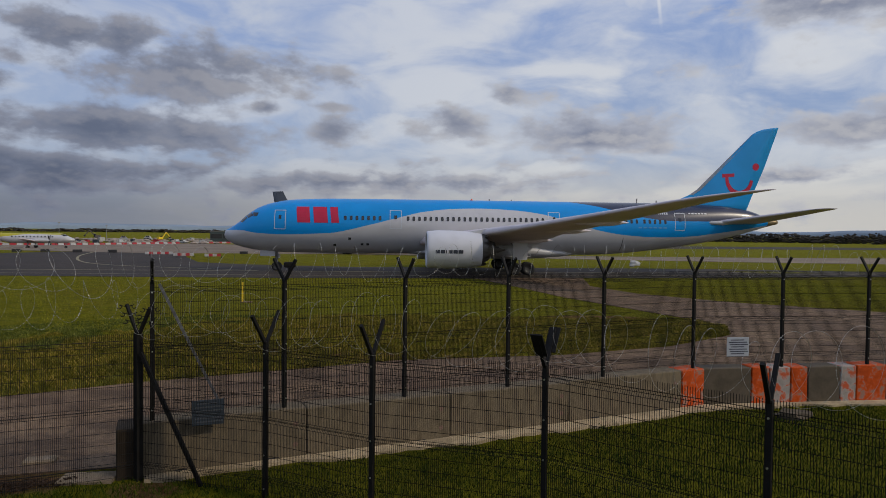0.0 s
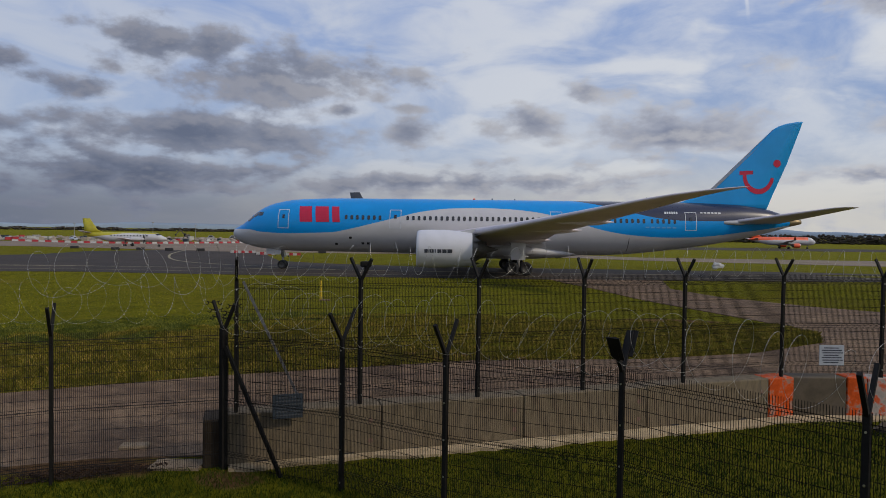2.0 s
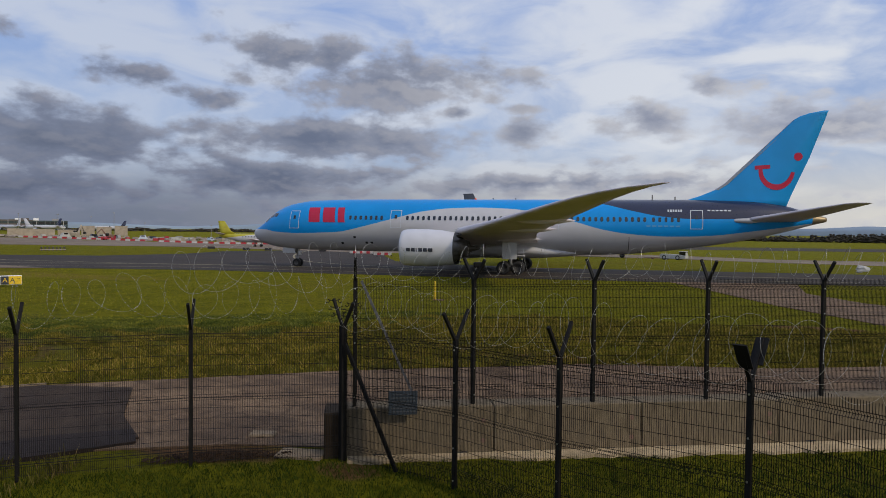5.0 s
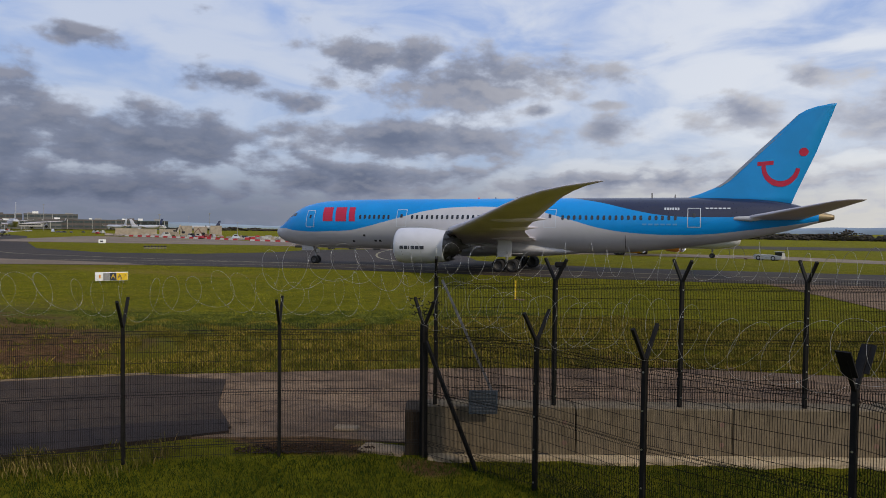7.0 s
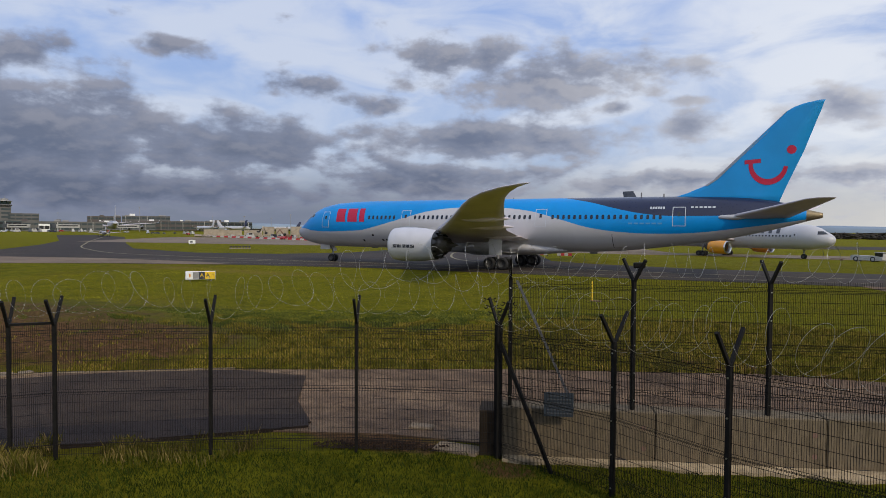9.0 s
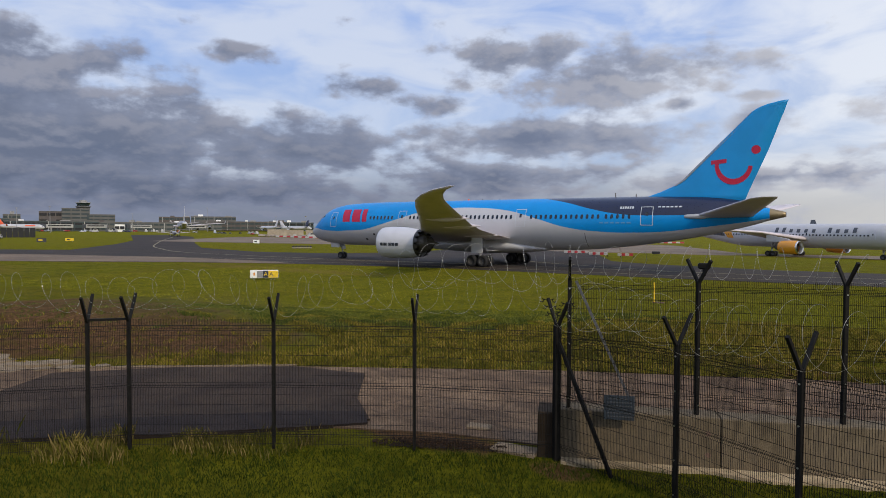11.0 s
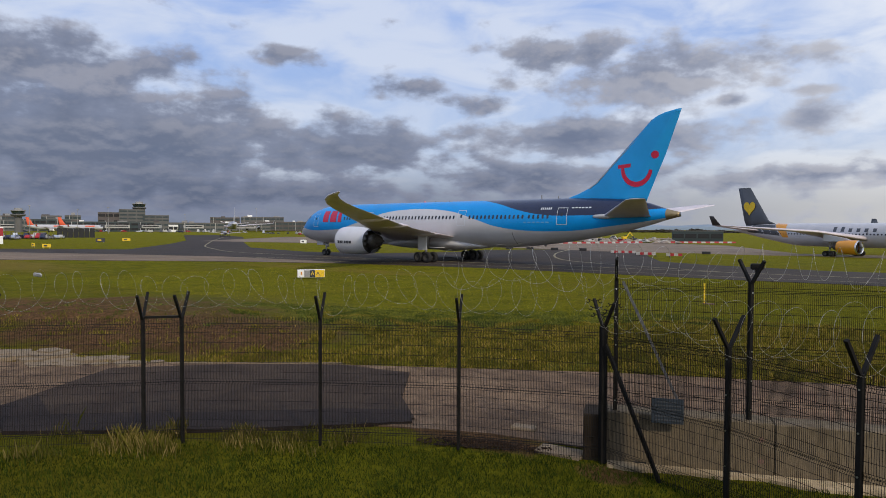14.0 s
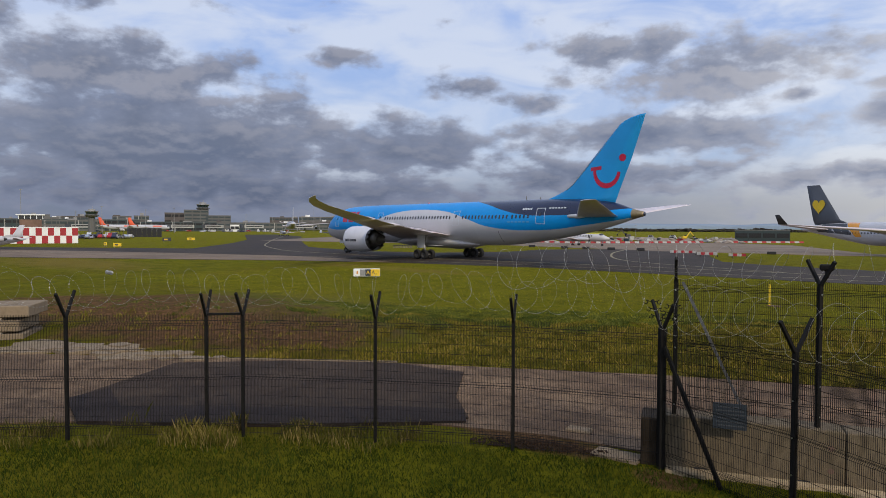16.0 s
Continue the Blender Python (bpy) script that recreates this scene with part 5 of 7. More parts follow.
# wire hooks on the arms of the heavy corner post
for hand in (-1, 1):
    for f in (0.45, 0.7, 0.97):
        bm = bmesh.new()
        c = Vector((-5.36, 11.46, 2.6)) + Vector((0.315 * hand * f, -0.22 * hand * f, 0.48 * f))
        for d in (-1, 1):
            prev = None
            for i in range(9):
                a_ = math.pi * (0.5 + 1.4 * i / 8)
                p = c + Vector((0.909, 0.416, 0)) * (d * (0.12 + 0.035 * math.cos(a_))) + Vector((0, 0, 0.035 * math.sin(a_)))
                if prev is not None:
                    tube(bm, prev, p, 0.008, sides=5)
                prev = p
            tube(bm, c, c + Vector((0.109 * d, 0.05 * d, 0.03)), 0.008, sides=5)
        part("wire_hook", bm, M["fence"], left_fence, "small bent wire hook")


# darker and browner than the cast concrete of the first wall section
M["old_concrete"] = material("darker_old_concrete", (0.105, 0.084, 0.058), 0.9, spec=0.15, vary=0.3, scale=2.0, grain=30, bump=0.25, second=(0.075, 0.062, 0.05), amount=0.6)
# concrete for the corner end block, its shade put into a darker colour
M["shaded_concrete"] = material("shade_painted_concrete", (0.050, 0.037, 0.025), 0.9, spec=0.1, vary=0.3, scale=2.0, grain=30, bump=0.25)


def block_wall():
    """Cast concrete blocks end to end under the back fence."""
    def line(a, b, lengths, mats):
        a, b = Vector(a), Vector(b)
        d = (b - a).normalized()
        turn = math.degrees(math.atan2(d.y, d.x))
        s = 0.0
        for n, (l, mat) in enumerate(zip(lengths, mats)):
            c = a + d * (s + l / 2)
            rng = random.Random(n + int(10 * l))
            bm = boxes([(0, 0, 0.5, l - 0.022, 0.55, 1.0)], 0.02)
            ob = finish("concrete_block", bm, M[mat])
            tagged(ob, "weathered cast concrete barrier block" if "concrete" in mat else "concrete barrier block with flaking orange paint", "concrete block", "blocks under the back fence")
            ob.matrix_basis = pose(c.x, c.y, rng.uniform(-0.02, 0.01), 0, 0, turn + rng.uniform(-0.5, 0.5))
            # lifting notches under the block and a pair of bolt recesses on its face
            if mat == "concrete" and l > 1.5:
                for x in (-l * 0.28, l * 0.28):
                    part("lifting_notch", boxes([(x, -0.277, 0.045, 0.22, 0.008, 0.09)]), M["void"], ob)
                for z in (0.3, 0.7):
                    bm = bmesh.new()
                    tube(bm, (l / 2 - 0.22, -0.279, z), (l / 2 - 0.22, -0.27, z), 0.05, sides=10)
                    part("bolt_recess", bm, M["brick"], ob)
            s += l
    line((-5.45, 11.78), (6.75, 17.10), [2.95, 3.1, 3.05, 3.42, 0.78], ["concrete"] * 4 + ["orange_paint"])
    line((6.75, 17.12), (20, 18.9), [1.38, 0.52, 0.6, 0.5, 0.95, 0.48, 0.9, 3, 3], ["old_concrete", "orange_paint", "white_orange_paint", "orange_paint", "old_concrete", "white_orange_paint", "orange_paint", "old_concrete", "old_concrete"])
    ob = finish("concrete_block", boxes([(0, 0, 0.48, 0.6, 0.75, 0.96)], 0.02), M["shaded_concrete"])
    tagged(ob, "dark end block at the corner of the wall", "concrete block", "blocks under the back fence").matrix_basis = pose(-5.62, 11.88, -0.06, 0, 0, 24)


block_wall()
GRAVEL_NEAR = [(-5.2, 11.35), (-4.0, 11.82), (-2.7, 12.34), (0.4, 13.56), (3.4, 14.82), (7.0, 16.45), (9, 16.82), (12, 17.2), (20, 18.3)]
ragged = []
for (gx0, gy0), (gx1, gy1) in zip(GRAVEL_NEAR, GRAVEL_NEAR[1:]):
    cuts = max(2, int(math.hypot(gx1 - gx0, gy1 - gy0) / 0.16))
    for i in range(cuts):
        gx, gy = gx0 + (gx1 - gx0) * i / cuts, gy0 + (gy1 - gy0) * i / cuts
        ragged.append((gx, gy + 0.20 * noise.noise((gx * 0.9, gy, 2)) + 0.12 * noise.noise((gx * 3.7, gy, 5))))
sheet("gravel_strip", ragged + [(20, 18.3), (20, 18.6), (6.8, 16.85), (-5.3, 11.57)], 0.06, M["gravel"], "ragged strip of pale gravel along the wall foot", "gravel strip")


def notice(x, y, z, w, h, turn, mat, label, lines, parent_post=None):
    top = empty("notice_board", pose(x, y, z, 0, 0, turn), label=label, category="sign")
    part("board", boxes([(0, 0, 0, w, 0.02, h)], 0.004), mat, top)
    items = []
    for i in range(lines):
        zz = h * (0.36 - 0.72 * i / max(1, lines - 1))
        items.append((0.02 * ((i * 7) % 3 - 1), -0.013, zz, w * (0.82 if i % 3 else 0.6), 0.004, h * 0.05))
    part("text_bars", boxes(items), M["ink"] if mat is M["signgrey"] else M["slate"], top, "rows of plain text bars")
    return top


M["signgrey"] = material("weathered_sign_face", (0.36, 0.38, 0.41), 0.6, vary=0.12)
M["blueboard"] = material("faded_blue_board", (0.040, 0.052, 0.066), 0.7, spec=0.15, vary=0.15)
notice(-4.24, 11.78, 1.14, 0.56, 0.46, 24, M["blueboard"], "faded blue notice board fixed to the mesh", 6)
notice(7.75, 16.98, 1.55, 0.62, 0.5, 8, M["signgrey"], "weathered pale notice board with rows of small text on the mesh", 7)

# ---------------------------------------------------------------- far airfield
def polar(bearing, r):
    """A place by its bearing to the left of +y and its distance."""
    a = radians(bearing)
    return -math.sin(a) * r, math.cos(a) * r


def clumps(name, spots, mat, label, category):
    """Woodland as one mass of many small uneven clumps and bare twigs."""
    verts, faces = [], []
    rng = random.Random(11)
    base = [(1, 0, 0.1), (-0.2, 1, 0), (-0.9, -0.3, 0.1), (0.2, -1, 0), (0.1, 0.1, 1), (0.5, 0.6, 0.6), (-0.6, 0.4, 0.7), (0.3, -0.7, 0.6), (-0.5, -0.6, 0.5), (0, 0, -0.7)]
    tris = [(0, 1, 5), (1, 6, 5), (1, 2, 6), (2, 8, 6), (2, 3, 8), (3, 7, 8), (3, 0, 7), (0, 5, 7), (5, 6, 4), (6, 8, 4), (8, 7, 4), (7, 5, 4), (1, 0, 9), (2, 1, 9), (3, 2, 9), (0, 3, 9)]
    for x, y, z, s, sz in spots:
        n = len(verts)
        for bx, by, bz in base:
            verts.append((x + bx * s * rng.uniform(0.6, 1.2), y + by * s * rng.uniform(0.6, 1.2), z + bz * sz * rng.uniform(0.6, 1.25)))
        faces += [(a + n, b + n, c + n) for a, b, c in tris]
    me = bpy.data.meshes.new(name)
    me.from_pydata(verts, [], faces)
    me.materials.append(mat)
    return tagged(new(name, me), label, category, kind="stuff")


def woods():
    rng = random.Random(4)
    near, far = [], []
    b = -62.0
    while b < 4:
        r = rng.uniform(620, 680)
        hgt = 6 + 3.4 * noise.noise((b * 0.35, 1, 0)) + 2 * noise.noise((b * 1.3, 4, 0)) - (2.5 if b > -14 else 0) + rng.uniform(-1.5, 1.5)
        x, y = polar(b, r)
        for _ in range(11):
            s = rng.uniform(0.7, 2.0)
            near.append((x + rng.uniform(-3, 3), y + rng.uniform(-3, 3), -1.75 + rng.uniform(0.0, 1.0) * max(1.5, hgt), s, s * 0.7))
        b += 0.075
    b = -8.0
    while b < 84:
        r = rng.uniform(1150, 1300)
        hgt = 4.5 + 3.0 * noise.noise((b * 0.3, 9, 0)) + 3 * noise.noise((b * 1.1, 2, 0))
        x, y = polar(b, r)
        for _ in range(9):
            s = rng.uniform(1.6, 4.2)
            far.append((x + rng.uniform(-5, 5), y + rng.uniform(-5, 5), -2.0 + rng.uniform(0.0, 1.0) * max(2.5, hgt), s, min(1.5, s * 0.36)))
        b += 0.09
    clumps("woodland", near, M["leafdark"], "dark bare winter woodland beyond the runway", "woodland")
    clumps("woodland", far, M["leafdark"], "distant dark tree belt along the horizon", "woodland")
    # one lone tree group standing higher
    lone = []
    for _ in range(160):
        a, u = rng.uniform(0, 360), rng.random() ** 0.5
        x, y = polar(-8.3, 520)
        lone.append((x + u * 13 * math.cos(a), y + u * 5 * math.sin(a), -1.75 + 2 + rng.uniform(0, 7.5) * (1 - 0.6 * u), rng.uniform(0.6, 1.5), rng.uniform(0.6, 1.3)))
    clumps("tree_group", lone, M["leafdark"], "group of dark trees standing above the hedge", "trees")
    # distance haze is painted into the hills' pale blue base colour
    haze = material("painted_haze_hills", (0.24, 0.30, 0.37), 1.0, vary=0.12, scale=0.002, grain=0.02, spec=0.0)
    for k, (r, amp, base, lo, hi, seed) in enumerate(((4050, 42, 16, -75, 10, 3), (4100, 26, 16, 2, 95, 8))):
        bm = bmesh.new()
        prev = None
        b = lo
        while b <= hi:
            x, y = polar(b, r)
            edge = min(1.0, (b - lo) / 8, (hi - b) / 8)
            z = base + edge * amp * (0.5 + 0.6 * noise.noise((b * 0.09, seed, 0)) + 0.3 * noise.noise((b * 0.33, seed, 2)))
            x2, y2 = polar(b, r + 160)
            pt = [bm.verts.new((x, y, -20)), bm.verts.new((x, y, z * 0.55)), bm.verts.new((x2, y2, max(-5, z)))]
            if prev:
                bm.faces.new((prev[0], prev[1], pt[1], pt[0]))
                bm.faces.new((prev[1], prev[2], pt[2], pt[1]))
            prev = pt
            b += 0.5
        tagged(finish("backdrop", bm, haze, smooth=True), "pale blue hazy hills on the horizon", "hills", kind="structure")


woods()


def block(name, bearing, r, w, d, h, mat, label, category, z=0.0, bands=0, band_mat=None, turn=0.0, roof=None):
    """A building with its storeys as window bands, each a part."""
    x, y = polar(bearing, r)
    top = empty(name, pose(x, y, z, 0, 0, bearing + turn), label=label, category=category)
    part("wall", boxes([(0, d / 2, h / 2, w, d, h)], 0.05), mat, top)
    part("roof", boxes([(0, d / 2, h + 0.2, w * 1.01, d * 1.01, 0.4)], 0.05), roof or M["building"], top)
    for i in range(bands):
        zz = h * (i + 0.55) / bands
        hh = h / bands * 0.42
        n = max(2, int(w / 6))
        me = None
        for j in range(n):
            if me is None:
                bm = boxes([(0, 0, 0, w / n * 0.88, 0.3, hh)])
                win = part("window", bm, band_mat or M["tealglass"], top)
                me = win.data
            else:
                win = new("window", me)
                win.parent = top
            win.matrix_basis = pose(-w / 2 + w / n * (j + 0.5), -0.06, zz)
    return top


block("control_tower_block", 64.5, 700, 23, 20, 21, M["building"], "pale storeyed control tower building with window bands", "building", bands=6)
block("office_building", 62.8, 700, 24, 18, 15.5, M["building"], "pale lower office wing with window bands", "building", bands=5)
block("office_building", 66.1, 705, 20, 20, 18, M["darkbuilding"], "dark brown windowless office block", "building", bands=3, band_mat=M["void"])


def tower_cab(bearing, r, z0, w, h, label, shaft=0.0):
    x, y = polar(bearing, r)
    top = empty("control_tower", pose(x, y, 0, 0, 0, bearing), label=label, category="tower")
    if shaft:
        bm = bmesh.new()
        lathe(bm, [(0, shaft), (z0, shaft * 0.85)], (0, 0, 0), "z", 12, True)
        part("shaft", bm, M["building"], top)
    bm = bmesh.new()
    lathe(bm, [(z0, w * 0.42), (z0 + h * 0.2, w * 0.55), (z0 + h * 0.3, w * 0.5)], (0, 0, 0), "z", 10, True)
    part("gallery", bm, M["building"], top)
    bm = bmesh.new()
    lathe(bm, [(z0 + h * 0.3, w * 0.40), (z0 + h * 0.68, w * 0.5)], (0, 0, 0), "z", 10, True)
    part("cab_glazing", bm, M["tealglass"], top, "dark slanted cab glazing")
    bm = bmesh.new()
    lathe(bm, [(z0 + h * 0.68, w * 0.56), (z0 + h * 0.76, w * 0.55), (z0 + h * 0.78, w * 0.3), (z0 + h, w * 0.29)], (0, 0, 0), "z", 10, True)
    part("roof", bm, M["gear"], top)
    bm = bmesh.new()
    tube(bm, (0.6, 0, z0 + h), (0.6, 0, z0 + h * 1.35), 0.15, 0.08)
    part("mast", bm, M["gear"], top)


tower_cab(64.0, 705, 21.4, 12, 7.5, "white control tower cab on top of the block")
tower_cab(72.1, 560, 11.5, 9, 6.0, "pale concrete ramp tower with a projecting cab", 2.6)
# small brown tower with a white cab
x_, y_ = polar(76.1, 330)
small_tower = empty("lookout_tower", pose(x_, y_, 0, 0, 0, 76), label="brown brick lookout tower with a white glazed cab", category="tower")
part("wall", boxes([(0, 0, 3.6, 8, 7, 7.2)], 0.05), M["brick"], small_tower)
part("cab_glazing", boxes([(0, 0, 8.2, 8.6, 7.4, 1.6)], 0.05), M["glass"], small_tower)
part("roof", boxes([(0, 0, 9.25, 10.6, 8.6, 0.5)], 0.05), M["signwhite"], small_tower)
for i in range(5):
    part("mullion", boxes([(-4.3 + 2.15 * i, -3.76, 8.2, 0.3, 0.1, 1.6)]), M["signwhite"], small_tower)

for b0, r0, w0, h0, mt, lb in ((77, 700, 80, 11, "tealglass", "long glazed terminal pier"), (71.5, 720, 70, 11, "tealglass", "long glazed terminal pier"), (66.0, 650, 70, 8.5, "tealglass", "low glazed pier"), (60.5, 655, 66, 8.2, "building", "low pale terminal building"), (56.0, 930, 70, 10, "building", "low pale terminal building"), (75.6, 780, 20, 16, "building", "grey plant room"), (73.4, 800, 30, 15, "darkbuilding", "dark roof block"), (68.6, 790, 15, 16, "building", "pale roof block"),
                               (52.0, 940, 110, 12, "darkbuilding", "dark flat-roofed terminal hall"), (54.5, 980, 60, 19, "building", "grey multi-storey car park"), (57.5, 980, 40, 18, "darkbuilding", "dark multi-storey block"), (49.8, 960, 42, 12, "building", "pale cargo hall"),
                               (47.5, 900, 36, 11, "tealglass", "glass-fronted hall"), (70.0, 760, 18, 15, "building", "pale square plant block"), (74.5, 700, 80, 10, "building", "grey terminal roof blocks")):
    hall = block("terminal_building", b0, r0, w0, 20, h0, M[mt], lb + " across the apron", "building", bands=2 if h0 < 14 else 3, band_mat=M["void"] if mt == "tealglass" else M["tealglass"])
    rngt = random.Random(int(b0 * 10))
    for i in range(int(w0 / 9)):
        part("column", boxes([(-w0 / 2 + 4.5 + 9 * i, -0.35, h0 / 2, 0.55, 0.3, h0)]), M["plaswhite"] if i % 3 == 0 else M["building"], hall)
    for i in range(int(w0 / 14)):
        ph = rngt.uniform(0.8, 2.8)
        part("roof_plant", boxes([(rngt.uniform(-0.46, 0.46) * w0, rngt.uniform(4, 14), h0 + 0.4 + ph / 2, rngt.uniform(2, 8), 4, ph)], 0.05), (M["gear"], M["building"], M["darkbuilding"], M["signwhite"])[rngt.randrange(4)], hall)
# boarding bridges and service vehicles before the piers
for b0, r0, l0, a0 in ((72.9, 622, 16, 25), (70.4, 625, 18, -20), (68.2, 628, 18, 30), (65.6, 622, 20, 15), (63.1, 618, 16, -25), (60.0, 620, 18, 20), (58.4, 690, 20, -15), (55.9, 690, 20, 10)):
    x_, y_ = polar(b0, r0)
    bridge = empty("boarding_bridge", pose(x_, y_, 0, 0, 0, b0 + a0), label="pale boarding bridge on a steel leg at the pier", category="boarding bridge", group="boarding bridges")
    part("tunnel", boxes([(0, 0, 4.6, l0, 3.0, 2.8)], 0.1), M["plaswhite"], bridge)
    part("window_strip", boxes([(0, -1.53, 4.9, l0 * 0.85, 0.06, 0.9)]), M["void"], bridge)
    part("leg", boxes([(-l0 * 0.3, 0, 1.6, 0.8, 2.2, 3.2)], 0.05), M["gear"], bridge)
    part("cab", boxes([(-l0 * 0.5 - 1.4, 0, 4.7, 3.0, 3.8, 3.2)], 0.1), M["slate"], bridge)
block("gate_house", 61.5, 600, 7.4, 6, 6.2, M["signwhite"], "small white gate house with a dark opening", "building", bands=1, band_mat=M["void"])
# tall apron masts
for b0, r0, h0 in ((76.7, 480, 27), (71.4, 470, 17), (68.3, 500, 16), (66.2, 480, 17), (55.0, 640, 22), (73.2, 520, 15), (60.6, 600, 15), (49.5, 700, 16), (44.8, 680, 14)):
    x_, y_ = polar(b0, r0)
    m_ = empty("light_mast", pose(x_, y_, 0, 0, 0, b0), label="tall slim apron floodlight mast", category="mast", group="apron masts")
    bm = bmesh.new()
    tube(bm, (0, 0, 0), (0, 0, h0), 0.22, 0.1, 6)
    part("pole", bm, M["gear"], m_)
    part("lamp_head", boxes([(0, 0, h0, 1.6, 0.4, 0.35)], 0.05), M["gear"], m_)

# chequered hut
x_, y_ = polar(76.6, 196)
hut = empty("chequered_hut", pose(x_, y_, 0, 0, 0, 74), label="hut with large red and white chequered panels", category="hut")
part("wall", boxes([(-0.65, 3.2, 2.0, 25.6, 6, 4.0)], 0.05), M["signwhite"], hut)
for i in range(19):
    for j in range(2):
        bm = boxes([(0, 0, 0, 1.34, 0.06, 1.98)], 0.01)
        p_ = part("panel", bm, M["plasred"] if (i + j) % 2 else M["signwhite"], hut)
        p_.matrix_basis = pose(-12.8 + 1.35 * i, 0.15, 1.0 + 2.0 * j)
part("roof", boxes([(-0.65, 3.2, 4.1, 25.9, 6.4, 0.25)], 0.05), M["signwhite"], hut)

# dark screen fence with parked cars before it
x_, y_ = polar(68.4, 300)
screen = empty("screen_fence", pose(x_, y_, 0, 0, 0, 68), label="long dark slatted screen fence", category="fence")
for i in range(7):
    part("slat_panel", boxes([(-5.7 + 1.9 * i, 0, 1.9, 1.8, 0.12, 3.8)], 0.02), M["void"], screen)


def car(bearing, r, mat, label, scale=1.0, turn=80):
    x, y = polar(bearing, r)
    top = empty("car" if scale < 1.3 else "van", pose(x, y, ground_z(x, y) + 0.03, 0, 0, bearing + turn), label=label, category="car" if scale < 1.3 else "van", group="parked vehicles")
    bm = bmesh.new()
    hgt = 1.45 * scale
    rows = [(-2.1, 0.55, 0.85), (-2.0, 0.4, 0.95), (-1.3, 0.35, hgt * 0.68), (-0.9, 0.35, hgt), (0.9, 0.35, hgt), (1.7, 0.35, hgt * 0.66), (2.1, 0.4, 0.8)]
    ring = [[bm.verts.new((a * 1.0, -0.85, lo)), bm.verts.new((a, -0.8 if hi < 1.1 else -0.66, hi)), bm.verts.new((a, 0.8 if hi < 1.1 else 0.66, hi)), bm.verts.new((a, 0.85, lo))] for a, lo, hi in rows]
    for p, q in zip(ring, ring[1:]):
        for i in range(4):
            bm.faces.new((p[i], p[(i + 1) % 4], q[(i + 1) % 4], q[i]))
    bm.faces.new(ring[0])
    bm.faces.new(ring[-1])
    bmesh.ops.recalc_face_normals(bm, faces=bm.faces[:])
    part("body", bm, mat, top)
    for s in (-1, 1):
        part("side_window", boxes([(0, s * 0.76, hgt * 0.82, 1.7, 0.03, hgt * 0.24)]), M["glass"], top)
        for a in (-1.3, 1.3):
            w = new("wheel", wheel_mesh_for(0.32, 0.2))
            w.parent = top
            w.matrix_basis = pose(a, s * 0.78, 0.32)


VEHICLE_PAINTS = [M["plaswhite"], M["gear"], M["slate"], M["plasred"], M["plaswhite"], M["navy"], M["steel"]]
rngv = random.Random(21)
for i, b0 in enumerate((73.2, 72.6, 72.0, 71.5, 71.0, 70.3, 69.8, 69.4)):
    car(b0, 268 + 4 * (i % 3), VEHICLE_PAINTS[i % 7], "parked car beside the dark screen fence", 1.0 if i % 4 else 1.5)
for i, b0 in enumerate((67.5, 66.7, 63.8, 62.4, 61.2, 60.4, 59.6, 58.8, 57.2, 54.4, 53.2, 52.4, 51.4)):
    car(b0, 560 + 40 * (i % 3), VEHICLE_PAINTS[(i * 3) % 7], "apron service vehicle near the terminal", 1.0 if i % 3 else 1.9)

rngc = random.Random(8)
for i in range(18):
    car(rngc.uniform(69.6, 73.7), rngc.uniform(258, 284), VEHICLE_PAINTS[rngc.randrange(7)], "parked car in the compound beside the screen fence", 1.0 if i % 4 else 1.45, rngc.uniform(60, 110))
for i in range(26):
    car(rngc.uniform(51, 76), rngc.uniform(540, 615), VEHICLE_PAINTS[rngc.randrange(7)], "apron service vehicle near the terminal", 1.0 if i % 3 else 1.9, rngc.uniform(0, 180))
for i in range(15):
    x_, y_ = polar(69.6 + 0.3 * i, 254)
    ob = finish("fence_post", boxes([(0, 0, 1.3, 0.12, 0.12, 2.6), (0.35, 0, 2.5, 0.8, 0.06, 0.06)], 0.01), M["darkbuilding"])
    tagged(ob, "slim dark post of the compound fence", "post", "compound posts").matrix_basis = pose(x_, y_, 0, 0, 0, 70)

# parked airliners by the terminal
jet, hull_, body_ = simple_jet("airliner", "white narrow-body jet with an orange-red tail parked by the pier", 33.8, 4.0, 1.7, 34, 25, 11.8, (M["white"], M["white"]), [(-7.6, 5.75, 1.6, 1.1, 3.2, M["white"])], (12.0, 3.8), M["scarlet"], group="parked jets")
part("name_bar", patch(hull_, ((6, 5.2), (13, 5.2), (13, 4.2), (6, 4.2)), 0.03), M["scarlet"], body_, "plain orange-red block of the airline's name")
part("name_bar", patch(hull_, ((6, 5.2), (13, 5.2), (13, 4.2), (6, 4.2)), 0.03, -1), M["scarlet"], body_, "plain orange-red block of the airline's name")
jet.matrix_basis = pose(*polar(69.0, 610), 0.05, 0, 0, 68 - 15)
copy_thing(jet, pose(*polar(66.9, 600), 0.05, 0, 0, 66 - 15))
blue_jet, _, _ = simple_jet("airliner", "white jet with a dark blue tail on the far apron", 39, 4.0, 1.8, 36, 25, 12.4, (M["white"], M["white"]), [(-9, 5.5, 1.6, 1.1, 3.2, M["white"])], (14.0, 3.4), M["navy"], group="parked jets")
blue_jet.matrix_basis = pose(*polar(48.8, 760), 0.05, 0, 0, 190)
copy_thing(blue_jet, pose(*polar(44.5, 900), 0.05, 0, 0, 215))
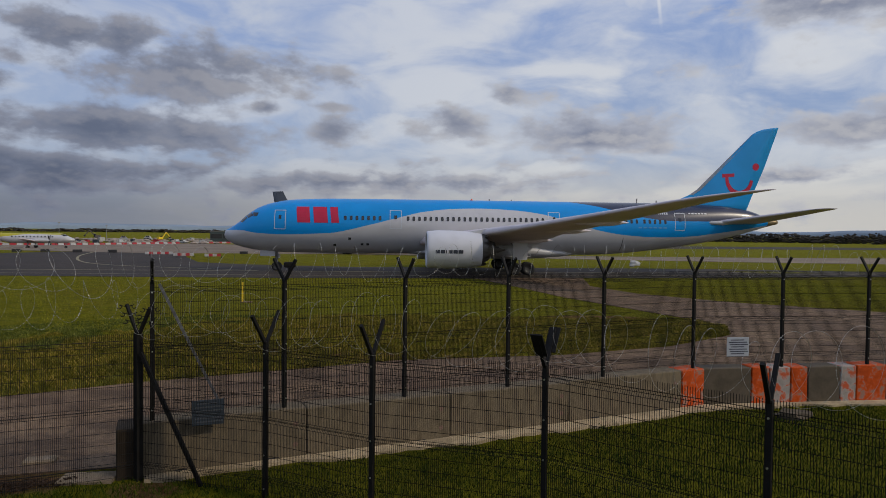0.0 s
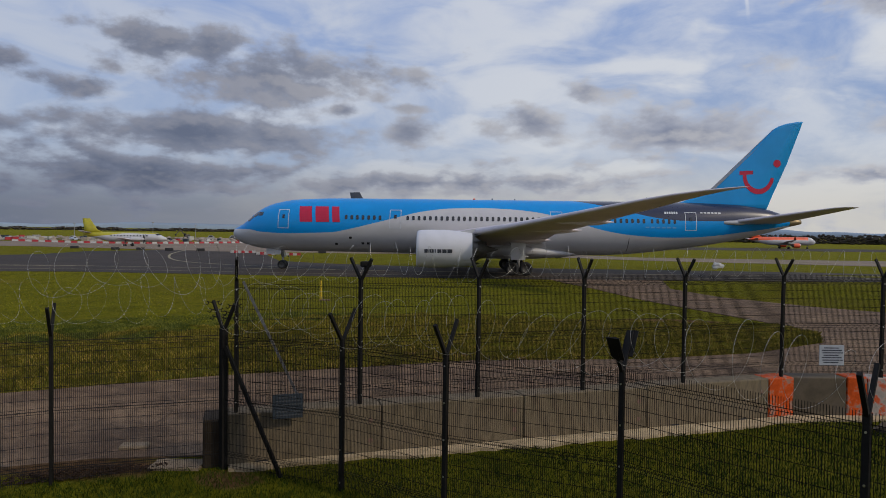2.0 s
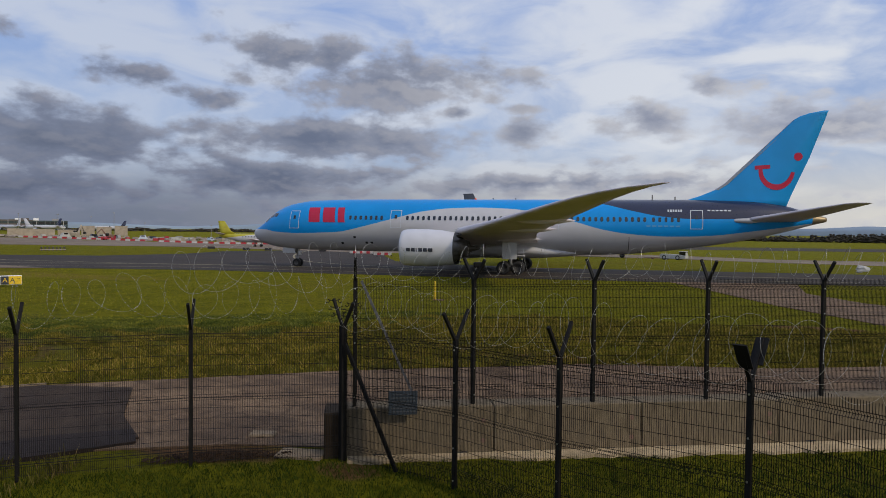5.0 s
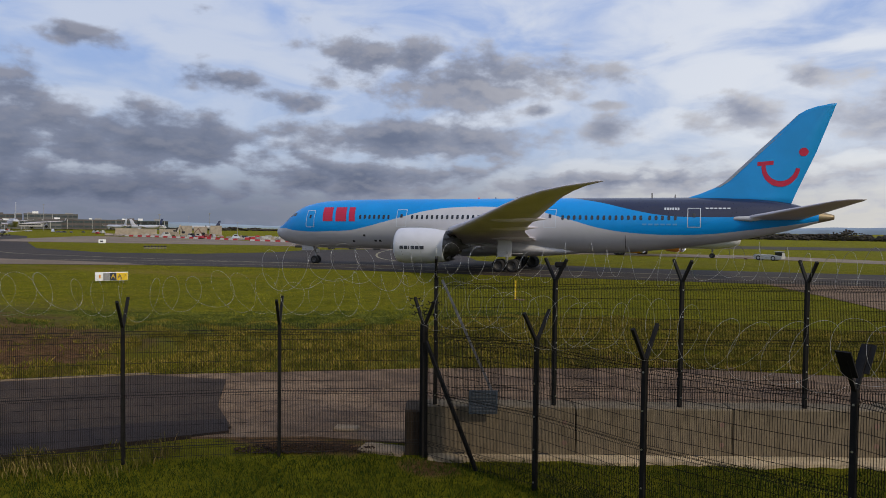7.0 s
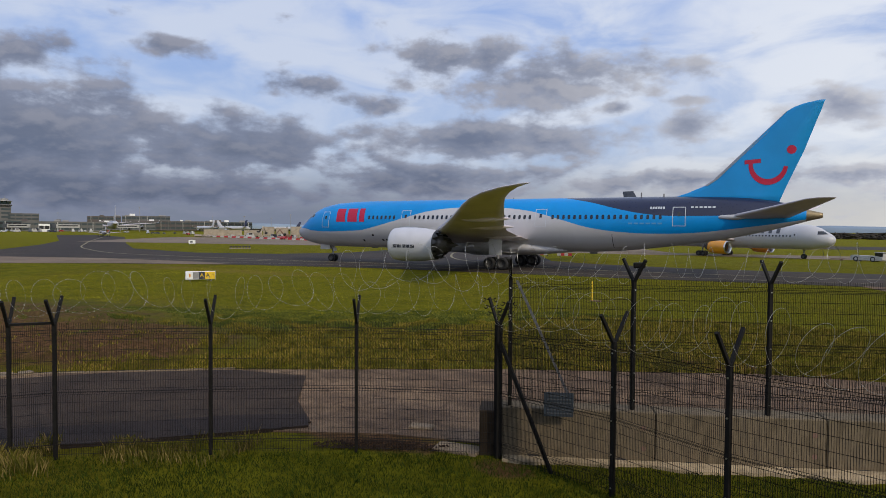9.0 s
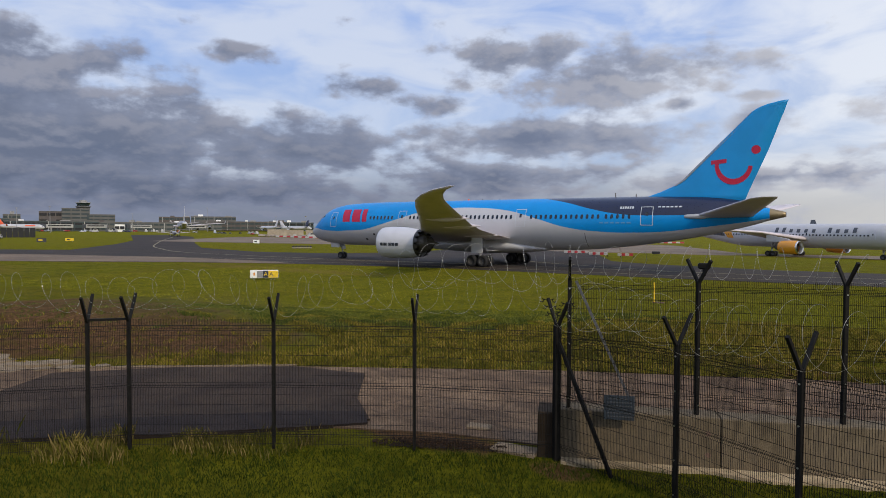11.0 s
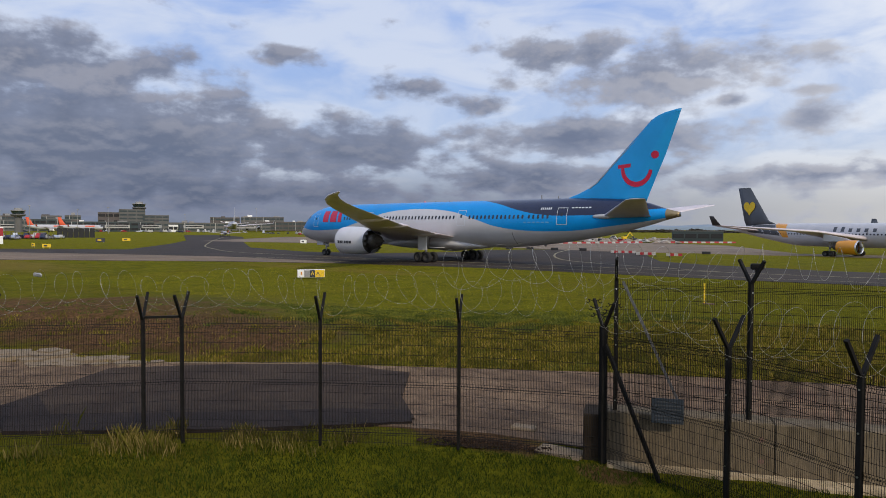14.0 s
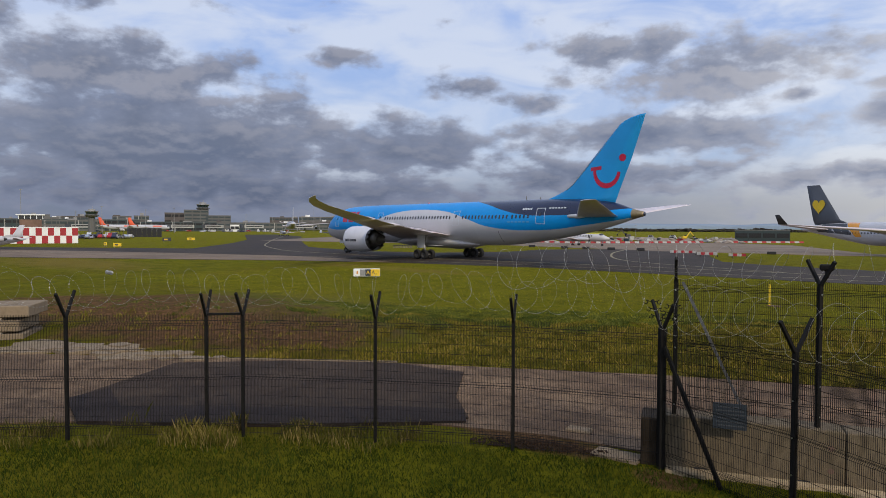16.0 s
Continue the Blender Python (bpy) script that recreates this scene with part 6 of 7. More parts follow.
white_jet, _, _ = simple_jet("airliner", "plain white narrow-body jet parked on the far apron", 39, 4.0, 1.8, 36, 25, 12.4, (M["white"], M["white"]), [(-9, 5.5, 1.6, 1.1, 3.2, M["white"])], (14.0, 3.4), M["white"], group="parked jets")
white_jet.matrix_basis = pose(*polar(46.8, 780), 0.05, 0, 0, 30)
copy_thing(white_jet, pose(*polar(50.6, 800), 0.05, 0, 0, 170))
# the very large four-engined airliner, seen from behind
giant, _, _ = simple_jet("airliner", "very large white four-engine airliner with a dark tail edge, seen tail-on", 72, 8.0, 2.2, 79, 33, 24.0, (M["white"], M["white"]), [(-17, 14.5, 2.7, 1.7, 4.5, M["white"]), (-24, 25.5, 3.4, 1.7, 4.5, M["white"])], (30, 6.0), M["white"], wing_z=4.2)
giant.matrix_basis = pose(*polar(57.0, 730), 0.05, 0, 0, 57.0 + 90 + 3)
light_plane, _, _ = simple_jet("light_aircraft", "small white light aircraft crossing the taxiway junction", 14, 1.7, 0.8, 16, 8, 4.6, (M["white"], M["white"]), [(-8.2, 1.7, 2.0, 0.4, 1.6, M["white"])], (5.5, 1.7), M["white"])
light_plane.matrix_basis = pose(*polar(57.6, 330), 0.05, 0, 0, 57.6 + 95)
copy_thing(light_plane, pose(*polar(80.6, 150), 0.05, 0, 0, 77 + 150))


# ---------------------------------------------------------------- barriers and works
def barrier_mesh(l, h, mat_name):
    bm = bmesh.new()
    prof = [(-0.3, 0), (-0.28, 0.25 * h), (-0.12, 0.5 * h), (-0.09, h), (0.09, h), (0.12, 0.5 * h), (0.28, 0.25 * h), (0.3, 0)]
    ends = [[bm.verts.new((x, y, z)) for y, z in prof] for x in (-l / 2, l / 2)]
    for i in range(8):
        bm.faces.new((ends[0][i], ends[0][(i + 1) % 8], ends[1][(i + 1) % 8], ends[1][i]))
    bm.faces.new(ends[0])
    bm.faces.new(ends[1][::-1])
    bmesh.ops.recalc_face_normals(bm, faces=bm.faces[:])
    me = bpy.data.meshes.new("barrier")
    bm.to_mesh(me)
    bm.free()
    me.materials.append(M[mat_name])
    return me


BARRIERS = {m: barrier_mesh(1.9, 0.72, m) for m in ("plasred", "plaswhite")}


def barrier_row(pts, gap=0.0, step_len=2.0):
    count = 0
    for (x0, y0), (x1, y1) in zip(pts, pts[1:]):
        n = max(1, int(math.hypot(x1 - x0, y1 - y0) / step_len))
        turn = math.degrees(math.atan2(y1 - y0, x1 - x0))
        for i in range(n):
            f = (i + 0.5) / n
            x, y = x0 + (x1 - x0) * f, y0 + (y1 - y0) * f
            kind = "plasred" if count % 2 else "plaswhite"
            ob = tagged(new("traffic_barrier", BARRIERS[kind]), ("red" if count % 2 else "white") + " plastic traffic barrier in a row on the apron", "barrier", "barrier row")
            ob.matrix_basis = pose(x, y, ground_z(x, y) + 0.05, 0, 0, turn)
            count += 1


barrier_row([polar(40.0, 278), polar(31, 268), polar(25.5, 282), polar(22.0, 298)])
barrier_row([polar(20.8, 302), polar(14.8, 318)])
barrier_row([polar(49.5, 318), polar(41, 292)])
# low striped boards close to the taxiway junction
for b0, r0, n in ((23.4, 117.6, 7), (21.55, 110.6, 5), (19.3, 107.6, 4)):
    x_, y_ = polar(b0, r0)
    board = empty("striped_board", pose(x_, y_, ground_z(x_, y_) + 0.05, 0, 0, 18), label="low red and white striped closure board", category="barrier", group="closure boards")
    for i in range(n):
        part("stripe", boxes([(-n * 0.3 + 0.6 * i, 0, 0.42, 0.59, 0.12, 0.42)], 0.01), M["plasred"] if i % 2 else M["plaswhite"], board)
    for s in (-1, 1):
        part("foot", boxes([(s * n * 0.25, 0, 0.11, 0.12, 0.5, 0.22)], 0.01), M["void"], board)
for b0, r0 in ((33.2, 141), (31.4, 139), (29.3, 136), (26.9, 134), (36, 150), (17.0, 131)):
    x_, y_ = polar(b0, r0)
    ob = finish("marker_block", boxes([(0, 0, 0.25, 1.5, 0.4, 0.5)], 0.05), M["void"])
    tagged(ob, "small dark taxiway edge marker block", "marker", "edge markers").matrix_basis = pose(x_, y_, ground_z(x_, y_) + 0.05, 0, 0, b0)


def excavator(bearing, r, turn, scale=1.0, mat=None):
    x, y = polar(bearing, r)
    top = empty("excavator", pose(x, y, ground_z(x, y) + 0.05, 0, 0, bearing + turn), label="yellow tracked excavator with a raised boom on the works site", category="excavator", group="site machines")
    s, mt = scale, mat or M["yellow"]
    for d in (-1, 1):
        part("track", boxes([(0, d * 1.1 * s, 0.45 * s, 3.6 * s, 0.6 * s, 0.9 * s)], 0.2 * s), M["rubber"], top)
    part("house", boxes([(-0.6 * s, 0, 1.75 * s, 2.8 * s, 2.4 * s, 1.5 * s)], 0.12 * s), mt, top)
    part("cab", boxes([(0.7 * s, 0.7 * s, 2.2 * s, 1.3 * s, 1.0 * s, 1.8 * s)], 0.1 * s), M["glass"], top)
    bm = bmesh.new()
    bar(bm, (0.6 * s, -0.3 * s, 1.8 * s), (3.2 * s, -0.3 * s, 5.2 * s), 0.45 * s, 0.5 * s)
    part("boom", bm, mt, top)
    bm = bmesh.new()
    bar(bm, (3.1 * s, -0.3 * s, 5.2 * s), (5.4 * s, -0.3 * s, 2.6 * s), 0.35 * s, 0.4 * s)
    part("stick", bm, mt, top)
    part("bucket", boxes([(5.5 * s, -0.3 * s, 2.2 * s, 0.9 * s, 1.0 * s, 0.9 * s)], 0.15 * s), M["void"], top)


excavator(23.4, 360, 30, 0.85)
excavator(45.8, 350, 60, 1.2, M["ply"])
excavator(43.6, 360, 200, 1.0, M["brick"])
excavator(28.0, 390, 180, 1.0, M["darkbuilding"])
rngw = random.Random(33)
heaps = []
for _ in range(420):
    b0 = rngw.uniform(19, 51)
    r0 = rngw.uniform(295, 420) if b0 < 38 else rngw.uniform(310, 430)
    x_, y_ = polar(b0, r0)
    heaps.append((x_, y_, ground_z(x_, y_) + 0.2, rngw.uniform(0.8, 3.0), rngw.uniform(0.3, 1.1)))
clumps("rubble_heaps", heaps, M["rubble"], "low heaps of broken ground and rubble on the works site", "rubble")
for i in range(46):
    b0 = rngw.uniform(20, 50)
    x_, y_ = polar(b0, rngw.uniform(300, 400))
    ob = finish("site_crate", boxes([(0, 0, 0.8, rngw.uniform(1.0, 3.4), 1.4, rngw.uniform(0.9, 1.9))], 0.05), (M["plaswhite"], M["ply"], M["plasred"], M["gear"], M["plaswhite"], M["blueboard"])[i % 6])
    tagged(ob, "crate or stacked material on the works site", "crate", "site materials").matrix_basis = pose(x_, y_, ground_z(x_, y_), 0, 0, rngw.uniform(0, 90))
for b0, r0, w0, h0 in ((49.4, 360, 10, 3.0), (47.9, 365, 9, 2.8), (46.4, 370, 8, 2.6), (45.0, 380, 6, 4.6), (43.9, 384, 7, 4.2), (42.7, 380, 6, 4.8)):
    block("hoarding", b0, r0, w0, 1.0, h0, M["ply"], "weathered board hoarding round the works site", "hoarding", roof=M["ply"])
block("site_shed", 17.7, 350, 24, 8, 5.0, M["tealglass"], "low grey glazed site shed", "shed", z=-1.7, bands=1, band_mat=M["void"])


for i in range(26):
    b0 = 21 + 28 * rngw.random()
    car(b0, rngw.uniform(296, 380), VEHICLE_PAINTS[(i * 5) % 7], "site vehicle parked on the works site", 1.0 if i % 3 else 1.7, rngw.uniform(0, 180))
for b0, r0, h0 in ((47.0, 420, 13), (43.2, 450, 15), (41.0, 430, 9), (36.0, 420, 8), (30.5, 410, 9), (27.3, 420, 8)):
    x_, y_ = polar(b0, r0)
    m_ = empty("light_mast", pose(x_, y_, ground_z(x_, y_), 0, 0, b0), label="slim lighting mast on the works site", category="mast", group="apron masts")
    bm = bmesh.new()
    tube(bm, (0, 0, 0), (0, 0, h0), 0.16, 0.08, 6)
    part("pole", bm, M["gear"], m_)
    part("lamp_head", boxes([(0, 0, h0, 1.3, 0.4, 0.4)], 0.05), M["gear"], m_)


# ---------------------------------------------------------------- signs and markers
def letter(parent, text, x, z, size, mat, lift):
    cu = bpy.data.curves.new("letter", "FONT")
    cu.body, cu.size, cu.extrude = text, size, 0.004
    cu.align_x, cu.align_y = "CENTER", "CENTER"
    tmp = bpy.data.objects.new("letter", cu)
    scene.collection.objects.link(tmp)
    me = bpy.data.meshes.new_from_object(tmp.evaluated_get(bpy.context.evaluated_depsgraph_get()))
    bpy.data.objects.remove(tmp)
    me.materials.append(mat)
    ob = new("letter", me)
    ob.parent = parent
    ob.matrix_basis = pose(x, lift, z, 90, 0, 0)
    return ob


def taxi_sign():
    top = empty("taxiway_sign", pose(-44.1, 36.4, ground_z(-44.1, 36.4), 0, 0, 49) @ Matrix.Scale(0.84, 4), label="white, black and yellow taxiway guidance sign on the grass", category="sign")
    part("cabinet", boxes([(0, 0.2, 0.6, 2.75, 0.36, 0.8)], 0.02), M["signwhite"], top)
    part("panel", boxes([(-0.42, 0.0, 0.6, 0.55, 0.04, 0.66)]), M["gear"], top, "grey blank panel")
    part("panel", boxes([(0.13, 0.0, 0.6, 0.54, 0.04, 0.7)]), M["ink"], top, "black location panel")
    part("panel", boxes([(0.88, 0.0, 0.6, 0.94, 0.04, 0.7)]), M["yellow"], top, "yellow direction panel")
    part("panel", boxes([(-0.98, 0.0, 0.62, 0.14, 0.04, 0.3)]), M["orange"], top, "small orange mark")
    letter(top, "A", 0.13, 0.6, 0.55, M["yellow"], -0.03)
    letter(top, "A", 0.68, 0.6, 0.55, M["ink"], -0.03)
    bm = bmesh.new()
    bar(bm, (0.95, -0.03, 0.42), (1.2, -0.03, 0.74), 0.06, 0.01)
    bar(bm, (1.22, -0.03, 0.76), (1.02, -0.03, 0.74), 0.06, 0.01)
    bar(bm, (1.22, -0.03, 0.76), (1.2, -0.03, 0.56), 0.06, 0.01)
    part("arrow", bm, M["ink"], top, "black diagonal arrow")
    for s in (-1, 1):
        part("leg", boxes([(s * 1.0, 0.2, 0.1, 0.08, 0.08, 0.2)]), M["gear"], top)


taxi_sign()
for x_, y_, w0, h0, mt, lb in ((-142, 50.7, 1.5, 0.7, "yellow", "yellow taxiway sign"), (-151.5, 51.6, 0.6, 0.7, "yellow", "small yellow marker sign"), (-184, 79, 2.2, 1.0, "ink", "black taxiway sign"), (-194, 90.7, 2.2, 0.75, "yellow", "yellow taxiway sign"),
                               (-137.6, 111, 1.6, 0.9, "signwhite", "white board on the grass")):
    top_ = empty("taxiway_sign", pose(x_, y_, 0, 0, 0, math.degrees(math.atan2(-x_, y_))), label=lb + " beside the junction", category="sign", group="far taxiway signs")
    part("board", boxes([(0, 0, 0.3 + h0 / 2, w0, 0.25, h0)], 0.03), M[mt], top_)
    part("mark", boxes([(-w0 * 0.1, -0.13, 0.3 + h0 / 2, w0 * 0.4, 0.02, h0 * 0.4)]), M["ink"] if mt != "ink" else M["yellow"], top_)
    for s in (-1, 1):
        part("leg", boxes([(s * w0 * 0.35, 0, 0.15, 0.08, 0.08, 0.3)]), M["gear"], top_)
x_, y_ = -103.7, 95.6
rack = empty("timber_rack", pose(x_, y_, 0, 0, 0, 47), label="low dark timber rack lying on the grass", category="rack")
for i in range(7):
    part("plank", boxes([(-1.8 + 0.6 * i, 0, 0.36, 0.2, 0.6, 0.72)], 0.02), M["darkbuilding"], rack)
for z_ in (0.2, 0.5):
    part("rail", boxes([(0, -0.34, z_, 4.2, 0.06, 0.14)], 0.01), M["ply"] if z_ < 0.3 else M["void"], rack)
pole_ = empty("marker_post", pose(-12.3, 40.0, 0), label="slim yellow marker post standing in the grass", category="post")
bm = bmesh.new()
tube(bm, (0, 0, 0), (0, 0, 1.25), 0.06, 0.055, 10)
part("pole", bm, M["yellow"], pole_)
part("base", boxes([(0.25, 0, 0.03, 0.7, 0.3, 0.06)], 0.01), M["brick"], pole_)


def tug():
    top = empty("aircraft_tug", on_ground(8.6, 161.3, -25.7) @ Matrix.Scale(0.76, 4), label="white low aircraft tug with a rear cab and large wheels", category="tug")
    bm = bmesh.new()
    ring = [[bm.verts.new((x, s * 1.45, z)) for s in (-1, 1) for z in ((lo, hi) if s < 0 else (hi, lo))] for x, lo, hi in ((-3.6, 0.55, 1.5), (-3.3, 0.4, 1.75), (2.6, 0.4, 1.6), (4.1, 0.45, 1.3), (4.3, 0.6, 1.1))]
    for p, q in zip(ring, ring[1:]):
        for i in range(4):
            bm.faces.new((p[i], p[(i + 1) % 4], q[(i + 1) % 4], q[i]))
    bm.faces.new(ring[0])
    bm.faces.new(ring[-1])
    bmesh.ops.recalc_face_normals(bm, faces=bm.faces[:])
    part("body", bm, M["plaswhite"], top)
    part("cab", boxes([(3.1, 0.3, 2.0, 1.9, 1.9, 1.1)], 0.12), M["glass"], top, "dark glazed cab")
    part("cab_roof", boxes([(3.1, 0.3, 2.62, 2.1, 2.1, 0.14)], 0.04), M["plaswhite"], top)
    part("ladder_rack", boxes([(4.25, 0, 1.7, 0.1, 1.8, 1.3)], 0.02), M["plaswhite"], top)
    for a in (-2.2, 2.0):
        for s in (-1, 1):
            w = new("wheel", wheel_mesh_for(0.75, 0.5))
            w.parent = top
            w.matrix_basis = pose(a, s * 1.25, 0.75)
    bm = bmesh.new()
    tube(bm, (-3.6, 0, 0.6), (-9.5, 0, 0.45), 0.1)
    tube(bm, (-6.5, -0.5, 0.3), (-6.5, 0.5, 0.3), 0.3, 0.3, 10)
    part("tow_bar", bm, M["brick"], top, "rust-coloured tow bar")


tug()

# ---------------------------------------------------------------- near clutter
M["brokenslab"] = material("broken_pale_slab", (0.27, 0.205, 0.135), 0.9, spec=0.15, vary=0.35, scale=1.5, grain=20, bump=0.2, second=(0.13, 0.10, 0.075), amount=0.5)
stack = empty("block_stack", pose(-31.2, 5.6, ground_z(-31.2, 5.6) - 0.22, 0, 0, 58), label="stack of pale concrete slabs beside the soil bank", category="slab stack")
for dz, dx, l in ((0.24, 0.0, 4.4), (0.76, -0.08, 4.3), (1.32, 0.1, 4.6)):
    part("slab", boxes([(dx, 0, dz, l, 2.2, 0.44)], 0.03), M["brokenslab"], stack, "pale cast slab")
for dz in (0.5, 1.04):
    for s in (-1.6, 1.4):
        part("bearer", boxes([(s, 0, dz, 0.12, 2.1, 0.1)]), M["ply"], stack)
rngs = random.Random(5)
for i in range(26):
    f = i / 25
    x_, y_ = -27.2 + 7.0 * f + rngs.uniform(-0.4, 0.4), 6.5 + 3.6 * f + rngs.uniform(-0.9, 0.9) * (1 - 0.4 * f)
    n = rngs.randint(5, 7)
    rr = rngs.uniform(0.5, 1.0) * (1 - 0.45 * f)
    bm = bmesh.new()
    pts = [(rr * rngs.uniform(0.75, 1.15) * math.cos(a * math.tau / n), rr * rngs.uniform(0.7, 1.1) * math.sin(a * math.tau / n)) for a in range(n)]
    up_, lo_ = [bm.verts.new((px, py, 0.07)) for px, py in pts], [bm.verts.new((px * 1.02, py * 1.02, -0.15)) for px, py in pts]
    bm.faces.new(up_)
    for a in range(n):
        bm.faces.new((lo_[a], lo_[(a + 1) % n], up_[(a + 1) % n], up_[a]))
    ob = finish("slab_fragment", bm, M["brokenslab"])
    tagged(ob, "cracked pale concrete slab fragment beside the road", "slab fragment", "broken slabs").matrix_basis = pose(x_, y_, ground_z(x_, y_) + rngs.uniform(-0.02, 0.03), rngs.uniform(-2, 2), rngs.uniform(-2, 2), rngs.uniform(0, 360))
ob = finish("cover_slab", boxes([(0, 0, 0.04, 0.95, 0.5, 0.1)], 0.02), M["brokenslab"])
tagged(ob, "pale flat cover slab by the corner block", "slab").matrix_basis = pose(-6.25, 11.47, -0.03, 0, 0, 8)


# pale kerb along the far edge of the road
kerb = empty("kerb", label="low pale concrete kerb along the road edge", category="kerb", kind="structure")
for (kx0, ky0), (kx1, ky1) in zip([(-21.6, 9.25), (-19.6, 10.88), (-17.6, 12.52)], [(-19.6, 10.88), (-17.6, 12.52), (-15.6, 14.15)]):
    klen, kturn = math.hypot(kx1 - kx0, ky1 - ky0), math.degrees(math.atan2(ky1 - ky0, kx1 - kx0))
    for i in range(3):
        stone = part("kerb_stone", boxes([(0, 0, 0.0, klen / 3 - 0.02, 0.13, 0.22)], 0.015), M["brokenslab"], kerb)
        f = (i + 0.5) / 3
        stone.matrix_basis = pose(kx0 + (kx1 - kx0) * f, ky0 + (ky1 - ky0) * f, 0.02, 0, 0, kturn)
rngl = random.Random(12)
litter_spots = []
for cx, cy, rx, ry, n in ((-7.9, 10.75, 1.05, 0.34, 700), (-6.5, 11.35, 0.4, 0.2, 160)):
    for _ in range(n):
        u, a_ = rngl.random() ** 0.5, rngl.uniform(0, math.tau)
        litter_spots.append((cx + rx * u * math.cos(a_), cy + ry * u * math.sin(a_) + 0.5 * rx * u * math.cos(a_), 0.03 + 0.05 * (1 - u) * rngl.random(), rngl.uniform(0.012, 0.04), rngl.uniform(0.01, 0.025)))
M["leaflitter"] = material("dead_leaf_litter", (0.045, 0.028, 0.019), 0.95, spec=0.05, vary=0.5, scale=6)
clumps("leaf_litter", litter_spots, M["leaflitter"], "dark heap of dead leaves and twigs at the fence foot", "leaf litter")
ob = finish("slab_fragment", boxes([(0, 0, 0.05, 0.55, 0.3, 0.1)], 0.03), M["brokenslab"])
tagged(ob, "small pale slab lying in the worn road edge", "slab fragment", "broken slabs").matrix_basis = pose(-7.6, 12.25, 0.0, 0, 0, 15)


def crumple(name, at, size, mat, label, category, seed):
    rng = random.Random(seed)
    bm = bmesh.new()
    bmesh.ops.create_icosphere(bm, subdivisions=2, radius=1)
    for v in bm.verts:
        k_ = rng.uniform(0.55, 1.15)
        v.co = Vector((v.co.x * size[0] * k_, v.co.y * size[1] * k_, v.co.z * size[2] * k_))
    ob = finish(name, bm, mat)
    tagged(ob, label, category).matrix_basis = pose(*at)
    return ob


crumple("plastic_bag", (4.7, 16.0, 3.74), (0.15, 0.06, 0.09), M["plaswhite"], "white plastic bag caught in the razor wire", "bag", 1)
crumple("litter", (-3.66, 23.8, 0.1), (0.2, 0.16, 0.1), M["plaswhite"], "scrap of white litter on the grass edge", "litter", 2)
crumple("plastic_strip", (-14.2, 4.9, 3.52), (0.22, 0.03, 0.05), M["plaswhite"], "shred of white plastic caught in the razor wire", "litter", 4)
crumple("sandbag", (8.6, 15.8, 0.1), (0.46, 0.26, 0.16), M["old_concrete"], "grey-brown sandbag lying on the grass", "sandbag", 3)
lamp_ = empty("floodlight", pose(-2.98, 12.68, 3.80, 0, 0, 20), label="small black box floodlight between the post arms", category="floodlight")
part("case", boxes([(0, 0, 0, 0.22, 0.11, 0.11)], 0.02), M["fence"], lamp_)
part("bracket", boxes([(0, 0, -0.12, 0.06, 0.06, 0.12)]), M["fence"], lamp_)


# ---------------------------------------------------------------- grass
def blade_material(name, a, b, c):
    m = bpy.data.materials.new(name)
    m.use_nodes = True
    k = Nodes(m.node_tree)
    rnd = k.add("ShaderNodeNewGeometry").outputs["Random Per Island"]
    place = k.add("ShaderNodeTexCoord").outputs["Object"]
    col = k.ramp(rnd, [(0.0, a), (0.6, b), (1.0, c)])
    col = k.mix(k.math("MULTIPLY", k.smooth(k.noise(place, 0.9, 5, 0.65), 0.42, 0.62), 0.68), col, a)
    s = k.add("ShaderNodeBsdfPrincipled", Base_Color=col, Roughness=0.75)
    s.inputs["Specular IOR Level"].default_value = 0.08
    k.add("ShaderNodeOutputMaterial", Surface=s.outputs[0])
    return m


def blades(name, spots, mat, label):
    """Thin bent blades, two triangles each: (x, y, height, lean, width)."""
    rng = np.random.default_rng(7)
    s = np.array(spots, float)
    n = len(s)
    a = rng.uniform(0, math.tau, n)
    w, h = s[:, 4], s[:, 2]
    z = np.array([ground_z(x, y) for x, y in s[:, :2]])
    dx, dy = np.cos(a), np.sin(a)
    lx, ly = -dy * s[:, 3] * h, dx * s[:, 3] * h
    v = np.empty((n, 4, 3))
    v[:, 0] = np.c_[s[:, 0] - dx * w, s[:, 1] - dy * w, z - 0.01]
    v[:, 1] = np.c_[s[:, 0] + dx * w, s[:, 1] + dy * w, z - 0.01]
    v[:, 2] = np.c_[s[:, 0] + dx * w * 0.7 + lx * 0.4, s[:, 1] + dy * w * 0.7 + ly * 0.4, z + h * 0.6]
    v[:, 3] = np.c_[s[:, 0] + lx, s[:, 1] + ly, z + h]
    i = np.arange(n)[:, None] * 4
    f = np.concatenate([i + [0, 1, 2], i + [0, 2, 3]])
    me = bpy.data.meshes.new(name)
    me.from_pydata(v.reshape(-1, 3).tolist(), [], f.tolist())
    me.materials.append(mat)
    return tagged(new(name, me), label, "grass", kind="stuff")


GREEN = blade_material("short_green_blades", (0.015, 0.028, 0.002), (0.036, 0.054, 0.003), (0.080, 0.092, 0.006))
STRAW = blade_material("dry_straw_blades", (0.050, 0.056, 0.006), (0.120, 0.105, 0.018), (0.30, 0.215, 0.085))
FIELD = blade_material("mown_field_blades", (0.125, 0.130, 0.009), (0.245, 0.235, 0.014), (0.39, 0.345, 0.040))
BANK = blade_material("rough_bank_blades", (0.060, 0.064, 0.007), (0.215, 0.180, 0.017), (0.42, 0.295, 0.070))
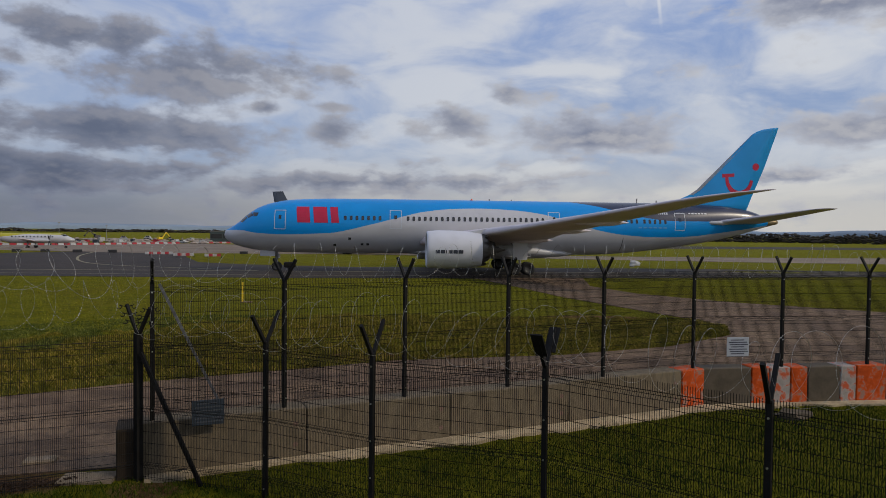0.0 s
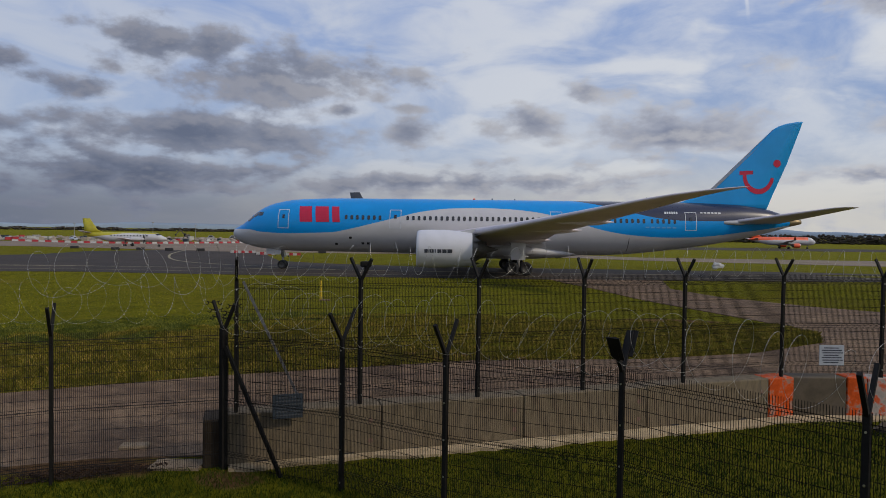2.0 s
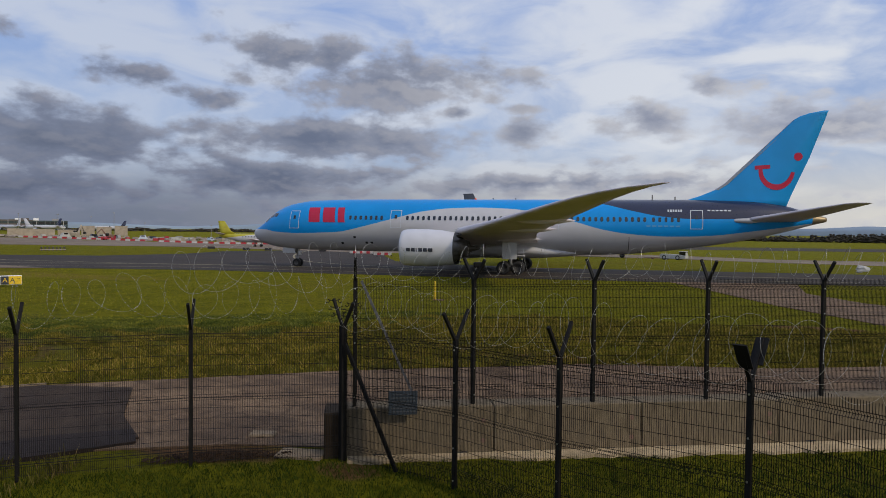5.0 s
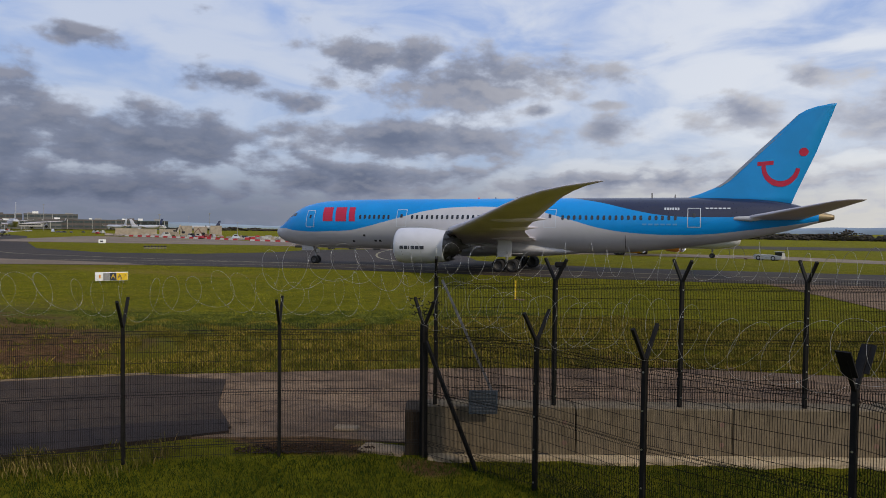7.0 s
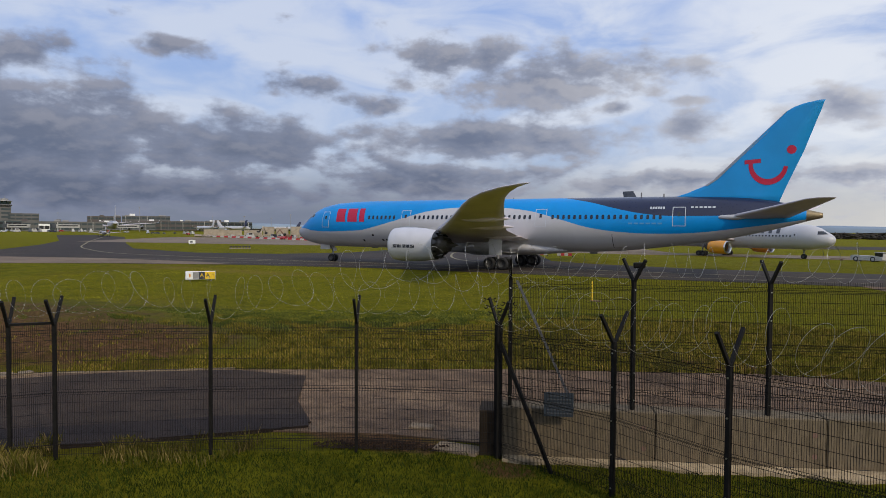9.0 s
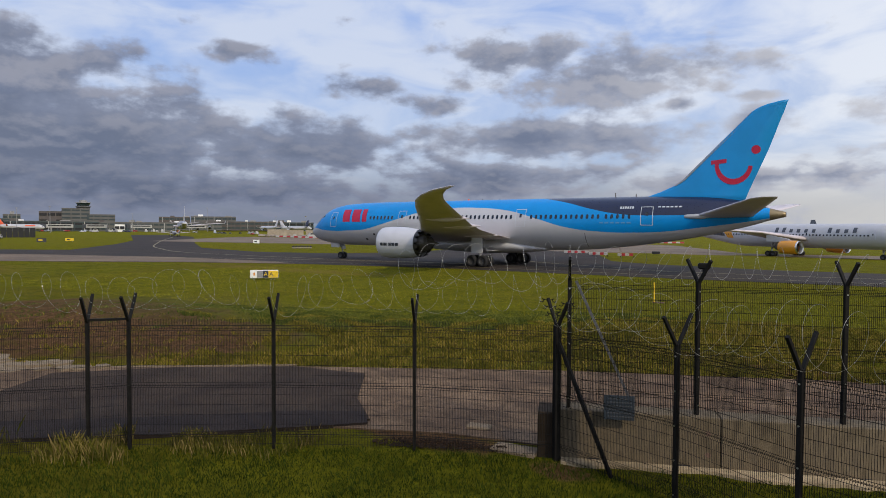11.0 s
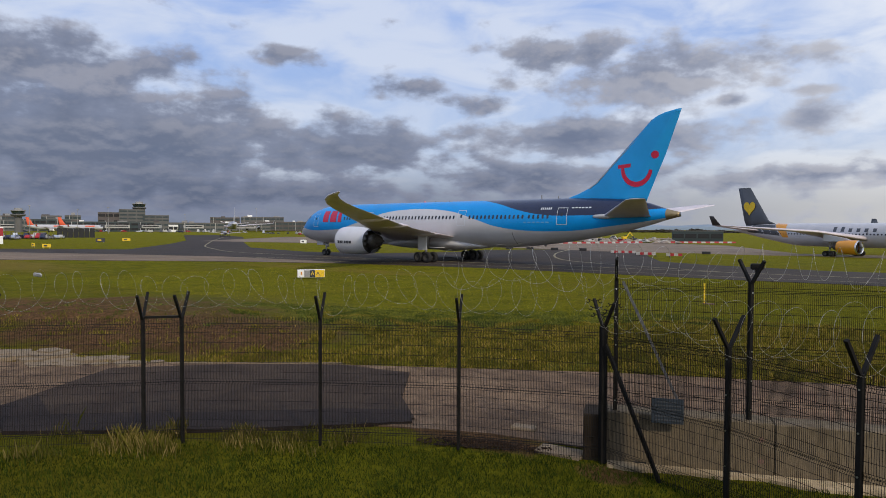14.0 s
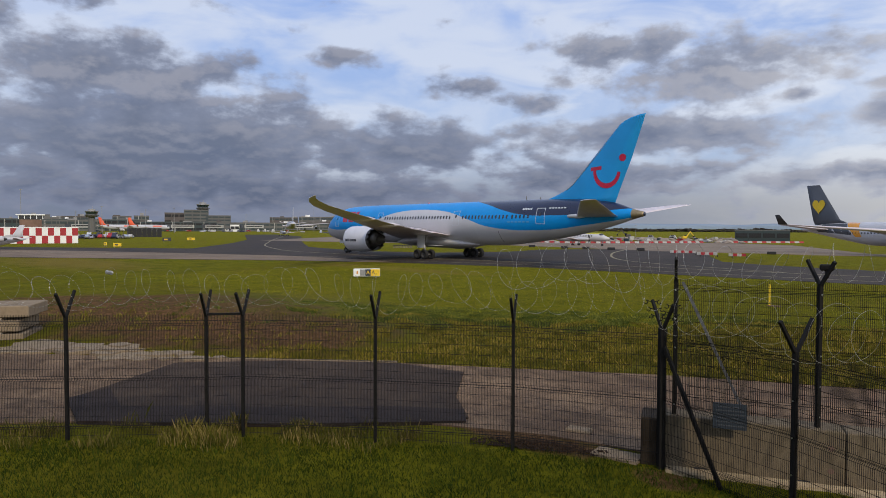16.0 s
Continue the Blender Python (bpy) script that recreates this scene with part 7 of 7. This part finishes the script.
DARKBANK = blade_material("green_tussock_blades", (0.036, 0.056, 0.009), (0.110, 0.128, 0.018), (0.26, 0.25, 0.060))


def scatter():
    rng = random.Random(17)
    lawn, verge, bank, field = [], [], [], []
    yard = LEFT_RUN[::-1] + [(-5.1, 11.25), (-4.0, 11.75), (-2.7, 12.27), (0.4, 13.46), (3.4, 14.72), (7.0, 16.38), (9, 16.78), (12, 17.15), (20, 18.2), (20, 4), (5.9, 4.0), (-3, 3.0), (-14, -2)]
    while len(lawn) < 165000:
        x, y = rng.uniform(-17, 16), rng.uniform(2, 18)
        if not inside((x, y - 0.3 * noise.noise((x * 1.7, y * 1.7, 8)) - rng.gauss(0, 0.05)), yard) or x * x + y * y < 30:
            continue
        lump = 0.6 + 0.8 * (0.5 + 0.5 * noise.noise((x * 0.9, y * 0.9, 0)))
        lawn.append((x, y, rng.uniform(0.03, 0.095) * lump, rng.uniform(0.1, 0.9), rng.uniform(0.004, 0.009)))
    for (x0, y0), (x1, y1) in zip(LEFT_RUN, LEFT_RUN[1:]):
        d = Vector((x1 - x0, y1 - y0))
        out = Vector((d.y, -d.x)).normalized()
        if out.dot(Vector((-1, 1))) < 0:
            out = -out
        for _ in range(2600):
            f, o = rng.random(), rng.gauss(0.1, 0.35)
            x, y = x0 + d.x * f + out.x * o, y0 + d.y * f + out.y * o
            tall = noise.noise((x * 0.9, y * 0.9, 3)) + 0.25
            if x > -9.8:
                continue
            if tall < 0.12 + 0.2 * rng.random():
                continue
            verge.append((x, y, rng.uniform(0.06, 0.2) + 0.8 * max(0, tall - 0.2) * rng.random(), rng.uniform(0.05, 0.5), rng.uniform(0.004, 0.008)))
    dark = []
    while len(bank) + len(dark) < 250000:
        x, y = rng.uniform(-46, 14), rng.uniform(9, 34)
        edge = road_gap(x, y)
        if edge < 0 or edge > 15 or inside((x, y), ROAD) or inside((x, y), yard):
            continue
        earth = max(1 - math.hypot((x + cx) / rx, (y - cy) / ry) for cx, cy, rx, ry in ((27, 12, 9, 5.2), (37, 12, 13, 6), (23.5, 14.8, 7, 4.4), (33, 15.8, 11.5, 5.6)))
        if earth > 0.12 + 0.5 * noise.noise((x * 0.5, y * 0.5, 1)) and rng.random() < (0.80 if noise.noise((x * 1.1, y * 1.1, 9)) > 0.18 else 0.985):
            continue
        tall = 0.5 + 0.5 * noise.noise((x * 0.5, y * 0.5, 6))
        clump = 0.5 + 0.8 * noise.noise((x * 1.5, y * 1.5, 4))
        if rng.random() > 0.12 + clump:
            continue
        hgt = (0.08 + 0.34 * tall * max(0.15, clump) * rng.random()) * (1.0 if edge < 7 else max(0.35, 1.0 - 0.1 * (edge - 7)))
        green = 0.8 * noise.noise((x * 0.8, y * 0.8, 12)) + 0.12 * (edge - 7.0) - step(-16, -4, x)
        (dark if green > 0.1 else bank).append((x, y, hgt, rng.uniform(0.1, 0.9), rng.uniform(0.006, 0.013)))
    while len(field) < 110000:
        x, y = rng.uniform(-60, 40), rng.uniform(22, 62)
        if inside((x, y), ROAD) or inside((x, y), TAXI_NEAR + TAXI_FAR):
            continue
        if math.hypot((x - 8.0) / 3.0, (y - 34.5) / 1.1) < 1 + 0.5 * noise.noise((x, y, 3)):
            continue
        tall = 0.5 + 0.5 * noise.noise((x * 0.25, y * 0.25, 2))
        clump = 0.5 + 0.9 * noise.noise((x * 0.9, y * 0.9, 5))
        if rng.random() > 0.2 + clump:
            continue
        field.append((x, y, 0.04 + 0.16 * tall * tall * rng.random(), rng.uniform(0.1, 0.9), rng.uniform(0.010, 0.024)))
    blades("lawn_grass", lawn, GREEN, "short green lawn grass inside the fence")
    blades("verge_grass", verge, STRAW, "tall dry straw grass along the fence foot")
    blades("bank_grass", bank, BANK, "rough tussocky grass on the bank behind the road")
    blades("bank_grass", dark, DARKBANK, "dark green tussocks along the crest of the bank")
    blades("field_grass", field, FIELD, "mown airfield grass between the roads")


scatter()
# the taxiing airliner: seconds, place of its nose gear, heading
TAXI = [
    (0.0, -18.17, 71.32, 184.66),
    (1.0, -22.17, 71.10, 184.82),
    (2.0, -26.16, 70.74, 184.83),
    (3.0, -30.15, 70.35, 184.70),
    (4.0, -34.32, 70.06, 184.47),
    (6.5, -45.27, 69.35, 183.83),
    (7.5, -49.89, 69.02, 183.60),
    (8.5, -54.56, 68.80, 183.21),
    (11.0, -66.26, 68.91, 181.31),
    (12.0, -70.93, 69.08, 180.40),
    (13.0, -75.81, 69.34, 179.43),
    (14.0, -80.71, 69.77, 178.45),
    (15.0, -85.62, 70.26, 177.32),
    (16.0, -90.56, 70.55, 176.26),
]


def motions():
    """Everything that moves: the taxiing airliner, its wheels, the jet on the runway."""
    walk(AIRLINER, [(t, pose(x, y, ground_z(x, y) + 0.03, 0, 0, a)) for t, x, y, a in TAXI])
    ts, xs, ys = zip(*[(t, x, y) for t, x, y, _ in TAXI])
    rolled, spin = 0.0, [(0.0, 0.0)]
    for i in range(1, 161):
        t0, t1 = (i - 1) / 10, i / 10
        rolled += math.hypot(np.interp(t1, ts, xs) - np.interp(t0, ts, xs), np.interp(t1, ts, ys) - np.interp(t0, ts, ys))
        spin.append((t1, rolled))
    for wheel, radius in AIRLINER_WHEELS:
        home = wheel.matrix_basis.translation.copy()
        walk(wheel, [(t, Matrix.Translation(home) @ pose(0, 0, 0, 0, math.degrees(d / radius) % 360, 0)) for t, d in spin])
    rows = []
    for t in range(0, 17, 2):
        x, y = 142.0 + (t - 2) * 14.4, 339.0 + (t - 2) * 2.5
        rows.append((t, pose(x, y, ground_z(x, y) + 0.05, 0, 0, 9.9)))
    walk(ORANGE_JET, rows)


motions()
